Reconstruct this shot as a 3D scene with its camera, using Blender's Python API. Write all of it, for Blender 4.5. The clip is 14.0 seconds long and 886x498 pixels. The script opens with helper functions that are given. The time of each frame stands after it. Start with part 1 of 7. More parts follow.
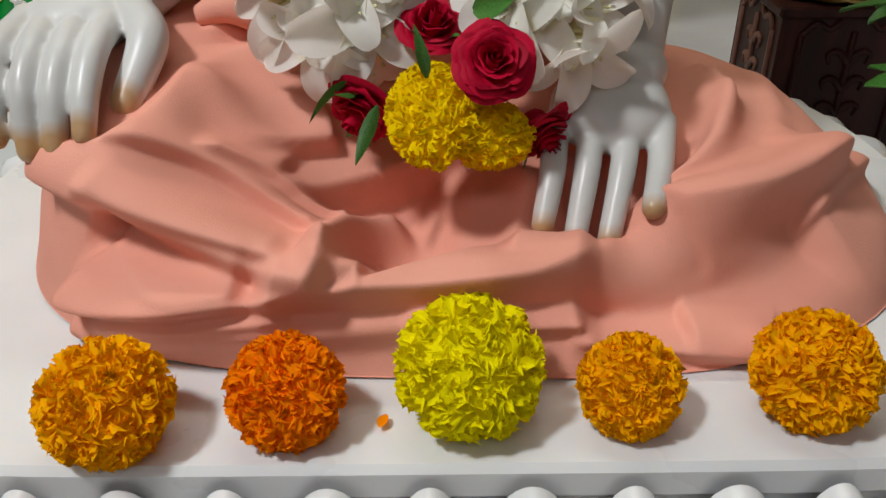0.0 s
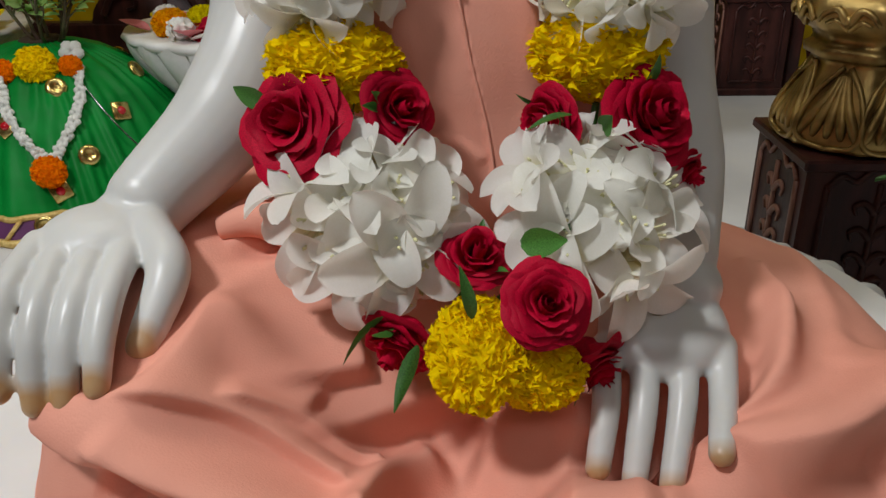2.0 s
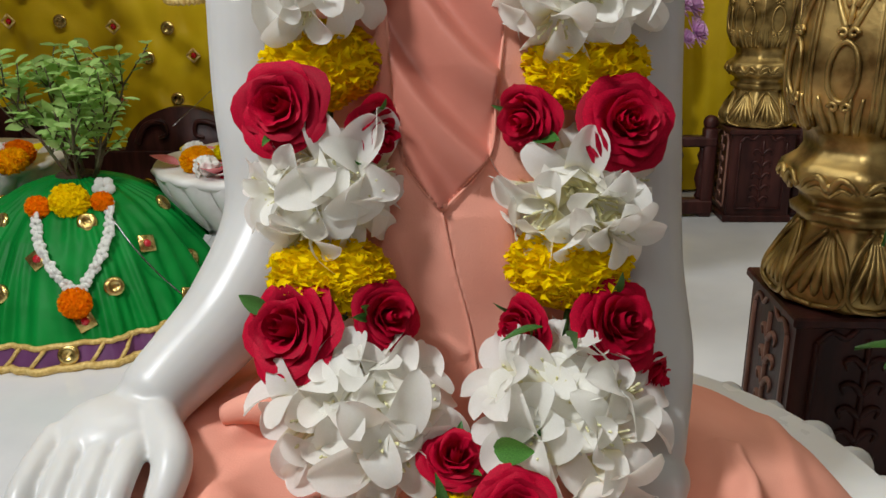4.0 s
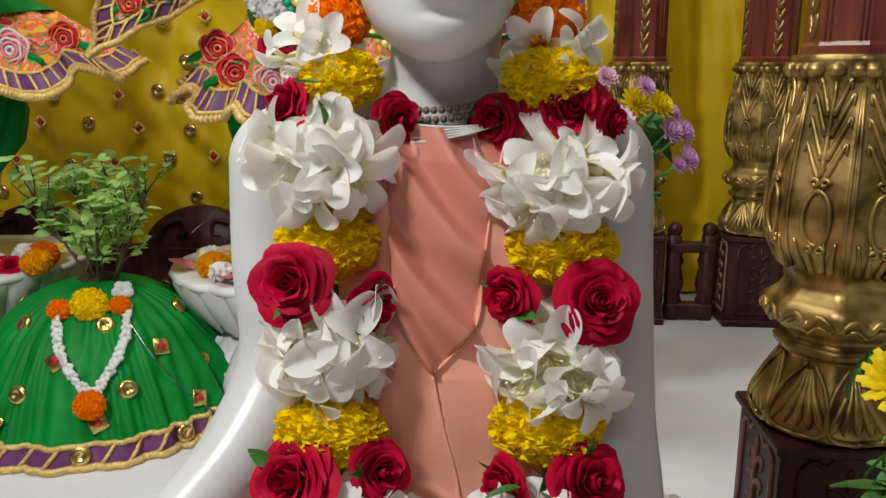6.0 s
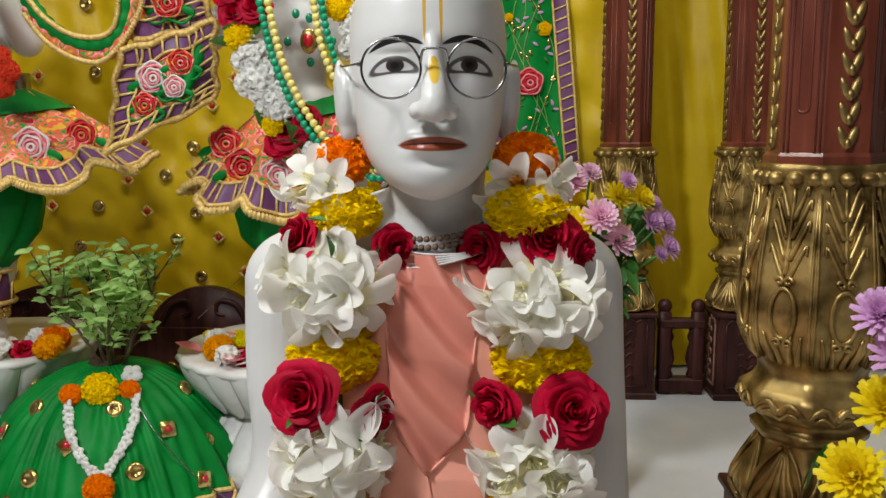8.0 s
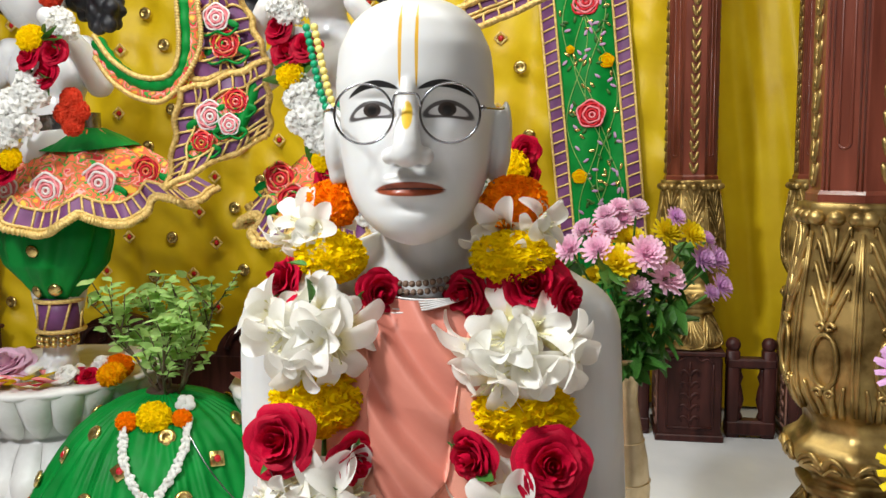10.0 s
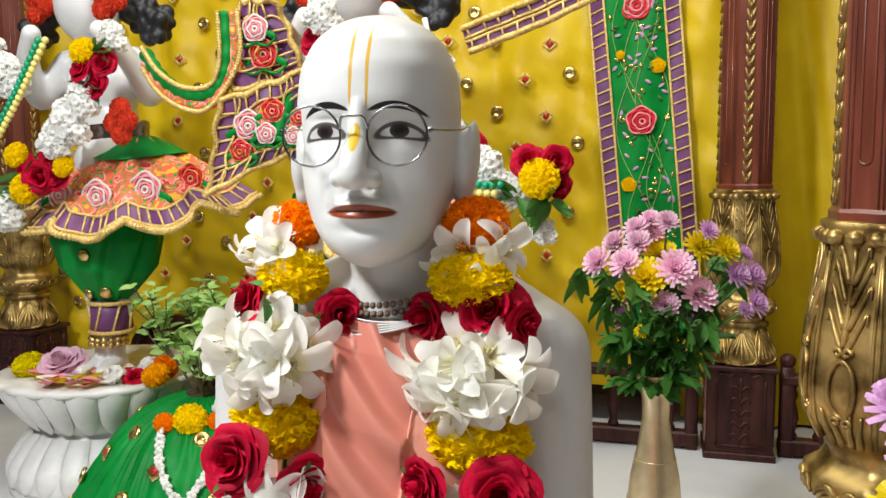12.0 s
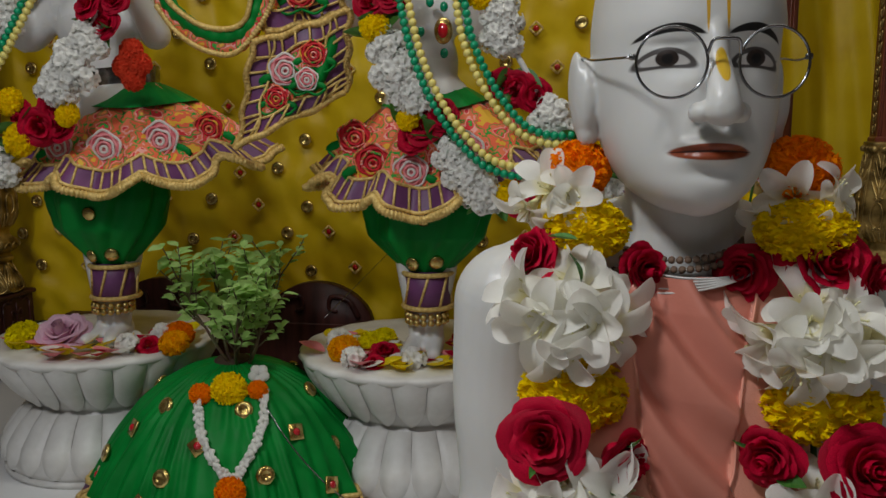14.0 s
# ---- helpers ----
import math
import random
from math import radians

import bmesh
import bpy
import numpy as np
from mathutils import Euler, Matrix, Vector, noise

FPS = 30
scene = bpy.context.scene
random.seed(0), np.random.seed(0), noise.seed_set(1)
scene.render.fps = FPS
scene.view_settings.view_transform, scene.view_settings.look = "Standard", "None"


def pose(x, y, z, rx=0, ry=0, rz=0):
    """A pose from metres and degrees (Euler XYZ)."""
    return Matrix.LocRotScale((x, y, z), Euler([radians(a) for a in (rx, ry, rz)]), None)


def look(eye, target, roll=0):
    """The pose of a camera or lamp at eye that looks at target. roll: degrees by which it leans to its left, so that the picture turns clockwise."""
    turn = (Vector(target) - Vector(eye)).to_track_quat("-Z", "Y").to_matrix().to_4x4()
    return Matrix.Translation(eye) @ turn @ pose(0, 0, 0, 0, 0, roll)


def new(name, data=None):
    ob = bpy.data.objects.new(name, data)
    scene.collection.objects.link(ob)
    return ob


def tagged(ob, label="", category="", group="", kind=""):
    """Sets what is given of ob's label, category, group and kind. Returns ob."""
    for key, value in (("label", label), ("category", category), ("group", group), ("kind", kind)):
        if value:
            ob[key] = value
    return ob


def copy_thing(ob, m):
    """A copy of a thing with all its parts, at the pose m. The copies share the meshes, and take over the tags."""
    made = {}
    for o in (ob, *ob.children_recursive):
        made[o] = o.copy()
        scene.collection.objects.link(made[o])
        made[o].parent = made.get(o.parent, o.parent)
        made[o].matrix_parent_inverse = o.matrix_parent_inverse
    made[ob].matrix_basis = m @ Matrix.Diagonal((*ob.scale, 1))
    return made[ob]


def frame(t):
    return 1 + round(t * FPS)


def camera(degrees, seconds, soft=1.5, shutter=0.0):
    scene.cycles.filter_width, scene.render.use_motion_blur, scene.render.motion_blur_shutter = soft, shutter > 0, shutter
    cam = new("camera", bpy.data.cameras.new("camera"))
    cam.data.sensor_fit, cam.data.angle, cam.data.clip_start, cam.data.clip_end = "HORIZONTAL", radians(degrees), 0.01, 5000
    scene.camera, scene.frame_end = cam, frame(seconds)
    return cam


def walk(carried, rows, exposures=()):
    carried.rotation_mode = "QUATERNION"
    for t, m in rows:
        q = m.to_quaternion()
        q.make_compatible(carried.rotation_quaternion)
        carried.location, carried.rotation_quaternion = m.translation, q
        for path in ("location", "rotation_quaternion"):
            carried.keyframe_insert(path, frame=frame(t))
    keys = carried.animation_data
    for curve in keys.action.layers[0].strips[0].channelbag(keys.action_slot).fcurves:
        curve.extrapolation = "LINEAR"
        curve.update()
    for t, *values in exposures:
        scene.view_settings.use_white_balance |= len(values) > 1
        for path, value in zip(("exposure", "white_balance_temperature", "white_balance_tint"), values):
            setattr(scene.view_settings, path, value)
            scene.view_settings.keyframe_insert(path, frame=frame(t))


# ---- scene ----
cam = camera(57.4, 14.0)
PATH = [
    (0, (0.043, 0.04, 0.411), (-0.019, 1.754, -0.619), -0.6),
    (0.5, (0.024, 0.073, 0.421), (-0.022, 1.792, -0.601), -0.8),
    (1, (0.015, 0.094, 0.432), (-0.031, 1.846, -0.531), -1.1),
    (1.5, (0.015, 0.109, 0.45), (-0.044, 1.892, -0.454), -1.3),
    (2, (0.013, 0.119, 0.472), (-0.037, 1.93, -0.376), -0.8),
    (2.5, (0.013, 0.116, 0.49), (-0.03, 1.96, -0.283), -0.4),
    (3, (0.021, 0.113, 0.512), (-0.044, 1.975, -0.215), -0.5),
    (5.5, (0.053, 0.07, 0.605), (-0.079, 2.01, 0.136), -0.3),
    (6, (0.056, 0.057, 0.628), (-0.077, 2.004, 0.191), 0.1),
    (6.5, (0.059, 0.038, 0.65), (-0.069, 1.995, 0.258), -0.1),
    (7, (0.061, 0.018, 0.668), (-0.061, 1.984, 0.319), -0.3),
    (7.5, (0.062, 0.0, 0.676), (-0.055, 1.972, 0.366), -0.3),
    (8, (0.067, -0.016, 0.687), (-0.065, 1.96, 0.405), -0.3),
    (10.3, (0.178, 0.015, 0.7), (-0.215, 1.965, 0.494), -0.6),
    (10.5, (0.196, 0.02, 0.701), (-0.228, 1.964, 0.495), -0.6),
    (11, (0.215, 0.03, 0.699), (-0.256, 1.964, 0.502), -0.5),
    (11.5, (0.23, 0.038, 0.705), (-0.275, 1.963, 0.506), -0.5),
    (12, (0.244, 0.042, 0.713), (-0.287, 1.96, 0.51), -0.4),
    (12.5, (0.235, 0.041, 0.712), (-0.285, 1.962, 0.512), -0.2),
    (13, (0.184, 0.04, 0.711), (-0.301, 1.971, 0.517), 0.2),
    (13.5, (0.074, 0.054, 0.706), (-0.346, 1.996, 0.479), 0.3),
    (14, (-0.075, 0.06, 0.698), (-0.384, 2.012, 0.392), -0.2),
]
EXPOSURES = [(0, -0.35), (0.5, -0.3), (1, -0.2), (1.5, -0.4), (2, -0.5), (2.5, -0.65), (3, -0.33), (5.5, -0.1), (8, -0.08), (10.5, 0.5), (12.5, 0.47), (13, 0.3), (13.5, 0.0), (14, -1.05)]
walk(cam, [(t, look(eye, target, roll)) for t, eye, target, roll in PATH], EXPOSURES)


# ---- world and light ----
world = bpy.data.worlds.new("world")
scene.world = world
world.use_nodes = True
world.node_tree.nodes["Background"].inputs[0].default_value = (0.9, 0.95, 1.0, 1)
world.node_tree.nodes["Background"].inputs[1].default_value = 0.03


def area_lamp(name, eye, target, size, power, colour, size_y=None):
    data = bpy.data.lights.new(name, "AREA")
    data.energy, data.color, data.size = power, colour, size
    if size_y:
        data.shape, data.size_y = "RECTANGLE", size_y
    ob = new(name, data)
    ob.matrix_world = look(eye, target)
    return ob


area_lamp("hall_lamp", (-0.95, -0.15, 2.05), (0.0, 0.6, 0.4), 0.24, 41, (0.95, 0.98, 1.0))
# Added fill with no known source; lifts the altar and its backcloth.
area_lamp("altar_fill", (-0.05, 1.30, 2.5), (-0.05, 2.1, 0.45), 2.2, 30, (0.97, 0.97, 0.88), 0.25)
# Soft frontal fill, added to brighten face and flowers; no known fixture.
area_lamp("front_fill", (-0.1, -1.5, 2.3), (0.05, 0.6, 0.4), 1.6, 12, (0.95, 0.97, 1.0), 0.5)


# ---- materials ----
def surface(name, c1, c2=None, scale=20.0, rough=0.5, metal=0.0, bump=0.0, bump_scale=200.0, soft=0.0, spread=0.0,
            sheen=0.0, stretch=None, coat=0.0, rough_var=0.1, thin=0.0, spec=0.5):
    """A procedural surface: two colours mixed by noise at two scales, roughness that varies, fine relief."""
    m = bpy.data.materials.new(name)
    m.use_nodes = True
    t = m.node_tree
    b = t.nodes["Principled BSDF"]
    c2 = c2 or tuple(v * 0.8 for v in c1)
    tc = t.nodes.new("ShaderNodeTexCoord")
    src = tc.outputs["Object"]
    if stretch:
        mp = t.nodes.new("ShaderNodeMapping")
        mp.inputs["Scale"].default_value = stretch
        t.links.new(src, mp.inputs[0])
        src = mp.outputs[0]
    n = t.nodes.new("ShaderNodeTexNoise")
    n.inputs["Scale"].default_value, n.inputs["Detail"].default_value = scale, 6
    t.links.new(src, n.inputs[0])
    r = t.nodes.new("ShaderNodeValToRGB")
    r.color_ramp.elements[0].position, r.color_ramp.elements[1].position = 0.35, 0.65
    r.color_ramp.elements[0].color, r.color_ramp.elements[1].color = (*c2, 1), (*c1, 1)
    t.links.new(n.outputs[0], r.inputs[0])
    out = r.outputs[0]
    if spread:
        oi = t.nodes.new("ShaderNodeObjectInfo")
        hs = t.nodes.new("ShaderNodeHueSaturation")
        mr = t.nodes.new("ShaderNodeMapRange")
        mr.inputs[3].default_value, mr.inputs[4].default_value = 1 - spread, 1 + spread
        t.links.new(oi.outputs["Random"], mr.inputs[0])
        t.links.new(mr.outputs[0], hs.inputs["Value"])
        t.links.new(out, hs.inputs["Color"])
        out = hs.outputs[0]
    t.links.new(out, b.inputs["Base Color"])
    rr = t.nodes.new("ShaderNodeMapRange")
    rr.inputs[3].default_value, rr.inputs[4].default_value = max(0.02, rough - rough_var), min(1, rough + rough_var)
    t.links.new(n.outputs[0], rr.inputs[0])
    t.links.new(rr.outputs[0], b.inputs["Roughness"])
    b.inputs["Metallic"].default_value = metal
    b.inputs["Specular IOR Level"].default_value = spec
    if soft:
        b.inputs["Subsurface Weight"].default_value = soft
        b.inputs["Subsurface Radius"].default_value = (1, 0.8, 0.6)
        b.inputs["Subsurface Scale"].default_value = 0.006
    if sheen:
        b.inputs["Sheen Weight"].default_value = sheen
        b.inputs["Sheen Roughness"].default_value = 0.4
    if coat:
        b.inputs["Coat Weight"].default_value = coat
        b.inputs["Coat Roughness"].default_value = 0.1
    if bump:
        n2 = t.nodes.new("ShaderNodeTexNoise")
        n2.inputs["Scale"].default_value, n2.inputs["Detail"].default_value = bump_scale, 4
        t.links.new(src, n2.inputs[0])
        bp = t.nodes.new("ShaderNodeBump")
        bp.inputs["Strength"].default_value, bp.inputs["Distance"].default_value = bump, 0.002
        t.links.new(n2.outputs[0], bp.inputs["Height"])
        t.links.new(bp.outputs[0], b.inputs["Normal"])
    if thin:
        tl = t.nodes.new("ShaderNodeBsdfTranslucent")
        mx = t.nodes.new("ShaderNodeMixShader")
        mx.inputs[0].default_value = thin
        t.links.new(out, tl.inputs[0])
        t.links.new(b.outputs[0], mx.inputs[1])
        t.links.new(tl.outputs[0], mx.inputs[2])
        t.links.new(mx.outputs[0], t.nodes["Material Output"].inputs[0])
    return m


M_MARBLE = surface("white_marble", (0.80, 0.79, 0.77), (0.70, 0.70, 0.70), 6, 0.28, bump=0.05, bump_scale=60, soft=0.25)
M_FLOOR = surface("floor_marble", (0.78, 0.78, 0.79), (0.64, 0.65, 0.68), 3, 0.22, bump=0.03, bump_scale=40)
M_PEDESTAL = surface("pedestal_marble", (0.78, 0.77, 0.75), (0.62, 0.60, 0.57), 14, 0.45, bump=0.2, bump_scale=150)
M_ROBE = surface("peach_cotton", (0.83, 0.375, 0.275), (0.77, 0.32, 0.23), 9, 0.75, bump=0.2, bump_scale=700, spec=0.2)
M_WRAP = surface("salmon_satin", (0.62, 0.225, 0.16), (0.53, 0.175, 0.125), 12, 0.42, bump=0.1, bump_scale=300, spec=0.4)
M_SATIN = surface("yellow_satin", (0.68, 0.475, 0.008), (0.58, 0.375, 0.005), 7, 0.45, bump=0.6, bump_scale=24, spec=0.3)
M_GREEN = surface("green_satin", (0.002, 0.235, 0.035), (0.001, 0.16, 0.022), 12, 0.48, bump=0.5, bump_scale=30, spec=0.15)
M_PURPLE = surface("purple_satin", (0.17, 0.05, 0.16), (0.11, 0.03, 0.11), 20, 0.5, bump=0.1)
def embroidery():
    """Coral ground worked all over in green, ochre, red and pink thread."""
    m = surface("coral_embroidery", (0.72, 0.13, 0.07), (0.55, 0.07, 0.05), 60, 0.7, bump=0.5, bump_scale=350, spec=0.15)
    t = m.node_tree
    n = [q for q in t.nodes if q.type == "TEX_NOISE"][0]
    n.inputs["Scale"].default_value, n.inputs["Detail"].default_value = 26, 2
    r = [q for q in t.nodes if q.type == "VALTORGB"][0].color_ramp
    r.interpolation = "CONSTANT"
    r.elements[0].position, r.elements[0].color = 0.0, (0.80, 0.45, 0.05, 1)
    r.elements[1].position, r.elements[1].color = 0.37, (0.80, 0.15, 0.07, 1)
    for p, c in ((0.44, (0.04, 0.33, 0.05, 1)), (0.465, (0.82, 0.20, 0.10, 1)), (0.53, (0.88, 0.42, 0.36, 1)), (0.56, (0.72, 0.05, 0.06, 1)),
                 (0.60, (0.05, 0.36, 0.06, 1)), (0.63, (0.82, 0.20, 0.10, 1)), (0.68, (0.86, 0.56, 0.08, 1))):
        r.elements.new(p).color = c
    return m


M_CORAL = embroidery()
M_TASSEL = surface("coral_red_thread", (0.88, 0.11, 0.04), (0.75, 0.06, 0.03), 60, 0.8, thin=0.3, spec=0.1)
M_PINK = surface("pink_thread", (0.88, 0.36, 0.38), (0.78, 0.17, 0.20), 90, 0.7, bump=0.4, bump_scale=400, spec=0.2)
M_REDTHREAD = surface("red_thread", (0.72, 0.03, 0.045), (0.55, 0.02, 0.03), 90, 0.7, bump=0.4, bump_scale=400, spec=0.2)
M_GOLDLACE = surface("gold_lace", (0.85, 0.63, 0.24), (0.58, 0.37, 0.09), 140, 0.5, metal=0.25, bump=0.8, bump_scale=400)
M_GOLD = surface("gold_paint", (0.60, 0.42, 0.15), (0.15, 0.09, 0.025), 22, 0.40, metal=0.8, bump=0.25, bump_scale=130)
M_BRASS = surface("brass", (0.84, 0.68, 0.44), (0.70, 0.54, 0.31), 30, 0.36, metal=0.9, bump=0.1, bump_scale=200)
M_SEQUIN = surface("gold_sequin", (0.75, 0.58, 0.22), (0.45, 0.30, 0.08), 90, 0.22, metal=0.9, bump=0.2, bump_scale=200)
M_GEM = surface("red_gem", (0.55, 0.01, 0.02), None, 60, 0.15, coat=0.5)
M_GEMG = surface("green_gem", (0.0, 0.30, 0.14), None, 60, 0.15, coat=0.5)
M_WOOD = surface("dark_red_wood", (0.19, 0.045, 0.024), (0.10, 0.022, 0.012), 14, 0.32, bump=0.12, bump_scale=90, stretch=(3, 3, 0.35), coat=0.25)
M_DARKWOOD = surface("dark_wood", (0.070, 0.020, 0.016), (0.028, 0.008, 0.007), 14, 0.42, bump=0.2, bump_scale=70, stretch=(3, 3, 0.5), spec=0.25)
M_PINKWOOD = surface("worn_wood_carving", (0.30, 0.15, 0.11), (0.20, 0.085, 0.06), 20, 0.5, bump=0.3, bump_scale=90)
M_ROSE = surface("crimson_petal", (0.58, 0.002, 0.036), (0.36, 0.001, 0.018), 45, 0.6, bump=0.15, bump_scale=160, spread=0.25, thin=0.12, spec=0.15)


def white_petal_material():
    """Waxy white that turns cream and pale yellow towards the base of the petal."""
    m = surface("white_petal", (0.97, 0.955, 0.90), (0.94, 0.925, 0.85), 35, 0.45, bump=0.06, bump_scale=120, spread=0.03, thin=0.42, spec=0.3)
    t = m.node_tree
    sep = t.nodes.new("ShaderNodeSeparateXYZ")
    t.links.new([q for q in t.nodes if q.type == "TEX_COORD"][0].outputs["Object"], sep.inputs[0])
    mr = t.nodes.new("ShaderNodeMapRange")
    mr.inputs[1].default_value, mr.inputs[2].default_value, mr.inputs[3].default_value, mr.inputs[4].default_value = 0.08, 0.42, 0.75, 0.0
    t.links.new(sep.outputs[1], mr.inputs[0])
    hs = [q for q in t.nodes if q.type == "HUE_SAT"][0]
    mix = t.nodes.new("ShaderNodeMix")
    mix.data_type = "RGBA"
    t.links.new(mr.outputs[0], mix.inputs[0])
    t.links.new(hs.outputs[0], mix.inputs[6])
    mix.inputs[7].default_value = (0.86, 0.78, 0.30, 1)
    t.links.new(mix.outputs[2], t.nodes["Principled BSDF"].inputs["Base Color"])
    t.links.new(mix.outputs[2], [q for q in t.nodes if q.type == "BSDF_TRANSLUCENT"][0].inputs[0])
    return m


M_LILY = white_petal_material()
M_WHITEP = surface("white_blossom", (0.98, 0.975, 0.95), (0.96, 0.95, 0.91), 35, 0.5, bump=0.06, bump_scale=120, spread=0.03, thin=0.42, spec=0.2)
M_CREAM = surface("cream_throat", (0.72, 0.66, 0.28), (0.75, 0.73, 0.5), 60, 0.55)
M_YELLOW = surface("yellow_marigold", (1.0, 0.79, 0.002), (1.0, 0.68, 0.001), 60, 0.85, thin=0.3, spec=0.05)
M_ORANGE = surface("orange_marigold", (1.0, 0.56, 0.002), (1.0, 0.42, 0.001), 60, 0.85, thin=0.3, spec=0.05)
M_DEEPORANGE = surface("deep_orange_marigold", (1.0, 0.34, 0.002), (1.0, 0.22, 0.001), 60, 0.85, thin=0.3, spec=0.05)
M_LEMON = surface("lemon_marigold", (0.97, 0.88, 0.002), (0.92, 0.78, 0.001), 60, 0.85, thin=0.3, spec=0.05)
M_LEAF = surface("leaf", (0.085, 0.26, 0.04), (0.04, 0.14, 0.022), 40, 0.45, bump=0.15, bump_scale=120, spread=0.25, thin=0.2)
M_TULSI = surface("tulsi_leaf", (0.50, 0.70, 0.25), (0.34, 0.56, 0.15), 30, 0.55, bump=0.15, bump_scale=120, thin=0.45, spec=0.3)
M_STEM = surface("stem", (0.10, 0.10, 0.04), (0.09, 0.045, 0.03), 40, 0.6)
M_PINKP = surface("pink_petal", (0.92, 0.68, 0.78), (0.84, 0.48, 0.66), 60, 0.5, spread=0.12, thin=0.3)
M_LILAC = surface("lilac_petal", (0.80, 0.52, 0.76), (0.68, 0.36, 0.66), 60, 0.5, spread=0.12, thin=0.3)
M_YCHRYS = surface("yellow_petal", (0.90, 0.76, 0.01), (0.84, 0.62, 0.005), 60, 0.5, spread=0.1, thin=0.3)
M_BEAD = surface("tulsi_bead", (0.20, 0.13, 0.09), (0.11, 0.07, 0.05), 100, 0.6, bump=0.3, spec=0.2)
M_THREAD = surface("white_thread", (0.75, 0.73, 0.70), None, 60, 0.7)
M_STEEL = surface("spectacle_steel", (0.40, 0.40, 0.41), (0.22, 0.22, 0.23), 60, 0.22, metal=1.0)
M_HAIR = surface("black_hair", (0.012, 0.012, 0.016), (0.006, 0.006, 0.008), 40, 0.5, bump=0.5, bump_scale=150)
M_WALL = surface("cream_wall", (0.34, 0.29, 0.24), (0.30, 0.25, 0.2), 4, 0.8, bump=0.1, bump_scale=60)
M_YBEAD = surface("yellow_bead", (0.85, 0.74, 0.22), (0.78, 0.62, 0.16), 60, 0.35)
M_GBEAD = surface("green_bead", (0.0, 0.33, 0.15), None, 60, 0.3)


def glass_material():
    m = bpy.data.materials.new("spectacle_glass")
    m.use_nodes = True
    b = m.node_tree.nodes["Principled BSDF"]
    b.inputs["Base Color"].default_value = (0.97, 0.98, 0.98, 1)
    b.inputs["Roughness"].default_value, b.inputs["Transmission Weight"].default_value, b.inputs["IOR"].default_value = 0.0, 1.0, 1.1
    return m


M_GLASS = glass_material()


# ---- mesh helpers ----
def thing(name, label, category, at=(0, 0, 0), group="", kind=""):
    ob = new(name)
    ob.location = at
    ob.empty_display_size = 0.05
    return tagged(ob, label, category, group, kind)


def link_mesh(name, me, material, parent=None, label=""):
    ob = new(name, me)
    if material and not me.materials:
        for m in material if isinstance(material, (list, tuple)) else [material]:
            me.materials.append(m)
    if parent:
        ob.parent = parent
    if label:
        ob["label"] = label
    return ob


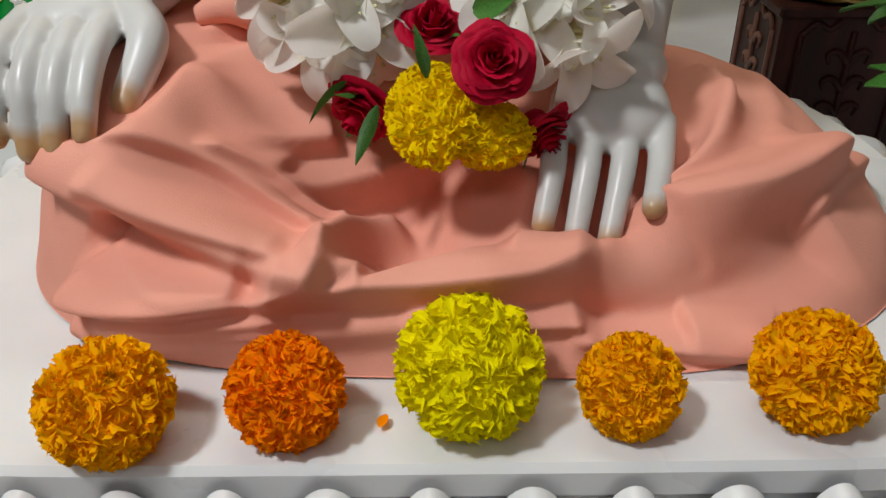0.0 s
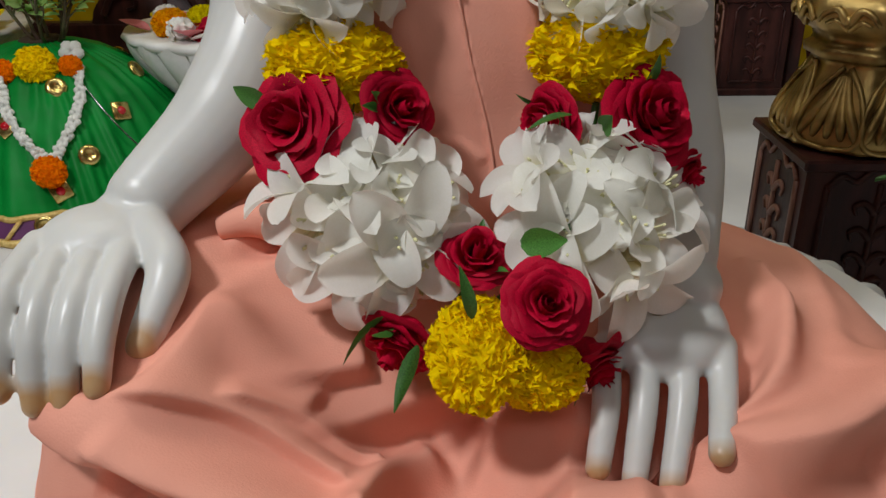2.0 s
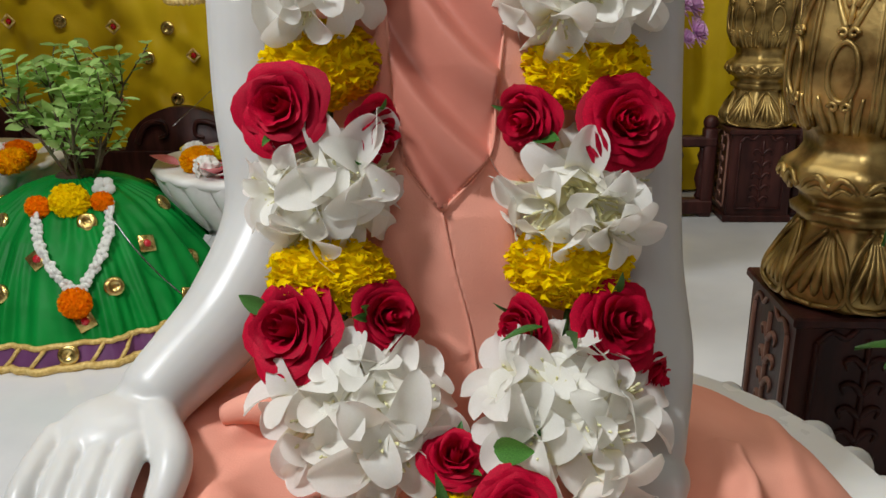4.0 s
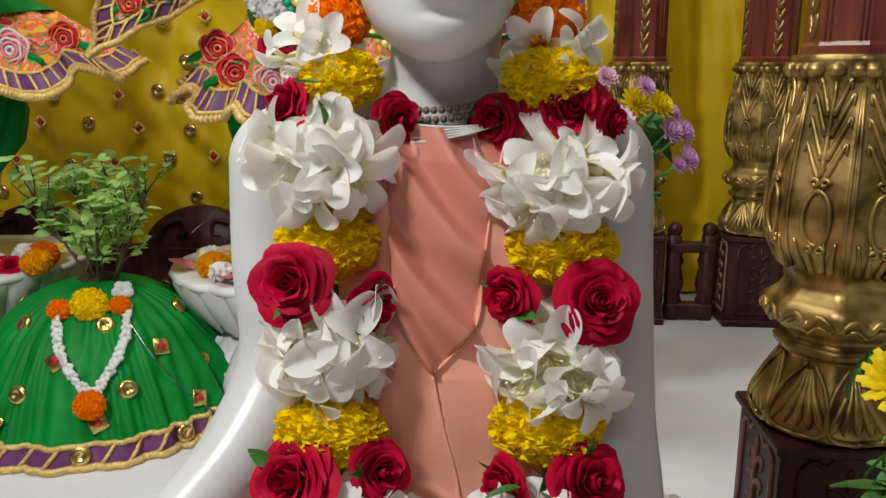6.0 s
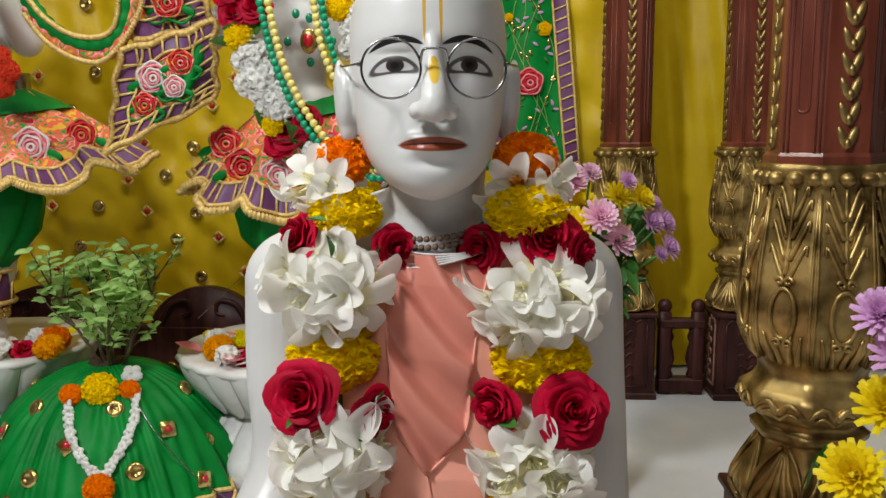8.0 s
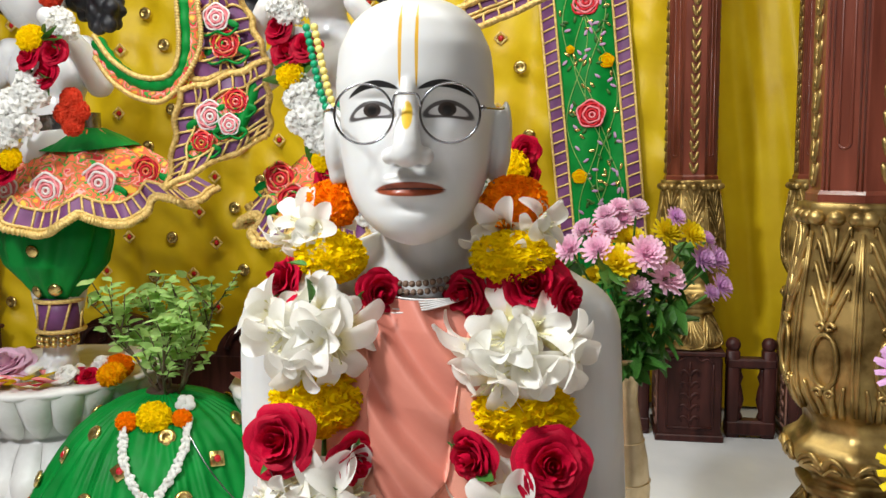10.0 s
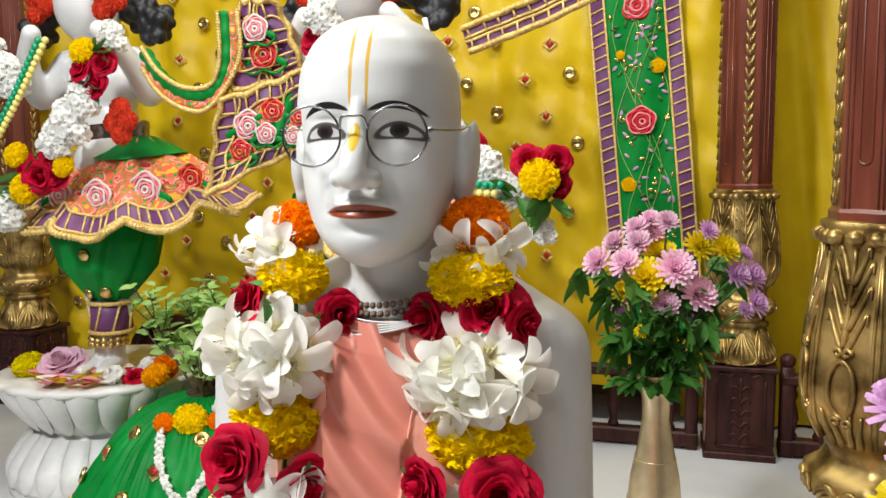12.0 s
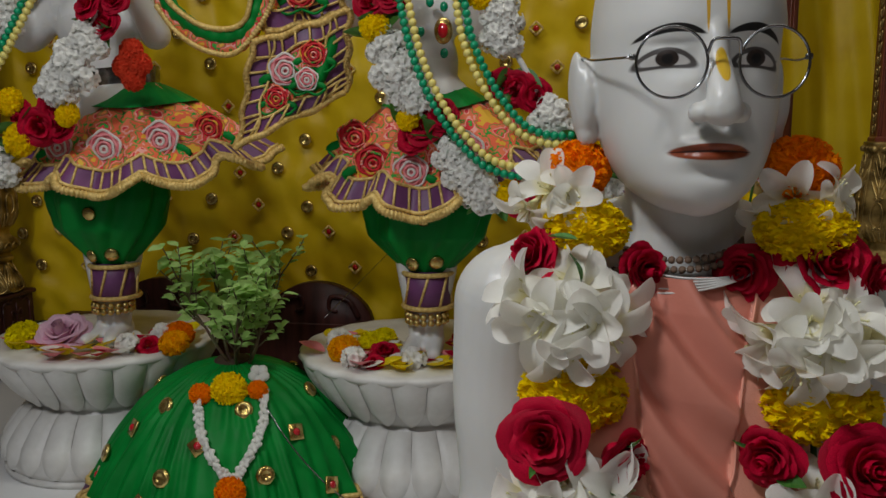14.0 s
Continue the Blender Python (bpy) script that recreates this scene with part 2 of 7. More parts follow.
class Soup:
    """Vertices and faces gathered from many pieces into one mesh."""

    def __init__(self):
        self.v, self.f, self.m, self.n = [], [], [], 0

    def add(self, verts, faces, mi=0):
        self.v.append(np.asarray(verts, float).reshape(-1, 3))
        self.f += [tuple(int(i) + self.n for i in f) for f in faces]
        self.m += [mi] * len(faces)
        self.n += len(self.v[-1])
        return self

    def grid(self, p, wrap_u=False, wrap_v=False, mi=0):
        """p: (u, v, 3) points."""
        nu, nv = p.shape[:2]
        faces = []
        for i in range(nu if wrap_u else nu - 1):
            a, b = i * nv, ((i + 1) % nu) * nv
            for j in range(nv if wrap_v else nv - 1):
                k = (j + 1) % nv
                faces.append((a + j, b + j, b + k, a + k))
        return self.add(p, faces, mi)

    def tube(self, pts, r, sides=8, mi=0, caps=True):
        pts = np.asarray(pts, float)
        rr = np.broadcast_to(np.asarray(r, float), (len(pts),))
        tan = np.gradient(pts, axis=0)
        tan /= np.linalg.norm(tan, axis=1)[:, None] + 1e-12
        ref = np.array([0.0, 0.0, 1.0]) if abs(tan[0][2]) < 0.9 else np.array([1.0, 0.0, 0.0])
        rings = []
        for p, t, q in zip(pts, tan, rr):
            a = np.cross(t, ref)
            a /= np.linalg.norm(a) + 1e-12
            b = np.cross(t, a)
            ref = np.cross(a, t)
            ang = np.linspace(0, 2 * np.pi, sides, endpoint=False)
            rings.append(p + q * (np.cos(ang)[:, None] * a + np.sin(ang)[:, None] * b))
        n0 = self.n
        self.grid(np.array(rings), wrap_v=True, mi=mi)
        if caps:
            self.f += [tuple(n0 + i for i in range(sides)), tuple(n0 + (len(pts) - 1) * sides + i for i in reversed(range(sides)))]
            self.m += [mi, mi]
        return self

    def ball(self, c, r, nu=12, nv=8, mi=0, turn=None):
        """An ellipsoid: centre, radii, and a 3x3 turn."""
        u = np.linspace(0, 2 * np.pi, nu, endpoint=False)
        v = np.linspace(0.0, np.pi, nv)
        v[0], v[-1] = 0.02, np.pi - 0.02
        p = np.stack([np.outer(np.cos(u), np.sin(v)), np.outer(np.sin(u), np.sin(v)), np.outer(np.ones(nu), np.cos(v))], -1)
        p = p * np.broadcast_to(np.asarray(r, float), (3,))
        if turn is not None:
            p = p @ np.asarray(turn).T
        n0 = self.n
        self.grid(p + np.asarray(c, float), wrap_u=True, mi=mi)
        self.f += [tuple(n0 + i * nv for i in reversed(range(nu))), tuple(n0 + i * nv + nv - 1 for i in range(nu))]
        self.m += [mi, mi]
        return self

    def box(self, c, s, turn=None, bevel=0.0, mi=0):
        """A box with its edges cut off by bevel."""
        bm = bmesh.new()
        bmesh.ops.create_cube(bm, size=1)
        for w in bm.verts:
            w.co = Vector((w.co.x * s[0], w.co.y * s[1], w.co.z * s[2]))
        if bevel:
            bmesh.ops.bevel(bm, geom=bm.edges[:], offset=bevel, segments=1, affect="EDGES")
        vs = np.array([w.co[:] for w in bm.verts])
        bm.verts.index_update()
        fs = [[w.index for w in f.verts] for f in bm.faces]
        bm.free()
        if turn is not None:
            vs = vs @ np.asarray(turn).T
        return self.add(vs + np.asarray(c, float), fs, mi)

    def lathe(self, profile, sides=32, c=(0, 0, 0), ripple=None, mi=0, caps=True, twist=0.0):
        """profile: rows of radius, height; ripple(angle, radius, height) gives a radius."""
        ang = np.linspace(0, 2 * np.pi, sides, endpoint=False) + twist
        prof = np.asarray(profile, float)
        r = np.tile(prof[:, 0], (sides, 1))
        z = np.tile(prof[:, 1], (sides, 1))
        if ripple:
            r = ripple(ang[:, None], r, z)
        p = np.stack([r * np.cos(ang)[:, None], r * np.sin(ang)[:, None], z], -1) + np.asarray(c, float)
        n0, m = self.n, len(prof)
        self.grid(p, wrap_u=True, mi=mi)
        if caps:
            self.f += [tuple(n0 + i * m for i in reversed(range(sides))), tuple(n0 + i * m + m - 1 for i in range(sides))]
            self.m += [mi, mi]
        return self

    def mesh(self, name, smooth=True):
        me = bpy.data.meshes.new(name)
        me.from_pydata(np.concatenate(self.v).tolist(), [], self.f)
        me.polygons.foreach_set("material_index", np.array(self.m, dtype=np.int32))
        me.polygons.foreach_set("use_smooth", np.full(len(self.f), smooth))
        me.update()
        return me

    def ob(self, name, material, parent=None, label="", smooth=True):
        return link_mesh(name, self.mesh(name, smooth), material, parent, label)


def turn_to(axis, spin=0.0):
    """A 3x3 turn that takes +z to axis, after a spin about z."""
    q = Vector((0, 0, 1)).rotation_difference(Vector(axis).normalized())
    return np.array((q.to_matrix() @ Matrix.Rotation(spin, 3, "Z")))


def placed(at, axis=(0, 0, 1), spin=0.0, size=1.0):
    m = Matrix(turn_to(axis, spin).tolist()).to_4x4()
    sc = size if isinstance(size, tuple) else (size,) * 3
    return Matrix.Translation(at) @ m @ Matrix.Diagonal((*sc, 1))


def smoothstep(a, b, x):
    t = np.clip((x - a) / (b - a), 0, 1)
    return t * t * (3 - 2 * t)


def polyline(points, n):
    """A smooth line of n points through a few control points (Catmull-Rom)."""
    p = np.asarray(points, float)
    p = np.vstack([2 * p[0] - p[1], p, 2 * p[-1] - p[-2]])
    out = []
    for t in np.linspace(0, len(p) - 3 - 1e-9, n):
        i, u = int(t), t - int(t)
        a, b, c, d = p[i:i + 4]
        out.append(0.5 * (2 * b + (c - a) * u + (2 * a - 5 * b + 4 * c - d) * u * u + (3 * b - a - 3 * c + d) * u ** 3))
    return np.array(out)


# ---- the setting ----
FLOOR_Z = -0.11


def slab(name, c, s, material, kind="structure", label="", category=""):
    ob = Soup().box((0, 0, 0), s).ob(name, material, smooth=False)
    ob.location = c
    return tagged(ob, label, category, kind=kind)


slab("floor", (0, 0, FLOOR_Z - 0.05), (8, 7.4, 0.1), M_FLOOR, label="polished white marble floor with faint grey veins", category="floor")
slab("wall_north", (0, 3.05, 1.3), (8, 0.2, 2.9), M_WALL, label="plain dim beige wall behind the altar cloth", category="wall")
# Unseen walls and ceiling, added to close the room; dark to cut bounced light.
slab("wall_south", (0, -3.6, 1.3), (8, 0.2, 2.9), M_WALL, label="unseen plain dim beige wall added to close the hall", category="wall")
slab("wall_east", (3.9, -0.3, 1.3), (0.2, 6.5, 2.9), M_WALL, label="unseen plain dim beige wall added to close the hall", category="wall")
slab("wall_west", (-3.9, -0.3, 1.3), (0.2, 6.5, 2.9), M_WALL, label="unseen plain dim beige wall added to close the hall", category="wall")
slab("ceiling", (0, -0.2, 2.8), (8, 7.2, 0.1), M_WALL, label="unseen plain dim beige ceiling added to close the hall", category="ceiling")


# ---- the seat of the statue: a marble slab over lotus petals ----
SEAT_Z, SEAT_TURN = 0.10, radians(2.0)


def seat_outline(n, grow=0.0):
    """The slab's outline: a straight front, round sides and back."""
    a = np.linspace(0, 2 * np.pi, n, endpoint=False)
    c, s = np.cos(a), np.sin(a)
    k = np.where(s < 0, 6.5, 2.2)
    r = (np.abs(c) ** k + np.abs(s) ** k) ** (-1 / k)
    x, y = r * c * (0.40 + grow), r * s * (0.37 + grow)
    ct, st = np.cos(SEAT_TURN), np.sin(SEAT_TURN)
    return np.stack([0.025 + x * ct - y * st, 0.708 + x * st + y * ct], -1)


def build_seat():
    seat = thing("statue_seat", "white marble slab seat carved with a row of lotus petals", "plinth", (0.025, 0.70, FLOOR_Z))
    off = np.array([0.025, 0.70, FLOOR_Z])
    rows = []
    for grow, z in ((-0.25, FLOOR_Z), (-0.07, FLOOR_Z), (-0.03, 0.0), (-0.006, 0.050), (-0.006, 0.078), (-0.001, 0.078), (0.0, 0.080), (0.0, 0.096), (-0.004, 0.10), (-0.38, 0.10)):
        o = seat_outline(200, grow)
        rows.append(np.concatenate([o, np.full((200, 1), z)], 1) - off)
    Soup().grid(np.array(rows).transpose(1, 0, 2), wrap_u=True).ob("slab", M_MARBLE, seat, smooth=False)
    o = seat_outline(2400, 0.002)
    seg = np.linalg.norm(np.roll(o, -1, 0) - o, axis=1)
    total = seg.sum()
    cum = np.concatenate([[0], np.cumsum(seg)[:-1]])
    n = int(round(total / 0.0535))
    n += n % 2
    big, small = [], []
    for wide, depth in ((0.068, 0.046), (0.056, 0.040)):
        u = np.linspace(-1, 1, 13)
        v = np.sin(np.linspace(0, 1, 14) * math.pi / 2)
        U, V = np.meshgrid(u, v, indexing="ij")
        w = np.sqrt(np.clip(1 - 0.55 * (np.maximum(V - 0.35, 0) / 0.65) ** 5, 0, 1))
        X = U * wide / 2 * (0.12 + 0.88 * w)
        Z = V * (0.170 - 0.050 * (1 - np.sqrt(np.clip(1 - U ** 2, 0, 1))))
        D = depth * np.cos(U * np.pi / 2) ** 0.6 * (0.45 + 0.55 * np.minimum(V / 0.6, 1)) * np.sqrt(np.clip(1 - (np.maximum(V - 0.6, 0) / 0.4) ** 5, 0, 1)) + 0.003
        front = np.stack([X, -D, Z], -1)
        back = np.stack([X * 0.9, np.full_like(X, 0.02), Z], -1)
        sp = Soup().grid(front).grid(back[::-1])
        (big if wide > 0.06 else small).append(sp.mesh("lotus_petal"))
    for i in range(n):
        s = (i + 0.35) * total / n
        k = int(np.searchsorted(cum, s)) % len(o)
        p, q = o[k], o[(k + 6) % len(o)]
        ang = math.atan2(q[1] - p[1], q[0] - p[0])
        ob = link_mesh("lotus_petal", (big if i % 2 else small)[0], M_MARBLE, seat)
        ob.matrix_basis = Matrix.Translation((p[0] - off[0], p[1] - off[1], -0.078 - FLOOR_Z)) @ Matrix.Rotation(ang, 4, "Z")
    return seat


build_seat()


# ---- the marble statue ----
def statue_marble():
    """White marble with painted lips, eyes, brows and forehead lines, in the statue's own metres."""
    m = surface("statue_marble", (0.65, 0.64, 0.615), (0.55, 0.54, 0.515), 7, 0.36, bump=0.04, bump_scale=70, soft=0.3, rough_var=0.06)
    t = m.node_tree
    b = t.nodes["Principled BSDF"]
    colour = b.inputs["Base Color"].links[0].from_socket
    tc = t.nodes.new("ShaderNodeTexCoord")
    mp = t.nodes.new("ShaderNodeMapping")
    mp.vector_type = "TEXTURE"
    mp.inputs["Location"].default_value = HEAD_AT
    mp.inputs["Rotation"].default_value = (0, 0, HEAD_TURN)
    t.links.new(tc.outputs["Object"], mp.inputs[0])
    sep = t.nodes.new("ShaderNodeSeparateXYZ")
    t.links.new(mp.outputs[0], sep.inputs[0])

    def calc(op, a, c=0.0, third=None):
        n = t.nodes.new("ShaderNodeMath")
        n.operation = op
        for i, v in enumerate((a, c) if third is None else (a, c, third)):
            if isinstance(v, (int, float)):
                n.inputs[i].default_value = v
            else:
                t.links.new(v, n.inputs[i])
        return n.outputs[0]

    X, Y, Z = sep.outputs
    front = calc("LESS_THAN", Y, -0.035)

    def oval(cx, cz, rx, rz, arch=0.0, tilt=0.0, mirror=False, soft=0.12):
        """A soft-edged oval on the face; arch bends it, tilt slants it."""
        x = calc("ABSOLUTE", X) if mirror else X
        dx = calc("SUBTRACT", x, cx)
        dz = calc("SUBTRACT", Z, cz)
        dz = calc("ADD", dz, calc("MULTIPLY", calc("MULTIPLY", dx, dx), arch))
        dz = calc("SUBTRACT", dz, calc("MULTIPLY", dx, tilt))
        d = calc("ADD", calc("POWER", calc("ABSOLUTE", calc("DIVIDE", dx, rx)), 2.0), calc("POWER", calc("ABSOLUTE", calc("DIVIDE", dz, rz)), 2.0))
        mr = t.nodes.new("ShaderNodeMapRange")
        mr.inputs[1].default_value, mr.inputs[2].default_value, mr.inputs[3].default_value, mr.inputs[4].default_value = 1 - soft, 1 + soft, 1, 0
        t.links.new(d, mr.inputs[0])
        return calc("MULTIPLY", mr.outputs[0], front)

    def paint(colour, mask, rgb, weight=1.0):
        mix = t.nodes.new("ShaderNodeMix")
        mix.data_type = "RGBA"
        t.links.new(calc("MULTIPLY", mask, weight), mix.inputs[0])
        t.links.new(colour, mix.inputs[6])
        mix.inputs[7].default_value = (*rgb, 1)
        return mix.outputs[2]

    colour = paint(colour, oval(0.0305, -0.0040, 0.0205, 0.0070, 14, -0.05, True), (0.030, 0.020, 0.018), 0.92)
    colour = paint(colour, oval(0.0305, -0.0048, 0.0155, 0.0042, 12, -0.05, True), (0.58, 0.56, 0.54))
    colour = paint(colour, oval(0.0295, -0.0044, 0.0074, 0.0056, 0, 0, True), (0.030, 0.018, 0.014))
    colour = paint(colour, oval(0.0295, -0.0046, 0.0036, 0.0034, 0, 0, True), (0.004, 0.004, 0.004))
    colour = paint(colour, oval(0.0290, 0.0150, 0.0215, 0.0028, 14, -0.10, True), (0.012, 0.011, 0.011))
    colour = paint(colour, oval(0.0, -0.0657, 0.0270, 0.0056, 2), (0.25, 0.045, 0.011))
    colour = paint(colour, oval(0.0, -0.0655, 0.0280, 0.0007, 2), (0.05, 0.008, 0.004))
    colour = paint(colour, oval(0.0065, 0.046, 0.0014, 0.034), (0.60, 0.34, 0.02))
    colour = paint(colour, oval(-0.0065, 0.046, 0.0014, 0.034), (0.60, 0.34, 0.02))
    colour = paint(colour, oval(0.0, -0.010, 0.0042, 0.011), (0.66, 0.42, 0.03))
    for tip in TIPS:
        dist = t.nodes.new("ShaderNodeVectorMath")
        dist.operation = "DISTANCE"
        t.links.new(tc.outputs["Object"], dist.inputs[0])
        dist.inputs[1].default_value = tip
        mr = t.nodes.new("ShaderNodeMapRange")
        mr.inputs[1].default_value, mr.inputs[2].default_value, mr.inputs[3].default_value, mr.inputs[4].default_value = 0.008, 0.017, 0.85, 0.0
        t.links.new(dist.outputs["Value"], mr.inputs[0])
        colour = paint(colour, mr.outputs[0], (0.46, 0.24, 0.07))
    t.links.new(colour, b.inputs["Base Color"])
    return m


# worn, stained finger ends
TIPS = [(-0.231, 0.460, 0.228), (-0.213, 0.460, 0.220), (-0.196, 0.460, 0.223), (-0.178, 0.460, 0.231), (-0.164, 0.490, 0.240),
        (0.090, 0.481, 0.156), (0.110, 0.475, 0.148), (0.1315, 0.475, 0.150), (0.156, 0.473, 0.173)]
HEAD_AT, HEAD_TURN = (0.0065, 0.705, 0.745), radians(7.5)
_c, _s = math.cos(HEAD_TURN), math.sin(HEAD_TURN)
HEAD_R = np.array([[_c, -_s, 0], [_s, _c, 0], [0, 0, 1]])


def on_head(x, y, z):
    return np.array(HEAD_AT) + HEAD_R @ np.array([x, y, z], float)


def limb(sp, pts, radii, n=40, sides=28):
    line = polyline(pts, n)
    rr = np.interp(np.linspace(0, 1, n), np.linspace(0, 1, len(radii)), radii)
    sp.tube(line, rr, sides)
    sp.ball(line[0], rr[0], 28, 18)
    sp.ball(line[-1], rr[-1], 28, 18)


def remeshed(sp, name, voxel, smooth, factor=0.5):
    """Melts overlapping solids into one skin."""
    ob = sp.ob(name, None)
    md = ob.modifiers.new("melt", "REMESH")
    md.mode, md.voxel_size, md.use_smooth_shade = "VOXEL", voxel, True
    sm = ob.modifiers.new("ease", "SMOOTH")
    sm.factor, sm.iterations = factor, smooth
    me = bpy.data.meshes.new_from_object(ob.evaluated_get(bpy.context.evaluated_depsgraph_get()))
    old = ob.data
    bpy.data.objects.remove(ob)
    bpy.data.meshes.remove(old)
    me.name = name
    return me


def build_statue():
    sp = Soup()

    def hb(x, y, z, rx, ry, rz):
        sp.ball(on_head(x, y, z), (rx, ry, rz), 28, 20, turn=HEAD_R)

    # skull and face as one smooth form: half width, front and back by height
    hz = np.linspace(-0.113, 0.0955, 90)
    key = [-0.113, -0.110, -0.102, -0.090, -0.075, -0.058, -0.035, -0.010, 0.020, 0.048, 0.070, 0.085, 0.0928, 0.0955]
    half = np.interp(hz, key, [0.004, 0.018, 0.0345, 0.0465, 0.0555, 0.0610, 0.0645, 0.0670, 0.0678, 0.0650, 0.0550, 0.0400, 0.0210, 0.002])
    front = np.interp(hz, key, [-0.055, -0.069, -0.0805, -0.0855, -0.0845, -0.0835, -0.0820, -0.0815, -0.0845, -0.0790, -0.0640, -0.0420, -0.0180, 0.002])
    back = np.interp(hz, key, [-0.045, -0.025, 0.000, 0.030, 0.055, 0.066, 0.076, 0.085, 0.090, 0.088, 0.076, 0.058, 0.034, 0.008])
    ker = np.hanning(9) / np.hanning(9).sum()
    half[4:-4], front[4:-4], back[4:-4] = (np.convolve(q, ker, "same")[4:-4] for q in (half, front, back))
    a = np.linspace(0, 2 * np.pi, 96, endpoint=False)
    c, s_ = np.cos(a), np.sin(a)
    k = 2.25
    cx, sy = np.sign(c) * np.abs(c) ** (2 / k), np.sign(s_) * np.abs(s_) ** (2 / k)
    mid = 0.5 * (front + back) * 0.35
    ring = np.stack([np.outer(half, cx), np.where(sy < 0, mid[:, None] + (mid - front)[:, None] * sy, mid[:, None] + (back - mid)[:, None] * sy), np.repeat(hz[:, None], 96, 1)], -1)
    n0 = sp.n
    sp.grid((ring @ HEAD_R.T + np.array(HEAD_AT)), wrap_v=True)
    sp.f += [tuple(n0 + i for i in range(96)), tuple(n0 + 89 * 96 + i for i in reversed(range(96)))]
    sp.m += [0, 0]
    for s in (-1, 1):
        hb(s * 0.0130, -0.0945, -0.0405, 0.0072, 0.0105, 0.0072)
        hb(s * 0.0715, 0.008, -0.030, 0.011, 0.021, 0.032)
        hb(s * 0.0780, 0.015, -0.018, 0.0055, 0.021, 0.026)
        hb(s * 0.0705, 0.003, -0.054, 0.008, 0.010, 0.013)
    limb(sp, [on_head(0, -0.080, 0.014), on_head(0, -0.0885, -0.008), on_head(0, -0.103, -0.034)], (0.0075, 0.0085, 0.0110), 14)
    hb(0, -0.1030, -0.0385, 0.0125, 0.0120, 0.0110)
    hb(0, -0.0805, -0.0608, 0.0225, 0.0105, 0.0050)
    hb(0, -0.0805, -0.0700, 0.0180, 0.0105, 0.0052)
    limb(sp, [(0.012, 0.722, 0.67), (0.012, 0.730, 0.62), (0.012, 0.738, 0.56)], (0.046, 0.043, 0.056))
    # chest, shoulders, belly
    sp.ball((0.01, 0.742, 0.48), (0.122, 0.080, 0.115), 30, 20)
    sp.ball((0.01, 0.735, 0.36), (0.108, 0.085, 0.13), 30, 20)
    sp.ball((0.01, 0.73, 0.23), (0.13, 0.10, 0.10), 30, 20)
    limb(sp, [(-0.118, 0.742, 0.552), (-0.05, 0.748, 0.585), (0.012, 0.75, 0.600), (0.075, 0.748, 0.585), (0.132, 0.742, 0.552)], (0.046, 0.044, 0.046, 0.044, 0.046))
    # arms
    limb(sp, [(-0.122, 0.735, 0.548), (-0.128, 0.728, 0.47), (-0.124, 0.705, 0.385), (-0.146, 0.655, 0.325), (-0.186, 0.595, 0.284)],
         (0.050, 0.044, 0.040, 0.036, 0.027), 40)
    limb(sp, [(0.134, 0.735, 0.548), (0.143, 0.728, 0.46), (0.150, 0.705, 0.35), (0.157, 0.655, 0.285), (0.151, 0.598, 0.245)],
         (0.050, 0.044, 0.041, 0.036, 0.027), 40)
    # right palm and fingers, over the knee
    sp.ball((-0.206, 0.562, 0.272), (0.038, 0.036, 0.020), 20, 14)
    sp.ball((-0.192, 0.585, 0.276), (0.029, 0.026, 0.021), 20, 14)
    for kx, px, tx, tz in ((-0.238, -0.236, -0.231, 0.233), (-0.222, -0.216, -0.213, 0.225), (-0.203, -0.197, -0.196, 0.228), (-0.184, -0.179, -0.178, 0.236)):
        limb(sp, [(kx, 0.548, 0.274), (px, 0.505, 0.268), (px * 0.5 + tx * 0.5, 0.480, 0.250), (tx, 0.466, tz - 0.006)], (0.0098, 0.0090, 0.0084, 0.0072), 20, 16)
    limb(sp, [(-0.178, 0.565, 0.276), (-0.156, 0.530, 0.266), (-0.164, 0.498, 0.236)], (0.0150, 0.0130, 0.0100), 16, 16)
    # left palm and fingers, in the lap
    sp.ball((0.137, 0.556, 0.212), (0.041, 0.036, 0.021), 20, 14, turn=turn_to((0, -0.5, 0.87)))
    sp.ball((0.146, 0.580, 0.230), (0.032, 0.028, 0.024), 20, 14)
    for kx, tx, ty, tz in ((0.100, 0.090, 0.488, 0.160), (0.124, 0.110, 0.482, 0.152), (0.148, 0.1315, 0.482, 0.154), (0.171, 0.156, 0.480, 0.177)):
        limb(sp, [(kx, 0.545, 0.206), ((kx + tx) / 2 + 0.002, 0.514, 0.187), (tx, ty, tz)], (0.0094, 0.0088, 0.0076), 16, 16)
    # folded legs, under the cloth
    limb(sp, [(-0.05, 0.72, 0.15), (-0.12, 0.64, 0.16), (-0.17, 0.57, 0.165)], (0.05, 0.045, 0.035))
    limb(sp, [(0.07, 0.72, 0.14), (0.16, 0.67, 0.135), (0.22, 0.64, 0.130)], (0.035, 0.03, 0.025))
    me = remeshed(sp, "seated_statue", 0.0018, 8)
    n = len(me.vertices)
    co = np.empty(n * 3)
    me.vertices.foreach_get("co", co)
    co = co.reshape(-1, 3)
    loc = (co - np.array(HEAD_AT)) @ HEAD_R
    # mouth line, lid line and the hollows beside the nose
    dx, dz = loc[:, 0], loc[:, 2]
    face = (loc[:, 1] < -0.04) & (np.abs(dz) < 0.12)
    dent = 0.0012 * np.exp(-((dz + 0.0655 + 2 * dx * dx) / 0.0012) ** 2) * (np.abs(dx) < 0.026)
    dent += 0.0030 * np.exp(-((dx / 0.018) ** 2 + ((dz + 0.0800) / 0.0050) ** 2))
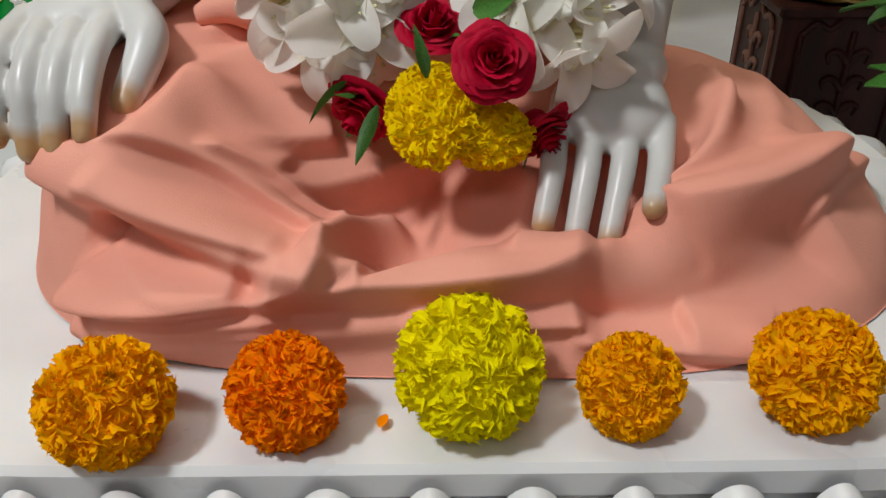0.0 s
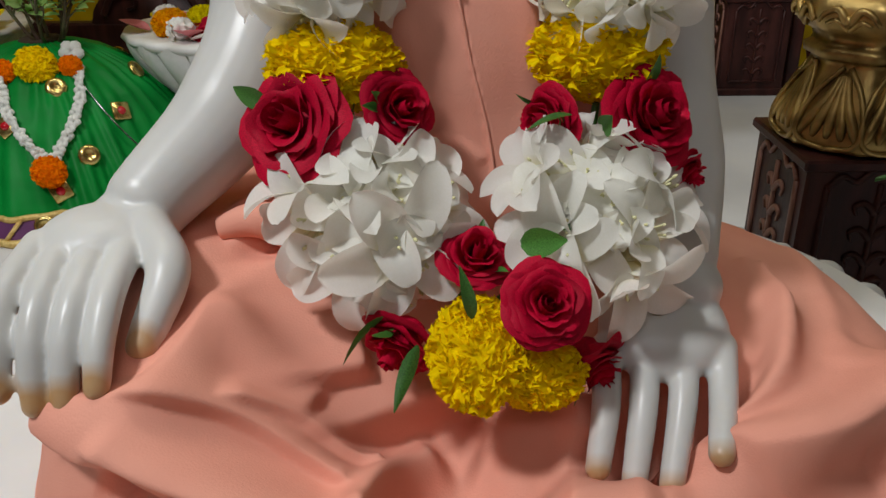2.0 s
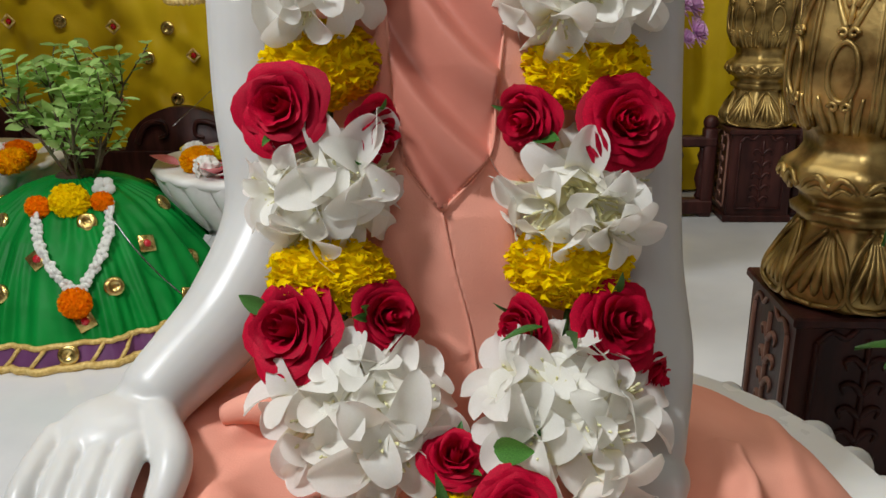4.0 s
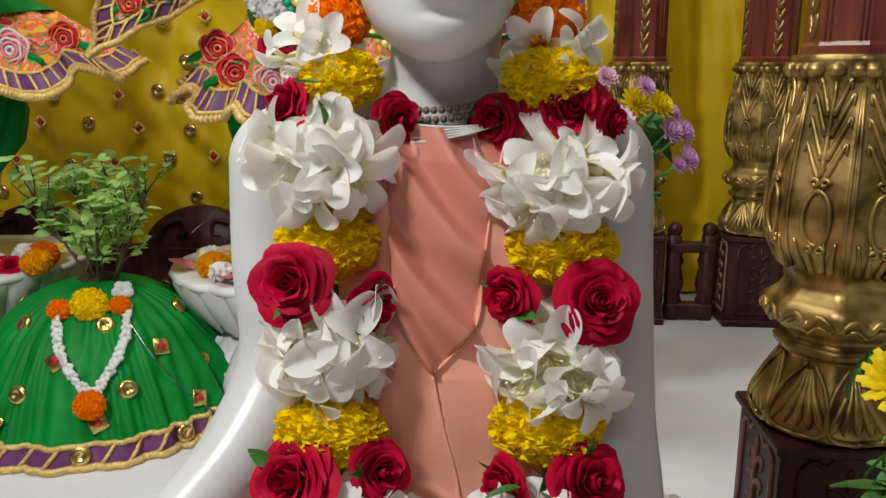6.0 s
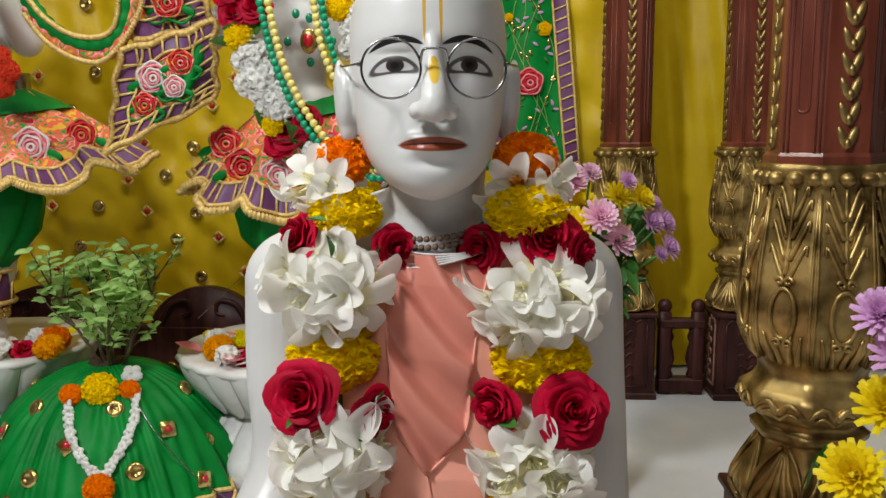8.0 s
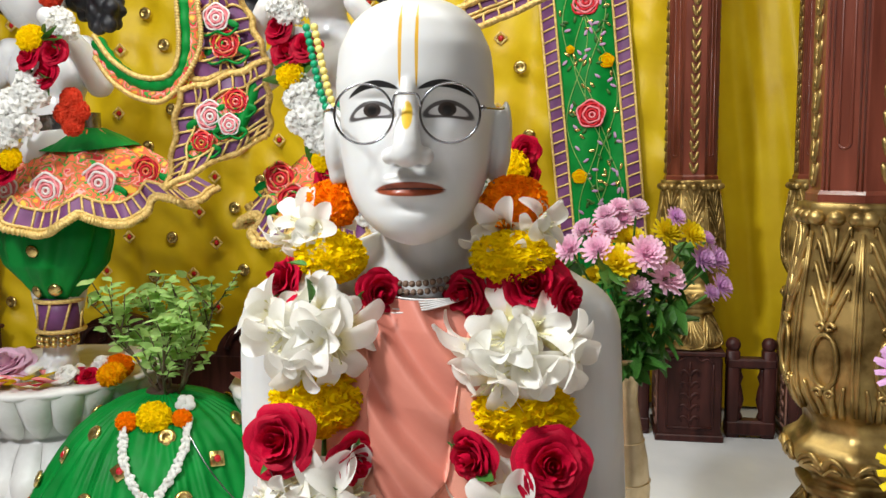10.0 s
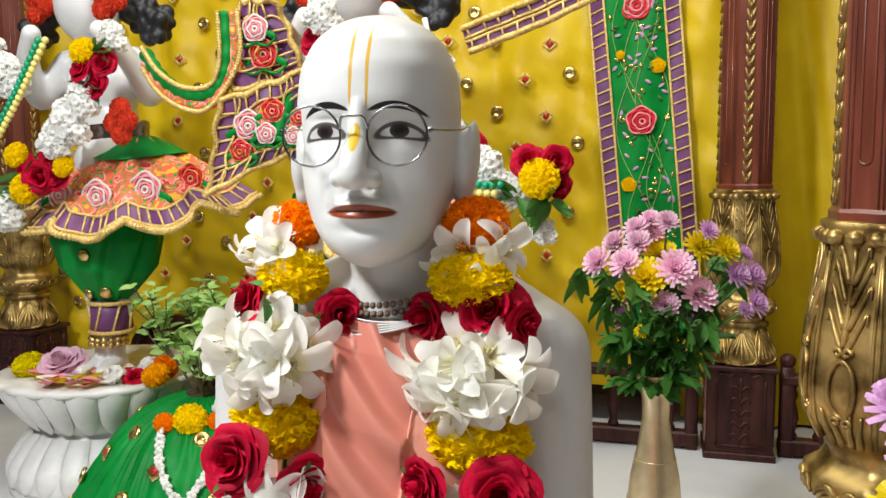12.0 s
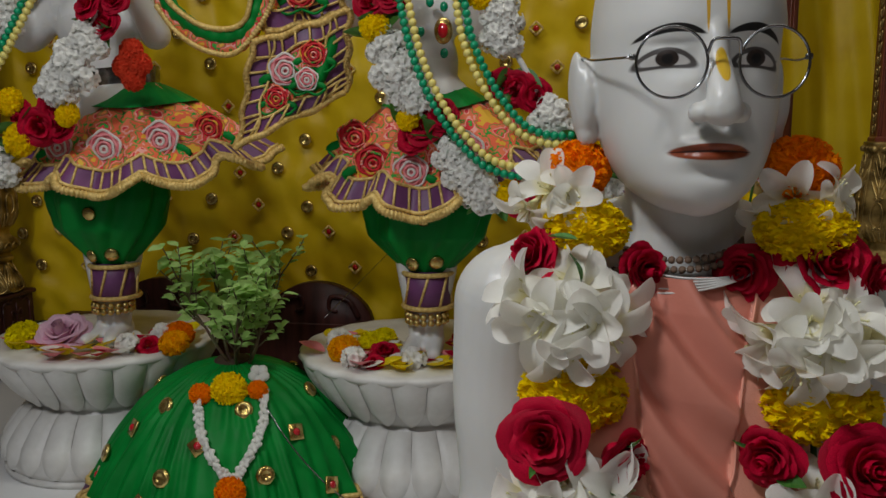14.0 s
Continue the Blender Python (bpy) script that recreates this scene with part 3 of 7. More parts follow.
    dent += 0.0012 * np.exp(-((dx / 0.0030) ** 2 + ((dz + 0.0530) / 0.0040) ** 2))
    for s in (-1, 1):
        # sockets, lids, nostrils, the lines from the nose and the corners of the mouth
        dent += 0.0050 * np.exp(-(((s * dx - 0.024) / 0.020) ** 2 + ((dz + 0.004) / 0.010) ** 2))
        dent -= 0.0038 * np.exp(-(((s * dx - 0.030) / 0.013) ** 2 + ((dz + 0.004) / 0.0058) ** 2))
        dent += 0.0016 * np.exp(-(((s * dx - 0.029) / 0.017) ** 2 + ((dz - 0.0050) / 0.0020) ** 2))
        dent += 0.0018 * np.exp(-(((s * dx - 0.0265 - 0.30 * (-0.045 - dz)) / 0.0055) ** 2 + ((dz + 0.052) / 0.014) ** 2))
        dent += 0.0018 * np.exp(-(((s * dx - 0.0265) / 0.0040) ** 2 + ((dz + 0.066) / 0.0050) ** 2))
        dent += 0.0030 * np.exp(-(((s * dx - 0.0085) / 0.0035) ** 2 + ((dz + 0.0485) / 0.0022) ** 2))
    co = co + np.outer(dent * face, HEAD_R @ np.array([0, 1.0, 0]))
    me.vertices.foreach_set("co", co.ravel())
    me.update()
    ob = link_mesh("seated_statue", me, statue_marble())
    return tagged(ob, "polished white marble statue seated with both palms on its lap", "statue")


build_statue()


# ---- the cloth over the lap ----
LAP_C, LAP_A, LAP_A_RIGHT, LAP_B = (0.02, 0.685), 0.352, 0.312, 0.278


def lap_base(ang, rho):
    """Plan place and height of the smooth lap, by angle and share of the way out to the hem."""
    c, s = np.cos(ang), np.sin(ang)
    k = np.where(s < 0, 2.9, 2.2)
    r = (np.abs(c) ** k + np.abs(s) ** k) ** (-1 / k)
    x, y = LAP_C[0] + rho * r * c * np.where(c < 0, LAP_A_RIGHT, LAP_A), LAP_C[1] + rho * r * s * LAP_B
    d = (1 - rho) * 0.275
    right = np.exp(-((x + 0.19) / 0.095) ** 2)
    left = np.exp(-((x - 0.27) / 0.11) ** 2)
    rise = 0.042 + 0.098 * right + 0.012 * left
    slope = 0.36 - 0.06 * right + 0.02 * left
    z = SEAT_Z + rise * (1 - np.exp(-d / 0.020)) + slope * np.minimum(d, 0.24)
    z = z - 0.080 * np.exp(-((x - 0.124) / 0.052) ** 2 - ((y - 0.508) / 0.040) ** 2)
    z = z - 0.016 * np.exp(-((x + 0.02) / 0.07) ** 2 - ((y - 0.52) / 0.05) ** 2)
    z = np.minimum(z, 0.288 - 0.055 * smoothstep(-0.12, -0.02, x))
    z = np.where(z > 0.262, 0.262 + (z - 0.262) * 0.6, z)
    return x, y, np.maximum(z, SEAT_Z + 0.002)


def lap_q(y, z):
    """The lap's second coordinate: up and back along its slope."""
    return (y - 0.5) * 0.66 + (z - 0.19) * 0.75


# (height, width above, width below, control points x, q)
LAP_FOLDS = [
    (0.016, 0.022, 0.006, [(-0.200, -0.058), (-0.182, -0.076), (-0.130, -0.083), (-0.048, -0.082), (0.027, -0.080), (0.084, -0.075), (0.135, -0.063), (0.205, -0.032), (0.272, 0.007), (0.318, 0.045)]),  # band
    (0.01, 0.022, 0.006, [(-0.228, 0.004), (-0.174, -0.025), (-0.119, -0.050), (-0.071, -0.071), (-0.035, -0.082)]),  # sweep
    (0.006, 0.005, 0.022, [(-0.222, 0.030), (-0.187, 0.005), (-0.159, 0.007), (-0.144, 0.031), (-0.137, 0.069)]),  # cuff
    (0.012, 0.012, 0.012, [(-0.050, -0.066), (-0.038, -0.043), (-0.022, -0.025), (0.001, -0.004)]),  # knot
    (0.008, 0.008, 0.006, [(-0.060, -0.056), (-0.040, -0.071), (-0.016, -0.072)]),  # curl
    (0.009, 0.007, 0.035, [(-0.106, 0.116), (-0.062, 0.051), (-0.052, 0.017)]),  # knee_edge
    (-0.020, 0.042, 0.042, [(-0.010, 0.015), (0.023, -0.064)]),  # hollow
    (0.006, 0.022, 0.004, [(0.078, 0.021), (0.072, -0.021), (0.067, -0.066)]),  # crease
    (0.009, 0.005, 0.02, [(0.088, 0.026), (0.101, -0.017), (0.122, -0.041), (0.153, -0.036), (0.186, -0.009), (0.212, 0.046), (0.237, 0.111)]),  # pocket
    (0.005, 0.006, 0.006, [(0.240, 0.130), (0.232, 0.086), (0.207, 0.021), (0.181, -0.021)]),  # tuck1
    (0.004, 0.006, 0.008, [(0.228, 0.130), (0.221, 0.092), (0.199, 0.022)]),  # tuck2
    (-0.01, 0.028, 0.028, [(0.103, -0.088), (0.166, -0.082), (0.229, -0.059), (0.279, -0.026)]),  # under
    (-0.01, 0.014, 0.014, [(-0.183, -0.034), (-0.129, -0.066), (-0.068, -0.078)]),  # left_hollow
    (0.007, 0.014, 0.01, [(-0.208, -0.090), (-0.170, -0.099), (-0.048, -0.100), (0.018, -0.096), (0.084, -0.092)]),  # roll
    (0.007, 0.014, 0.012, [(0.170, -0.094), (0.200, -0.095), (0.229, -0.106)]),  # roll2
    (0.006, 0.014, 0.006, [(-0.172, -0.047), (-0.126, -0.075), (-0.084, -0.077)]),  # left_fold
    (0.004, 0.03, 0.012, [(0.180, -0.050), (0.225, -0.022), (0.298, 0.044)]),  # knee_line
    (0.004, 0.014, 0.01, [(-0.142, 0.075), (-0.108, 0.028), (-0.070, 0.000)]),  # soft_knee
    (0.0055, 0.012, 0.003, [(-0.170, 0.007), (-0.115, -0.006), (-0.080, -0.025), (-0.047, -0.045)]),  # sweep_b
    (0.005, 0.012, 0.003, [(-0.176, -0.017), (-0.142, -0.035), (-0.103, -0.052), (-0.066, -0.066)]),  # sweep_c
    (0.004, 0.01, 0.003, [(-0.127, 0.005), (-0.088, -0.005), (-0.052, -0.022), (-0.030, -0.025)]),  # sweep_d
    (0.002, 0.012, 0.01, [(0.332, 0.221), (0.277, 0.083), (0.246, 0.019)]),  # right_a
    (0.005, 0.014, 0.005, [(0.253, -0.029), (0.297, 0.011), (0.400, 0.077)]),  # right_b
    (0.004, 0.008, 0.004, [(-0.182, -0.092), (-0.115, -0.095), (-0.055, -0.093)]),  # band_b
    (0.005, 0.01, 0.004, [(0.002, -0.098), (0.067, -0.098), (0.116, -0.096)]),  # band_c
    (0.006, 0.012, 0.005, [(0.100, -0.104), (0.149, -0.108), (0.194, -0.110), (0.229, -0.108)]),  # hem_r
    (0.005, 0.006, 0.006, [(-0.147, 0.134), (-0.129, 0.159), (-0.097, 0.136)]),  # waist
    (0.004, 0.006, 0.006, [(-0.143, 0.112), (-0.109, 0.109), (-0.074, 0.072)]),  # waist_b
]


def fold_lift(x, q, folds):
    """Height of ridges along lines in the plane (x, q), steeper on one side."""
    lift = np.zeros_like(x)
    for amp, wu, wl, pts in folds:
        line = polyline(pts, 60)
        best = np.full(x.shape, 9.0)
        side = np.zeros_like(x)
        along = np.zeros_like(x)
        for i, ((ax, aq), (bx, bq)) in enumerate(zip(line[:-1], line[1:])):
            ex, eq = bx - ax, bq - aq
            L = math.hypot(ex, eq) + 1e-9
            t = np.clip(((x - ax) * ex + (q - aq) * eq) / L ** 2, 0, 1)
            dx, dq = x - ax - t * ex, q - aq - t * eq
            d = np.hypot(dx, dq)
            near = d < best
            best = np.where(near, d, best)
            side = np.where(near, np.sign(ex * dq - eq * dx), side)
            along = np.where(near, (i + t) / (len(line) - 1), along)
        w = np.where(side >= 0, wu, wl)
        fade = smoothstep(0, 0.12, along) * (1 - smoothstep(0.88, 1, along))
        lift += amp * np.exp(-(best / w) ** 2) * fade
    return lift


def build_lap():
    nu, nv = 1100, 190
    ang = np.linspace(0, 2 * np.pi, nu, endpoint=False)
    rho = np.concatenate([1 - 0.30 * np.linspace(0, 1, 130) ** 1.5, np.linspace(0.70, 0.02, nv - 129)[1:]])
    A, R = np.meshgrid(ang, rho, indexing="ij")
    x, y, z = lap_base(A, R)
    q = lap_q(y, z)
    lift = 1.9 * fold_lift(x, q, LAP_FOLDS)
    P = np.stack([x, y, z], -1)
    du = np.roll(P, -1, 0) - np.roll(P, 1, 0)
    dv = np.gradient(P, axis=1)
    nrm = np.cross(du, dv)
    nrm /= np.linalg.norm(nrm, axis=-1)[..., None] + 1e-12
    nrm *= np.sign(nrm[..., 2:3] + 0.3 + 1e-9)
    fine = np.array([noise.noise(Vector((a * 26, b * 26, 0.3))) for a, b in zip(x.ravel()[::1], q.ravel())]).reshape(x.shape)
    lift += 0.0024 * fine * smoothstep(0.0, 0.02, 1 - R)
    P = P + nrm * lift[..., None]
    P[..., 2] = np.maximum(P[..., 2], SEAT_Z + 0.0015)
    ob = Soup().grid(P, wrap_u=True).ob("lap_cloth", M_ROBE)
    return tagged(ob, "peach cotton cloth draped in folds over the statue's crossed legs", "cloth")


build_lap()


# ---- the robe on the statue's chest ----
def robe_front(z):
    return np.interp(z, [0.18, 0.25, 0.33, 0.405, 0.50, 0.56, 0.60], [0.598, 0.612, 0.620, 0.624, 0.640, 0.657, 0.676])


V_LEFT = [(0.010, 0.405), (-0.015, 0.437), (-0.021, 0.475), (-0.026, 0.525), (-0.034, 0.575)]
V_RIGHT = [(0.010, 0.405), (0.041, 0.440), (0.046, 0.480), (0.052, 0.530), (0.062, 0.578)]
PLACKET = [(0.010, 0.405), (0.018, 0.365), (0.028, 0.325), (0.034, 0.285), (0.036, 0.24)]


def robe_point(x, z, out=0.0):
    hx = np.interp(z, [0.18, 0.30, 0.42, 0.52, 0.57, 0.60], [0.128, 0.116, 0.112, 0.110, 0.098, 0.070])
    yc = 0.735
    ry = yc - robe_front(z)
    u = np.clip(np.abs(x - 0.011) / hx, 0, 1)
    return np.stack([x, yc - (ry + out) * (1 - u ** 2.4) ** (1 / 2.4), z], -1)


ROBE_FOLDS = [
    (0.0100, 0.0045, 0.020, [(-0.040, 0.600), (-0.004, 0.545), (0.030, 0.505), (0.064, 0.482)]),
    (0.0120, 0.0045, 0.024, [(-0.046, 0.545), (-0.012, 0.490), (0.020, 0.455), (0.056, 0.425)]),
    (0.0080, 0.0040, 0.016, [(0.000, 0.605), (0.025, 0.562), (0.048, 0.535), (0.072, 0.518)]),
    (0.0075, 0.0060, 0.016, [(-0.036, 0.490), (-0.014, 0.450), (0.004, 0.420), (0.014, 0.395)]),
]
SKIRT_FOLDS = [
    (0.0035, 0.004, 0.012, [(-0.055, 0.42), (-0.048, 0.34), (-0.055, 0.26)]),
    (0.0030, 0.004, 0.010, [(-0.022, 0.395), (-0.012, 0.33), (-0.022, 0.25)]),
    (0.0035, 0.004, 0.012, [(0.055, 0.42), (0.062, 0.34), (0.060, 0.26)]),
    (0.0025, 0.003, 0.008, [(-0.045, 0.30), (0.0, 0.315), (0.03, 0.30)]),
]


def build_robe():
    robe = thing("robe", "sleeveless peach cotton robe with a stitched V neck", "robe", (0.011, 0.735, 0.2))
    nz, na = 330, 420
    zs = np.linspace(0.185, 0.585, nz)
    a = np.linspace(0, 2 * np.pi, na, endpoint=False)
    Z, A = np.meshgrid(zs, a, indexing="ij")
    hx = np.interp(Z, [0.18, 0.30, 0.42, 0.52, 0.57, 0.60], [0.128, 0.116, 0.112, 0.110, 0.098, 0.070])
    c, s = np.cos(A), np.sin(A)
    X = 0.011 + hx * np.sign(c) * np.abs(c) ** (2 / 2.4)
    ry = np.where(s < 0, 0.735 - robe_front(Z), 0.09)
    Y = 0.735 + ry * np.sign(s) * np.abs(s) ** (2 / 2.4)
    lo = np.interp(Z, [p[1] for p in V_LEFT], [p[0] for p in V_LEFT])
    hi = np.interp(Z, [p[1] for p in V_RIGHT], [p[0] for p in V_RIGHT])
    inside = smoothstep(-0.0012, 0.0012, X - lo) * smoothstep(-0.0012, 0.0012, hi - X) * smoothstep(0.404, 0.409, Z)
    drop = 0.0045 * inside
    # slanting folds of the inner wrap, from the right shoulder down to the V
    folds = fold_lift(X, Z, ROBE_FOLDS)
    drop = drop - 1.6 * inside * folds
    # creases below the neck
    pl = np.interp(Z, [p[1] for p in PLACKET][::-1], [p[0] for p in PLACKET][::-1])
    step = smoothstep(-0.0008, 0.0008, X - pl) * (1 - smoothstep(0.400, 0.406, Z))
    drop = drop - 0.0022 * step * np.exp(-np.maximum(X - pl, 0) / 0.02)
    crease = 0.0034 * (0.6 - np.abs(np.sin(X * 48 + 9 * Z + 2 * np.sin(20 * Z)))) * (1 - inside) + 0.002 * np.sin(60 * Z + 30 * X) * (1 - inside) * smoothstep(0.40, 0.25, Z)
    n = np.array([noise.noise(Vector((p * 18, q * 11, 2.0))) for p, q in zip(X.ravel(), Z.ravel())]).reshape(X.shape)
    drop = drop + 0.25 * crease - 0.003 * n - fold_lift(X, Z, SKIRT_FOLDS)
    Y = Y + np.where(s < 0.25, drop, 0)
    P = np.stack([X, Y, Z], -1) - np.array([0.011, 0.735, 0.2])
    inner = inside > 0.5
    keep = inner[:-1] & inner[1:]
    sp = Soup().grid(P, wrap_v=True)
    sp.m = (keep & np.roll(keep, -1, 1)).astype(int).ravel().tolist()
    sp.ob("body", [M_ROBE, M_WRAP], robe)
    for line in (V_LEFT, V_RIGHT, PLACKET):
        l = polyline(line, 40)
        p = robe_point(l[:, 0], l[:, 1], 0.0015) - np.array([0.011, 0.735, 0.2])
        Soup().tube(p, 0.0011, 6).ob("seam", M_ROBE, robe, "stitched peach edge")
    # a gathered bunch of cloth at the waist on the right side
    p = polyline([(-0.085, 0.605, 0.255), (-0.12, 0.60, 0.268), (-0.145, 0.60, 0.262)], 20) - np.array([0.011, 0.735, 0.2])
    Soup().tube(p, np.linspace(0.016, 0.008, 20), 12).ob("gather", M_ROBE, robe)
    return robe


build_robe()


# ---- flowers ----
def rose_meshes(seed):
    """A rose that looks along +z, radius 1: its heart, and a list of petals."""
    rnd = random.Random(seed)

    def petal(layer, phi):
        f = layer / 4.0
        nu, nv = 11, 9
        u, v = np.meshgrid(np.linspace(-1, 1, nu), np.linspace(0, 1, nv), indexing="ij")
        half = 1.42 - 0.22 * f
        R = (0.24 + 0.60 * f) * (0.95 + 0.1 * rnd.random())
        H = 1.05 - 0.48 * f
        rim = 1 - 0.16 * u ** 4 - 0.10 * u ** 2
        vv = v * rim
        r = R * (0.22 + 0.78 * np.sin(np.clip(vv * (1.25 + 0.25 * f), 0, 1.57)))
        r = r + f * 0.55 * np.maximum(vv - 0.62, 0) ** 1.3 * (1 + 0.4 * u * rnd.uniform(-1, 1))
        z = -0.35 + H * np.sin(vv * 1.45) - f * 0.75 * np.maximum(vv - 0.72, 0) ** 1.4
        ph = phi + u * half * (0.45 + 0.55 * np.sin(np.clip(vv * 1.9, 0, 1.57)))
        k1, k2 = rnd.uniform(2, 4), rnd.uniform(0, 6)
        r = r + 0.055 * np.sin(k1 * u * 2 + k2) * vv ** 2 + 0.05 * rnd.uniform(-1, 1) * vv
        z = z + 0.07 * np.sin(k1 * u * 1.7 + k2 + 1) * vv ** 2 + 0.10 * rnd.uniform(-1, 1) * vv
        r = r + 0.22 * f * np.exp(-(u / 0.35) ** 2) * np.maximum(vv - 0.7, 0)
        r = r + 0.05 * f * np.abs(u) ** 3 * vv
        p = np.stack([r * np.cos(ph), r * np.sin(ph), z], -1)
        return Soup().grid(p).mesh("petal")

    petals, phi = [], rnd.random() * 6
    for layer, count in ((1, 3), (1.8, 3), (2.7, 4), (3.4, 4), (4.2, 5)):
        for i in range(count):
            petals.append(petal(layer, phi + i * 2 * np.pi / count + rnd.uniform(-0.15, 0.15)))
        phi += 0.7
    t = np.linspace(0, 1, 46)
    u = np.linspace(0, 1, 6)
    T, U = np.meshgrid(t, u, indexing="ij")
    ang = T * 4.2 * np.pi
    r = 0.03 + 0.22 * T + 0.05 * (1 - U) * 0 + 0.02 * U
    z = -0.3 + U * (1.02 - 0.10 * T) + 0.03 * np.sin(ang * 1.7) * U
    heart = Soup().grid(np.stack([r * np.cos(ang), r * np.sin(ang), z], -1))
    heart.ball((0, 0, -0.25), (0.45, 0.45, 0.25), 12, 8)
    return heart.mesh("rose"), petals


ROSES = [rose_meshes(s) for s in (3, 8, 15)]


def leaf_mesh(length=1.0, width=0.5, curl=0.2, fold=0.15, n=7, name="leaf"):
    u, v = np.meshgrid(np.linspace(-1, 1, 5), np.linspace(0, 1, n), indexing="ij")
    w = width / 2 * np.sin(np.clip(v, 0.02, 0.985) ** 0.8 * np.pi) ** 0.8
    p = np.stack([u * w, v * length, fold * np.abs(u) * w * 2 - curl * v ** 2 * length], -1)
    return Soup().grid(p).mesh(name)


LEAVES = [leaf_mesh(1, 0.42, 0.25, 0.2), leaf_mesh(1, 0.52, -0.1, 0.25), leaf_mesh(1, 0.26, 0.4, 0.15)]


def add_rose(parent, at, axis, radius, seed, bud=1.0, leaves=1):
    """A rose under a garland; bud below 1 closes it."""
    rnd = random.Random(seed * 7 + 1)
    heart, petals = ROSES[seed % 3]
    ob = link_mesh("rose", heart, M_ROSE, parent, "crimson rose")
    radius *= 0.87
    ob.matrix_basis = placed(at, axis, rnd.random() * 6, (radius * bud, radius * bud, radius * (1.0 + 0.5 * (1 - bud))))
    for me in petals:
        link_mesh("petal", me, M_ROSE, ob)
    for i in range(leaves):
        lf = link_mesh("leaf", rnd.choice(LEAVES), M_LEAF, ob, "green sepal")
        a = rnd.random() * 6.28
        size = rnd.uniform(0.5, 0.75)
        lf.matrix_basis = Matrix.Rotation(a, 4, "Z") @ Matrix.Translation((0, 0.60, 0.10)) @ Matrix.Rotation(rnd.uniform(0.5, 1.2), 4, "X") @ Matrix.Diagonal((size, size, size, 1))
    return ob


def white_petal(seed):
    rnd = random.Random(seed)
    u, v = np.meshgrid(np.linspace(-1, 1, 9), np.sin(np.linspace(0, 1, 12) * np.pi / 2), indexing="ij")
    w = 0.05 + 0.225 * np.sqrt(np.clip(1 - ((v - 0.60) / np.where(v > 0.60, 0.41, 0.66)) ** 2, 0, 1)) * (0.9 + 0.25 * rnd.random())
    w = np.where(v > 0.99, 0.06, w)
    cup = rnd.uniform(0.10, 0.34)
    back = rnd.uniform(0.05, 0.75)
    x = u * w + 0.06 * rnd.uniform(-1, 1) * v
    z = cup * u * u * w * 1.6 + 0.30 * np.sin(v * 1.6) - back * v ** 2.4 + 0.012 * np.sin(5 * v + 3 * u + seed)
    return Soup().grid(np.stack([x, v, z], -1)).mesh("petal")


WPETALS = [white_petal(s) for s in range(6)]


def throat_mesh(seed):
    rnd = random.Random(seed)
    sp = Soup().lathe([(0.05, -0.35), (0.10, -0.1), (0.19, 0.12), (0.17, 0.16), (0.05, 0.05)], 10)
    for i in range(7):
        a, k = rnd.random() * 6.28, rnd.uniform(0.08, 0.32)
        tip = (k * math.cos(a), k * math.sin(a), rnd.uniform(0.35, 0.6))
        sp.tube([(0, 0, 0), (tip[0] * 0.4, tip[1] * 0.4, 0.25), tip], 0.018, 4)
        sp.ball(tip, (0.028, 0.028, 0.05), 6, 4)
    return sp.mesh("white_flower")


THROATS = [throat_mesh(1), throat_mesh(2)]


def add_white_flower(parent, at, axis, size, rnd):
    ob = link_mesh("white_flower", rnd.choice(THROATS), M_CREAM, parent, "white waxy flower with a cream throat")
    ob.matrix_basis = placed(at, axis, rnd.random() * 6, size)
    n = rnd.choice((5, 6, 6))
    lean = rnd.uniform(0.0, 0.85)
    for i in range(n):
        p = link_mesh("petal", rnd.choice(WPETALS), M_LILY, ob)
        k = rnd.uniform(0.88, 1.12)
        p.matrix_basis = Matrix.Rotation(i * 2 * math.pi / n + rnd.uniform(-0.2, 0.2), 4, "Z") @ Matrix.Translation((0, 0.07, 0.05 + 0.03 * (i % 2))) @ Matrix.Rotation(lean + rnd.uniform(-0.2, 0.2), 4, "X") @ Matrix.Diagonal((k, k, k, 1))
    return ob


def white_cluster(parent, at, rx, rz, n, size, seed, facing=(0, -0.9, 0.35)):
    """White flowers strung round the cord, looking out to the front and the sides."""
    rnd = random.Random(seed)
    F = Vector(facing).normalized()
    side = Vector((1, 0, 0))
    up = side.cross(F) * -1 if side.cross(F).z < 0 else side.cross(F)
    for i in range(n):
        t = (i + 0.5) / n
        a = i * 2.39996 + rnd.uniform(-0.3, 0.3)
        k = math.sqrt(t)
        dx, dz = k * math.cos(a), k * math.sin(a)
        d = F * math.sqrt(max(0.02, 1 - 0.85 * k * k)) + side * dx * 0.85 + up * dz * 0.85
        pos = Vector(at) + side * dx * rx * 0.68 + up * dz * rz * 0.68 + F * (rx * 0.35 * math.sqrt(max(0, 1 - k * k)) + rnd.uniform(-0.004, 0.006))
        d = d + Vector((rnd.uniform(-0.25, 0.25), rnd.uniform(-0.2, 0.2), rnd.uniform(-0.8, -0.05) if facing[2] < 0.5 else rnd.uniform(-0.35, 0.25)))
        add_white_flower(parent, pos, d, size * rnd.uniform(0.85, 1.15), rnd)


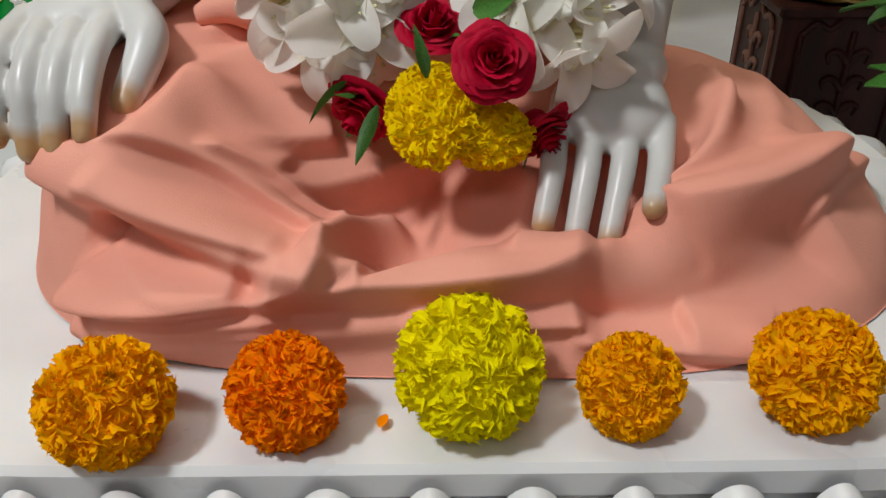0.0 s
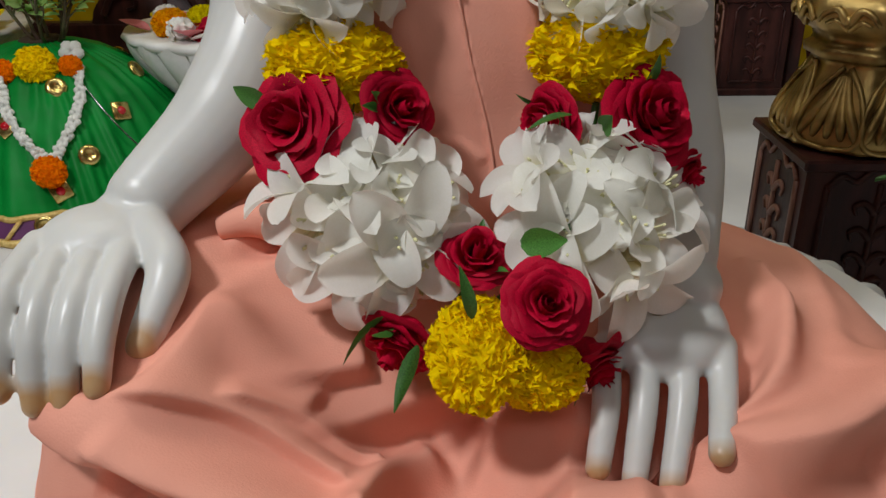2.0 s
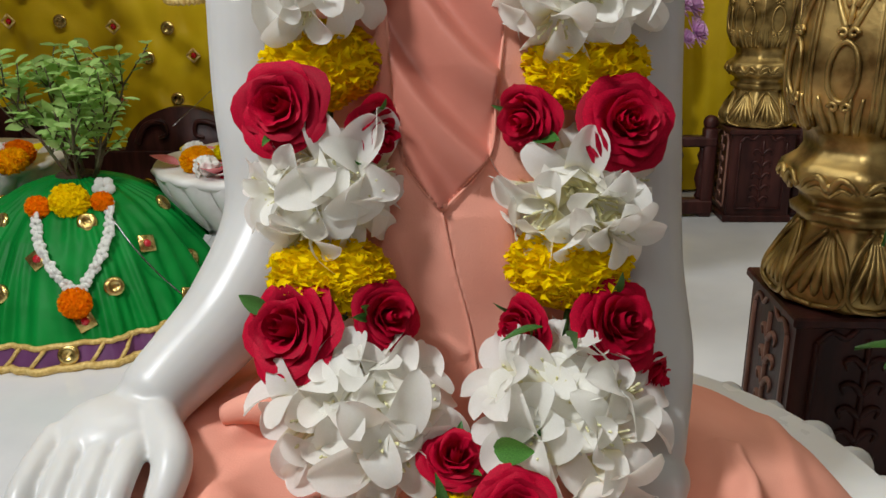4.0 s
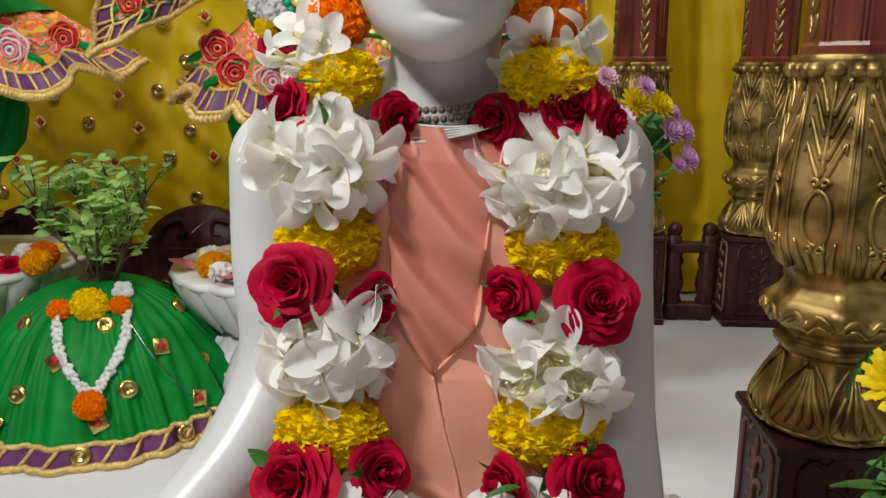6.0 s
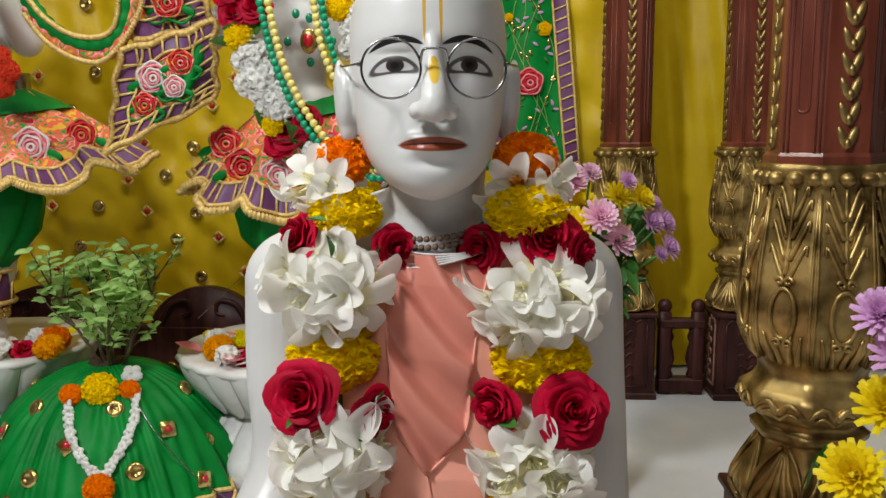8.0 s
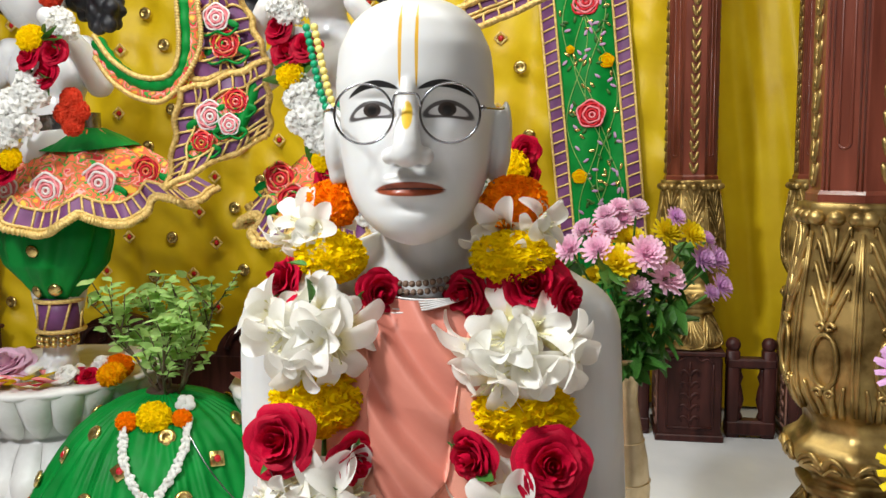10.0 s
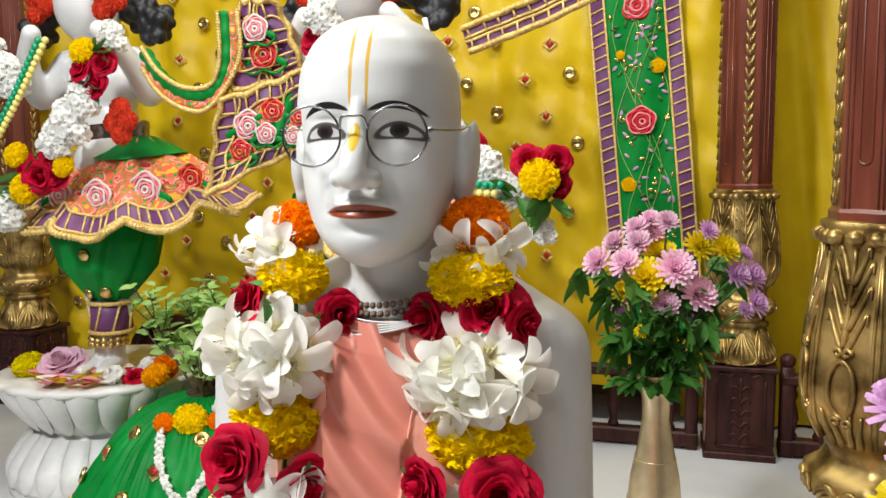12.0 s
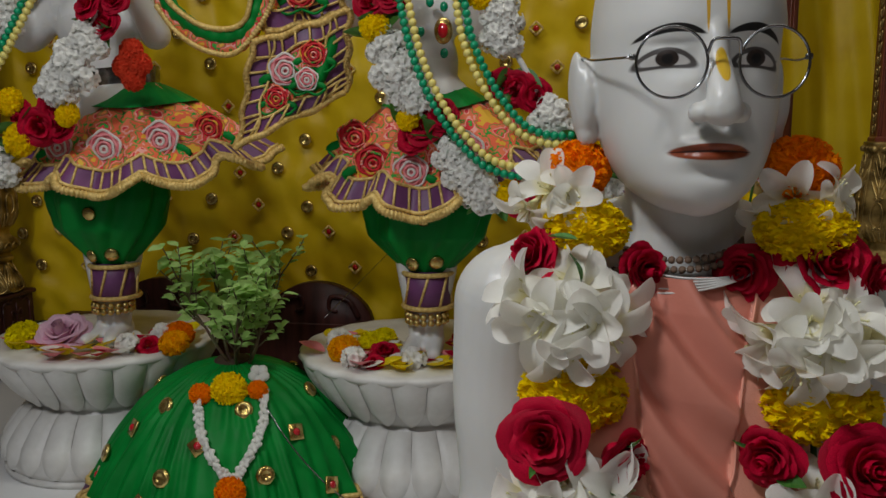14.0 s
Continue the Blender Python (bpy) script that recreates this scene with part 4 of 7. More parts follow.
def marigold_mesh(seed, n=340, heart=True, squash=0.72, name="marigold", wide=1.0):
    """A pompon of frilled petals that looks along +z, radius 1."""
    rnd = random.Random(seed)
    sp = Soup()
    sp.ball((0, 0, -0.04), (0.84, 0.84, 0.80 * squash), 18, 12)
    for i in range(n):
        t = (i + 0.5) / n
        ct = 1 - 1.62 * t
        st = math.sqrt(max(0, 1 - ct * ct))
        a = i * 2.39996 + rnd.uniform(-0.2, 0.2)
        d = np.array([st * math.cos(a), st * math.sin(a), ct])
        side = np.array([-math.sin(a), math.cos(a), 0.0])
        up = np.cross(d, side)
        spin = rnd.uniform(-1.5, 1.5)
        w = side * math.cos(spin) + up * math.sin(spin)
        h = np.cross(d, w)
        base, tip = 0.80, rnd.uniform(0.87, 1.06)
        if heart and ct > 0.80:
            base, tip = 0.62, rnd.uniform(0.80, 0.92)
        u, v = np.meshgrid(np.linspace(-1, 1, 6), np.linspace(0, 1, 4), indexing="ij")
        half = wide * rnd.uniform(0.09, 0.150) * (0.6 if heart and ct > 0.8 else 1)
        ph = rnd.random() * 6
        frill = 0.085 * np.sin(u * 4.2 + ph) * v ** 1.5 + 0.055 * np.sin(u * 8.5 + ph * 2) * v ** 2
        lean = rnd.uniform(0.05, 0.36) * rnd.choice((-1, 1))
        rad = base + (tip - base) * v * (1 - 0.10 * u * u) + 0.03 * np.sin(7 * u + ph) * v ** 2
        p = d * rad[..., None] + w * (u * half * (0.35 + 0.65 * v))[..., None] + h * (frill + lean * v ** 2 * 0.5)[..., None]
        p[..., 2] *= squash
        sp.grid(p)
    return sp.mesh(name)


MARIGOLDS = [marigold_mesh(s, 560, True, 0.78, "marigold", 0.82) for s in (1, 2, 3)]
PUFFS = [marigold_mesh(s, 430, False, 0.66, "marigold", 0.78) for s in (5, 6)]


def tuberose_mesh(seed):
    """A knot of small waxy six-petalled blossoms that looks along +z, radius 1."""
    rnd = random.Random(seed)
    sp = Soup().ball((0, 0, 0), 0.62, 12, 8)
    for i in range(9):
        t = (i + 0.5) / 9
        ct = 1 - 1.15 * t
        st = math.sqrt(1 - ct * ct)
        a = i * 2.39996 + rnd.uniform(-0.3, 0.3)
        d = np.array([st * math.cos(a), st * math.sin(a), ct])
        turn = turn_to(d + np.array([rnd.uniform(-0.25, 0.25), rnd.uniform(-0.25, 0.25), 0.1]), rnd.random() * 6)
        for k in range(6):
            u, v = np.meshgrid(np.linspace(-1, 1, 5), np.linspace(0, 1, 6), indexing="ij")
            w = 0.27 * np.sin(np.clip(0.08 + 0.86 * v, 0, 1) * np.pi) ** 0.6
            open_ = 0.55 + 0.35 * rnd.random()
            q = np.stack([u * w, v * open_ * 0.62, 0.42 * np.sin(v * 1.5) - 0.22 * v ** 3 + 0.25 * u * u * w], -1)
            c, s_ = math.cos(k * math.pi / 3), math.sin(k * math.pi / 3)
            q = np.stack([q[..., 0] * c - q[..., 1] * s_, q[..., 0] * s_ + q[..., 1] * c, q[..., 2]], -1)
            sp.grid(q @ turn.T + d * 0.55)
    return sp.mesh("white_blossom")


TUBEROSE = [tuberose_mesh(s) for s in (7, 9)]


def coloured(me, material, name):
    """The same mesh in another colour."""
    c = me.copy()
    c.name = name
    c.materials.clear()
    c.materials.append(material)
    return c


MARI = {k: [coloured(m, mat, "marigold") for m in MARIGOLDS] for k, mat in (("yellow", M_YELLOW), ("orange", M_ORANGE), ("deep", M_DEEPORANGE), ("lemon", M_LEMON))}
PUFF = {k: [coloured(m, mat, "marigold") for m in PUFFS] for k, mat in (("yellow", M_YELLOW), ("orange", M_DEEPORANGE))}


def add_puff(parent, at, rx, rz, colour, seed, axis=(0, -1, 0.3)):
    ob = link_mesh("marigold", PUFF[colour][seed % 2], None, parent, colour + " marigold head")
    ob.matrix_basis = placed(Vector(at) + Vector((0, -0.010, 0)), axis, 0, 1.0) @ Matrix.Diagonal((rx * 0.98, rz * 1.10, rx * 0.9, 1))
    return ob


def add_leaf(parent, at, aim, size, k=0, roll=0.0):
    lf = link_mesh("leaf", LEAVES[k], M_LEAF, parent, "green leaf")
    q = Vector((0, 1, 0)).rotation_difference(Vector(aim).normalized()).to_matrix().to_4x4()
    lf.matrix_basis = Matrix.Translation(at) @ q @ Matrix.Rotation(roll, 4, "Y") @ Matrix.Diagonal((size, size, size, 1))
    return lf


def build_garland():
    g = thing("flower_garland", "garland of crimson roses, white blossoms and yellow marigolds", "garland")
    # the cord
    for s, pts in ((-1, [(0.01, 0.80, 0.64), (-0.06, 0.75, 0.655), (-0.075, 0.69, 0.63), (-0.068, 0.66, 0.56), (-0.068, 0.635, 0.46), (-0.062, 0.60, 0.37), (-0.04, 0.565, 0.28), (0.02, 0.53, 0.23)]),
                   (1, [(0.01, 0.80, 0.64), (0.075, 0.75, 0.655), (0.095, 0.69, 0.63), (0.100, 0.66, 0.55), (0.105, 0.64, 0.46), (0.098, 0.60, 0.37), (0.08, 0.56, 0.28), (0.03, 0.53, 0.23)])):
        Soup().tube(polyline(pts, 60) + np.array([0, 0.02, 0]), 0.0025, 6).ob("cord", M_LEAF, g)
    # marigolds: place, half width, half height
    for i, (p, rx, rz, c) in enumerate((
            ((-0.070, 0.705, 0.662), 0.026, 0.022, "orange"), ((-0.064, 0.680, 0.620), 0.034, 0.021, "yellow"),
            ((-0.070, 0.655, 0.500), 0.042, 0.027, "yellow"), ((-0.064, 0.612, 0.367), 0.043, 0.025, "yellow"),
            ((0.092, 0.705, 0.663), 0.030, 0.024, "orange"), ((0.092, 0.682, 0.621), 0.036, 0.021, "yellow"),
            ((0.104, 0.660, 0.497), 0.044, 0.025, "yellow"), ((0.094, 0.622, 0.371), 0.043, 0.026, "yellow"),
            ((0.022, 0.512, 0.228), 0.031, 0.030, "yellow"), ((0.054, 0.516, 0.214), 0.030, 0.020, "yellow"))):
        add_puff(g, p, rx, rz, c, i, (0, -1, 0.35) if p[2] > 0.3 else (0.1, -0.8, 0.6))
    # roses: place, axis, radius, closed
    for i, (p, ax, r, bud, lv) in enumerate((
            ((-0.100, 0.668, 0.600), (-0.6, -0.6, 0.3), 0.030, 0.85, 1), ((-0.022, 0.672, 0.588), (0.5, -0.7, 0.1), 0.028, 0.85, 1),
            ((-0.090, 0.612, 0.476), (-0.15, -0.95, 0.35), 0.034, 1.0, 1), ((-0.036, 0.622, 0.460), (0.75, -0.6, -0.2), 0.030, 0.85, 1),
            ((-0.085, 0.578, 0.338), (-0.35, -0.75, 0.45), 0.040, 1.0, 1), ((-0.026, 0.585, 0.344), (0.5, -0.75, 0.4), 0.030, 0.85, 2),
            ((0.108, 0.672, 0.596), (0.1, -0.9, 0.3), 0.038, 1.0, 0), ((0.054, 0.680, 0.588), (-0.4, -0.8, 0.0), 0.030, 0.85, 1), ((0.135, 0.665, 0.590), (0.8, -0.5, -0.1), 0.024, 0.8, 0),
            ((0.127, 0.620, 0.464), (0.2, -0.92, 0.35), 0.034, 1.0, 0), ((0.068, 0.626, 0.468), (-0.55, -0.75, -0.1), 0.031, 0.85, 1),
            ((0.123, 0.592, 0.338), (0.45, -0.75, 0.45), 0.036, 0.95, 1), ((0.066, 0.590, 0.336), (-0.7, -0.6, 0.1), 0.029, 0.85, 2), ((0.150, 0.60, 0.30), (0.7, -0.6, -0.3), 0.022, 0.8, 0),
            ((0.020, 0.535, 0.270), (0.15, -0.55, 0.8), 0.031, 0.75, 2), ((0.057, 0.497, 0.262), (0.1, -0.78, 0.62), 0.027, 1.0, 0),
            ((-0.022, 0.520, 0.226), (-0.45, -0.7, -0.35), 0.032, 0.85, 2), ((0.088, 0.528, 0.208), (0.5, -0.6, -0.45), 0.030, 0.85, 1))):
        add_rose(g, p, ax, r, i, bud, lv)
    # white blossoms
    for i, (p, rx, rz, n, size) in enumerate((
            ((-0.082, 0.692, 0.636), 0.034, 0.022, 5, 0.027), ((-0.070, 0.652, 0.558), 0.044, 0.036, 10, 0.036),
            ((-0.068, 0.625, 0.418), 0.044, 0.036, 10, 0.036), ((-0.044, 0.566, 0.280), 0.054, 0.048, 12, 0.040),
            ((0.096, 0.692, 0.636), 0.034, 0.022, 5, 0.027), ((0.100, 0.655, 0.546), 0.045, 0.036, 10, 0.036),
            ((0.102, 0.632, 0.410), 0.044, 0.036, 10, 0.036), ((0.090, 0.570, 0.282), 0.052, 0.048, 12, 0.040))):
        white_cluster(g, p, rx, rz, n, size, 40 + i, (0, -0.9, 0.35) if p[2] > 0.3 else (0, -0.8, 0.6))
    rnd = random.Random(5)
    for p, aim, size, k in (((0.018, 0.500, 0.252), (-0.1, -0.3, 0.9), 0.030, 2), ((-0.012, 0.500, 0.235), (-0.4, -0.2, -0.9), 0.036, 2), ((-0.030, 0.515, 0.245), (-0.9, -0.3, -0.4), 0.034, 2),
                            ((0.045, 0.525, 0.285), (0.7, -0.5, 0.3), 0.032, 1), ((0.060, 0.54, 0.290), (0.9, -0.2, 0.2), 0.028, 0), ((-0.055, 0.60, 0.345), (0.3, -0.8, 0.2), 0.020, 1),
                            ((0.094, 0.57, 0.335), (0.1, -0.7, 0.6), 0.024, 1), ((0.075, 0.57, 0.345), (-0.9, -0.3, 0.1), 0.026, 2), ((-0.075, 0.642, 0.605), (0.5, -0.7, -0.5), 0.026, 0),
                            ((-0.09, 0.64, 0.618), (0.8, -0.5, -0.1), 0.024, 1), ((0.07, 0.62, 0.455), (0.6, -0.7, 0.0), 0.024, 1), ((-0.06, 0.61, 0.440), (0.9, -0.4, 0.0), 0.022, 1)):
        add_leaf(g, p, aim, size, k, rnd.uniform(-0.8, 0.8))
    return g


build_garland()


def build_offerings():
    """Five marigolds in a row on the seat's front edge, and one fallen petal."""
    for i, (x, y, r, c, ax) in enumerate(((-0.1445, 0.353, 0.0345, "orange", (0.05, -0.62, 0.78)), (-0.053, 0.366, 0.0315, "deep", (-0.05, -0.75, 0.66)),
                                          (0.044, 0.381, 0.0405, "lemon", (0.0, -0.45, 0.9)), (0.131, 0.377, 0.0285, "orange", (0.05, -0.75, 0.66)),
                                          (0.231, 0.386, 0.0335, "orange", (-0.1, -0.70, 0.7)))):
        ob = thing("marigold_offering", "", "marigold")
        bloom = link_mesh("petals", MARI[c][i % 3], None, ob)
        bloom["kind"] = "stuff"
        ob.matrix_basis = placed((x, y, SEAT_Z + r * (0.84 if c != "lemon" else 0.80)), ax, i * 1.3, r)
        words = {"lemon": "large lemon yellow marigold lying on the marble seat", "deep": "deep orange frilled marigold lying on the marble seat"}.get(c, "orange frilled marigold lying on the marble seat")
        tagged(ob, words, "marigold", "marigolds on the seat")
    pt = link_mesh("fallen_petal", coloured(LEAVES[1], M_DEEPORANGE, "fallen_petal"), None)
    pt.matrix_basis = Matrix.Translation((-0.004, 0.364, SEAT_Z + 0.0035)) @ Matrix.Rotation(-0.3, 4, "Z") @ Matrix.Diagonal((0.012, 0.010, 0.010, 1))
    tagged(pt, "single fallen orange petal on the marble seat", "petal")


build_offerings()


# ---- spectacles and neck beads ----
def build_spectacles():
    g = thing("spectacles", "round steel-rimmed spectacles worn by the statue", "spectacles", on_head(0, -0.094, -0.004))
    o = on_head(0, -0.094, -0.004)
    a = np.linspace(0, 2 * np.pi, 49)
    for s in (-1, 1):
        ring = np.array([on_head(s * 0.0325 + 0.0225 * math.cos(t), -0.0985 + 0.10 * max(0, (abs(s * 0.0325 + 0.0225 * math.cos(t)) - 0.035)), -0.009 + 0.0222 * math.sin(t)) - o for t in a])
        Soup().tube(ring, 0.00095, 8, caps=False).ob("rim", M_STEEL, g)
        sp = Soup()
        disc = np.array([[ring[0] * 0 + ring[:-1].mean(0) + (q - ring[:-1].mean(0)) * k for k in (0.02, 0.5, 0.97)] for q in ring[:-1]])
        bulge = (HEAD_R @ np.array([0, -0.0012, 0]))
        disc[:, 0] += bulge
        disc[:, 1] += bulge * 0.7
        lens = sp.grid(disc, wrap_u=True).ob("lens", M_GLASS, g, "clear glass lens")
        lens.visible_shadow = False
        hinge = on_head(s * 0.0565, -0.0915, -0.005) - o
        Soup().box(hinge, (0.004, 0.003, 0.004), HEAD_R, 0.0006).ob("hinge", M_STEEL, g)
        arm = polyline([on_head(s * 0.058, -0.090, -0.005) - o, on_head(s * 0.073, -0.04, -0.003) - o, on_head(s * 0.0755, 0.0, 0.001) - o, on_head(s * 0.076, 0.024, -0.008) - o], 24)
        Soup().tube(arm, 0.0009, 8).ob("temple", M_STEEL, g)
    br = polyline([on_head(-0.0105, -0.0985, -0.004) - o, on_head(-0.0080, -0.102, 0.0045) - o, on_head(0.0, -0.103, 0.0055) - o, on_head(0.0080, -0.102, 0.0045) - o, on_head(0.0105, -0.0985, -0.004) - o], 24)
    Soup().tube(br, 0.0011, 8).ob("bridge", M_STEEL, g)


build_spectacles()


def build_neck_beads():
    g = thing("neck_beads", "strings of small brown wooden beads and white thread", "necklace", (0.012, 0.73, 0.6))
    o = np.array([0.012, 0.73, 0.6])
    bead = Soup().ball((0, 0, 0), 0.0030, 8, 6).mesh("bead")
    for z, r in ((0.609, 0.049), (0.602, 0.051), (0.592, 0.056)):
        pts = [np.array([0.012 + r * math.sin(t), 0.728 - (r + 0.003) * math.cos(t), z - 0.012 * math.cos(t) + 0.004 * math.sin(t)]) - o for t in np.linspace(-2.2, 2.2, 14)]
        string = Soup().tube(polyline(pts, 60), 0.0006, 5).ob("bead_string", M_THREAD, g)
        line = polyline(pts, 300)
        d = np.concatenate([[0], np.cumsum(np.linalg.norm(np.diff(line, axis=0), axis=1))])
        for q in np.arange(0, d[-1], 0.0060):
            ob = link_mesh("bead", bead, M_BEAD, string)
            ob.location = [float(np.interp(q, d, line[:, k])) for k in range(3)]
    for i in range(5):
        z, r = 0.597 - 0.002 * i, 0.0575 + 0.0011 * i
        pts = [np.array([0.018 + r * math.sin(t), 0.728 - (r + 0.006) * math.cos(t), z - 0.012 * math.cos(t) + 0.003 * i * math.sin(t)]) - o for t in np.linspace(-1.7, 1.8, 20)]
        Soup().tube(polyline(pts, 40), 0.0009, 6).ob("thread", M_THREAD, g)


build_neck_beads()


# ---- pillars ----
def octagon(a, r):
    """Radius at an angle of an octagon whose faces look along the axes and the diagonals."""
    k = math.pi / 8
    return r * math.cos(k) / np.cos((a + k) % (2 * k) - k)


PILLAR = [(0.070, 0.172), (0.098, 0.176), (0.101, 0.186), (0.097, 0.205), (0.084, 0.235), (0.071, 0.262), (0.068, 0.272), (0.078, 0.276), (0.080, 0.286),
          (0.070, 0.292), (0.070, 0.300), (0.090, 0.312), (0.098, 0.326), (0.096, 0.340), (0.078, 0.352), (0.072, 0.362), (0.074, 0.376), (0.085, 0.388),
          (0.098, 0.410), (0.104, 0.440), (0.103, 0.475), (0.099, 0.520), (0.090, 0.570), (0.084, 0.605), (0.085, 0.622), (0.088, 0.632), (0.088, 0.644), (0.076, 0.646)]


PILLAR = [(r, 0.645 - (0.645 - h) * 1.035) for r, h in PILLAR]


def face_line(face, pts, off=0.002):
    """Points (across, height) on one face of the pillar, raised by off."""
    pr = np.array(PILLAR)
    out = []
    for u, z in pts:
        z = 0.645 - (0.645 - z) * 1.035
        r = np.interp(z, pr[:, 1], pr[:, 0]) * math.cos(math.pi / 8) + off
        a = face * math.pi / 4
        out.append((r * math.cos(a) - u * math.sin(a), r * math.sin(a) + u * math.cos(a), z))
    return np.array(out)


def pillar_carving(sp, face):
    t = np.linspace(0, 2 * np.pi, 25)
    # oval with scrolls
    sp.tube(face_line(face, [(0.017 * math.cos(k), 0.455 + 0.033 * math.sin(k)) for k in t], 0.003), 0.0034, 6, caps=False)
    for s in (-1, 1):
        sp.tube(face_line(face, [(s * (0.006 + 0.006 * math.cos(k) * (1 - k / 9)), 0.497 + 0.006 * math.sin(k) * (1 - k / 9)) for k in np.linspace(0, 6, 14)], 0.004), 0.0028, 6)
        sp.tube(face_line(face, [(s * (0.007 + 0.006 * math.cos(k) * (1 - k / 9)), 0.416 + 0.006 * math.sin(k) * (1 - k / 9)) for k in np.linspace(0, 6, 14)], 0.004), 0.0028, 6)
        # fronds up to the rim
        for z0, z1, w in ((0.500, 0.548, 0.024), (0.525, 0.578, 0.024), (0.552, 0.605, 0.023), (0.575, 0.622, 0.018)):
            sp.tube(face_line(face, polyline([(s * 0.003, z0), (s * w * 0.55, z0 + (z1 - z0) * 0.45), (s * w, z1 - 0.004), (s * w * 1.05, z1 - 0.016)], 12), 0.002), np.linspace(0.0044, 0.0016, 12), 6)
        # foot leaves of the bowl
        for u, w in ((0.006, 0.012), (0.016, 0.026)):
            sp.tube(face_line(face, polyline([(s * u, 0.385), (s * (u + w) / 2, 0.405), (s * w, 0.428)], 8), 0.002), np.linspace(0.0045, 0.002, 8), 6)
        sp.tube(face_line(face, [(s * 0.036 * k, z) for k, z in ((0.86, 0.39), (1.0, 0.42), (1.02, 0.46), (0.98, 0.51), (0.93, 0.56), (0.9, 0.61))], 0.0015), 0.0022, 6)
        # leaf swags on the collar
        sp.tube(face_line(face, polyline([(0, 0.318), (s * 0.012, 0.334), (s * 0.026, 0.330), (s * 0.034, 0.320)], 12), 0.003), np.linspace(0.0055, 0.0025, 12), 6)
        sp.tube(face_line(face, polyline([(0, 0.312), (s * 0.014, 0.322), (s * 0.026, 0.318)], 10), 0.003), np.linspace(0.004, 0.002, 10), 6)
    sp.tube(face_line(face, [(0, z) for z in np.linspace(0.505, 0.615, 10)], 0.002), np.linspace(0.004, 0.0025, 10), 6)
    sp.ball(face_line(face, [(0, 0.323)], 0.003)[0], 0.006, 8, 6)
    # acanthus on the foot
    for k in range(-2, 3):
        sp.tube(face_line(face, polyline([(k * 0.002, 0.262), (k * 0.0065, 0.232), (k * 0.0145, 0.204), (k * 0.017, 0.190)], 12), 0.0015), np.array([0.0025, 0.0035, 0.0045, 0.0055, 0.006, 0.0065, 0.0065, 0.0065, 0.006, 0.005, 0.004, 0.002]), 6)
    for s in (-1, 1):
        sp.tube(face_line(face, polyline([(s * 0.004, 0.268), (s * 0.026, 0.240), (s * 0.039, 0.205), (s * 0.030, 0.184), (0, 0.178)], 18), 0.003), 0.0035, 6)
    # scallops under the rim
    for u in (-0.026, 0.0, 0.026):
        sp.ball(face_line(face, [(u, 0.627)], 0.001)[0], (0.012, 0.012, 0.010), 10, 6)


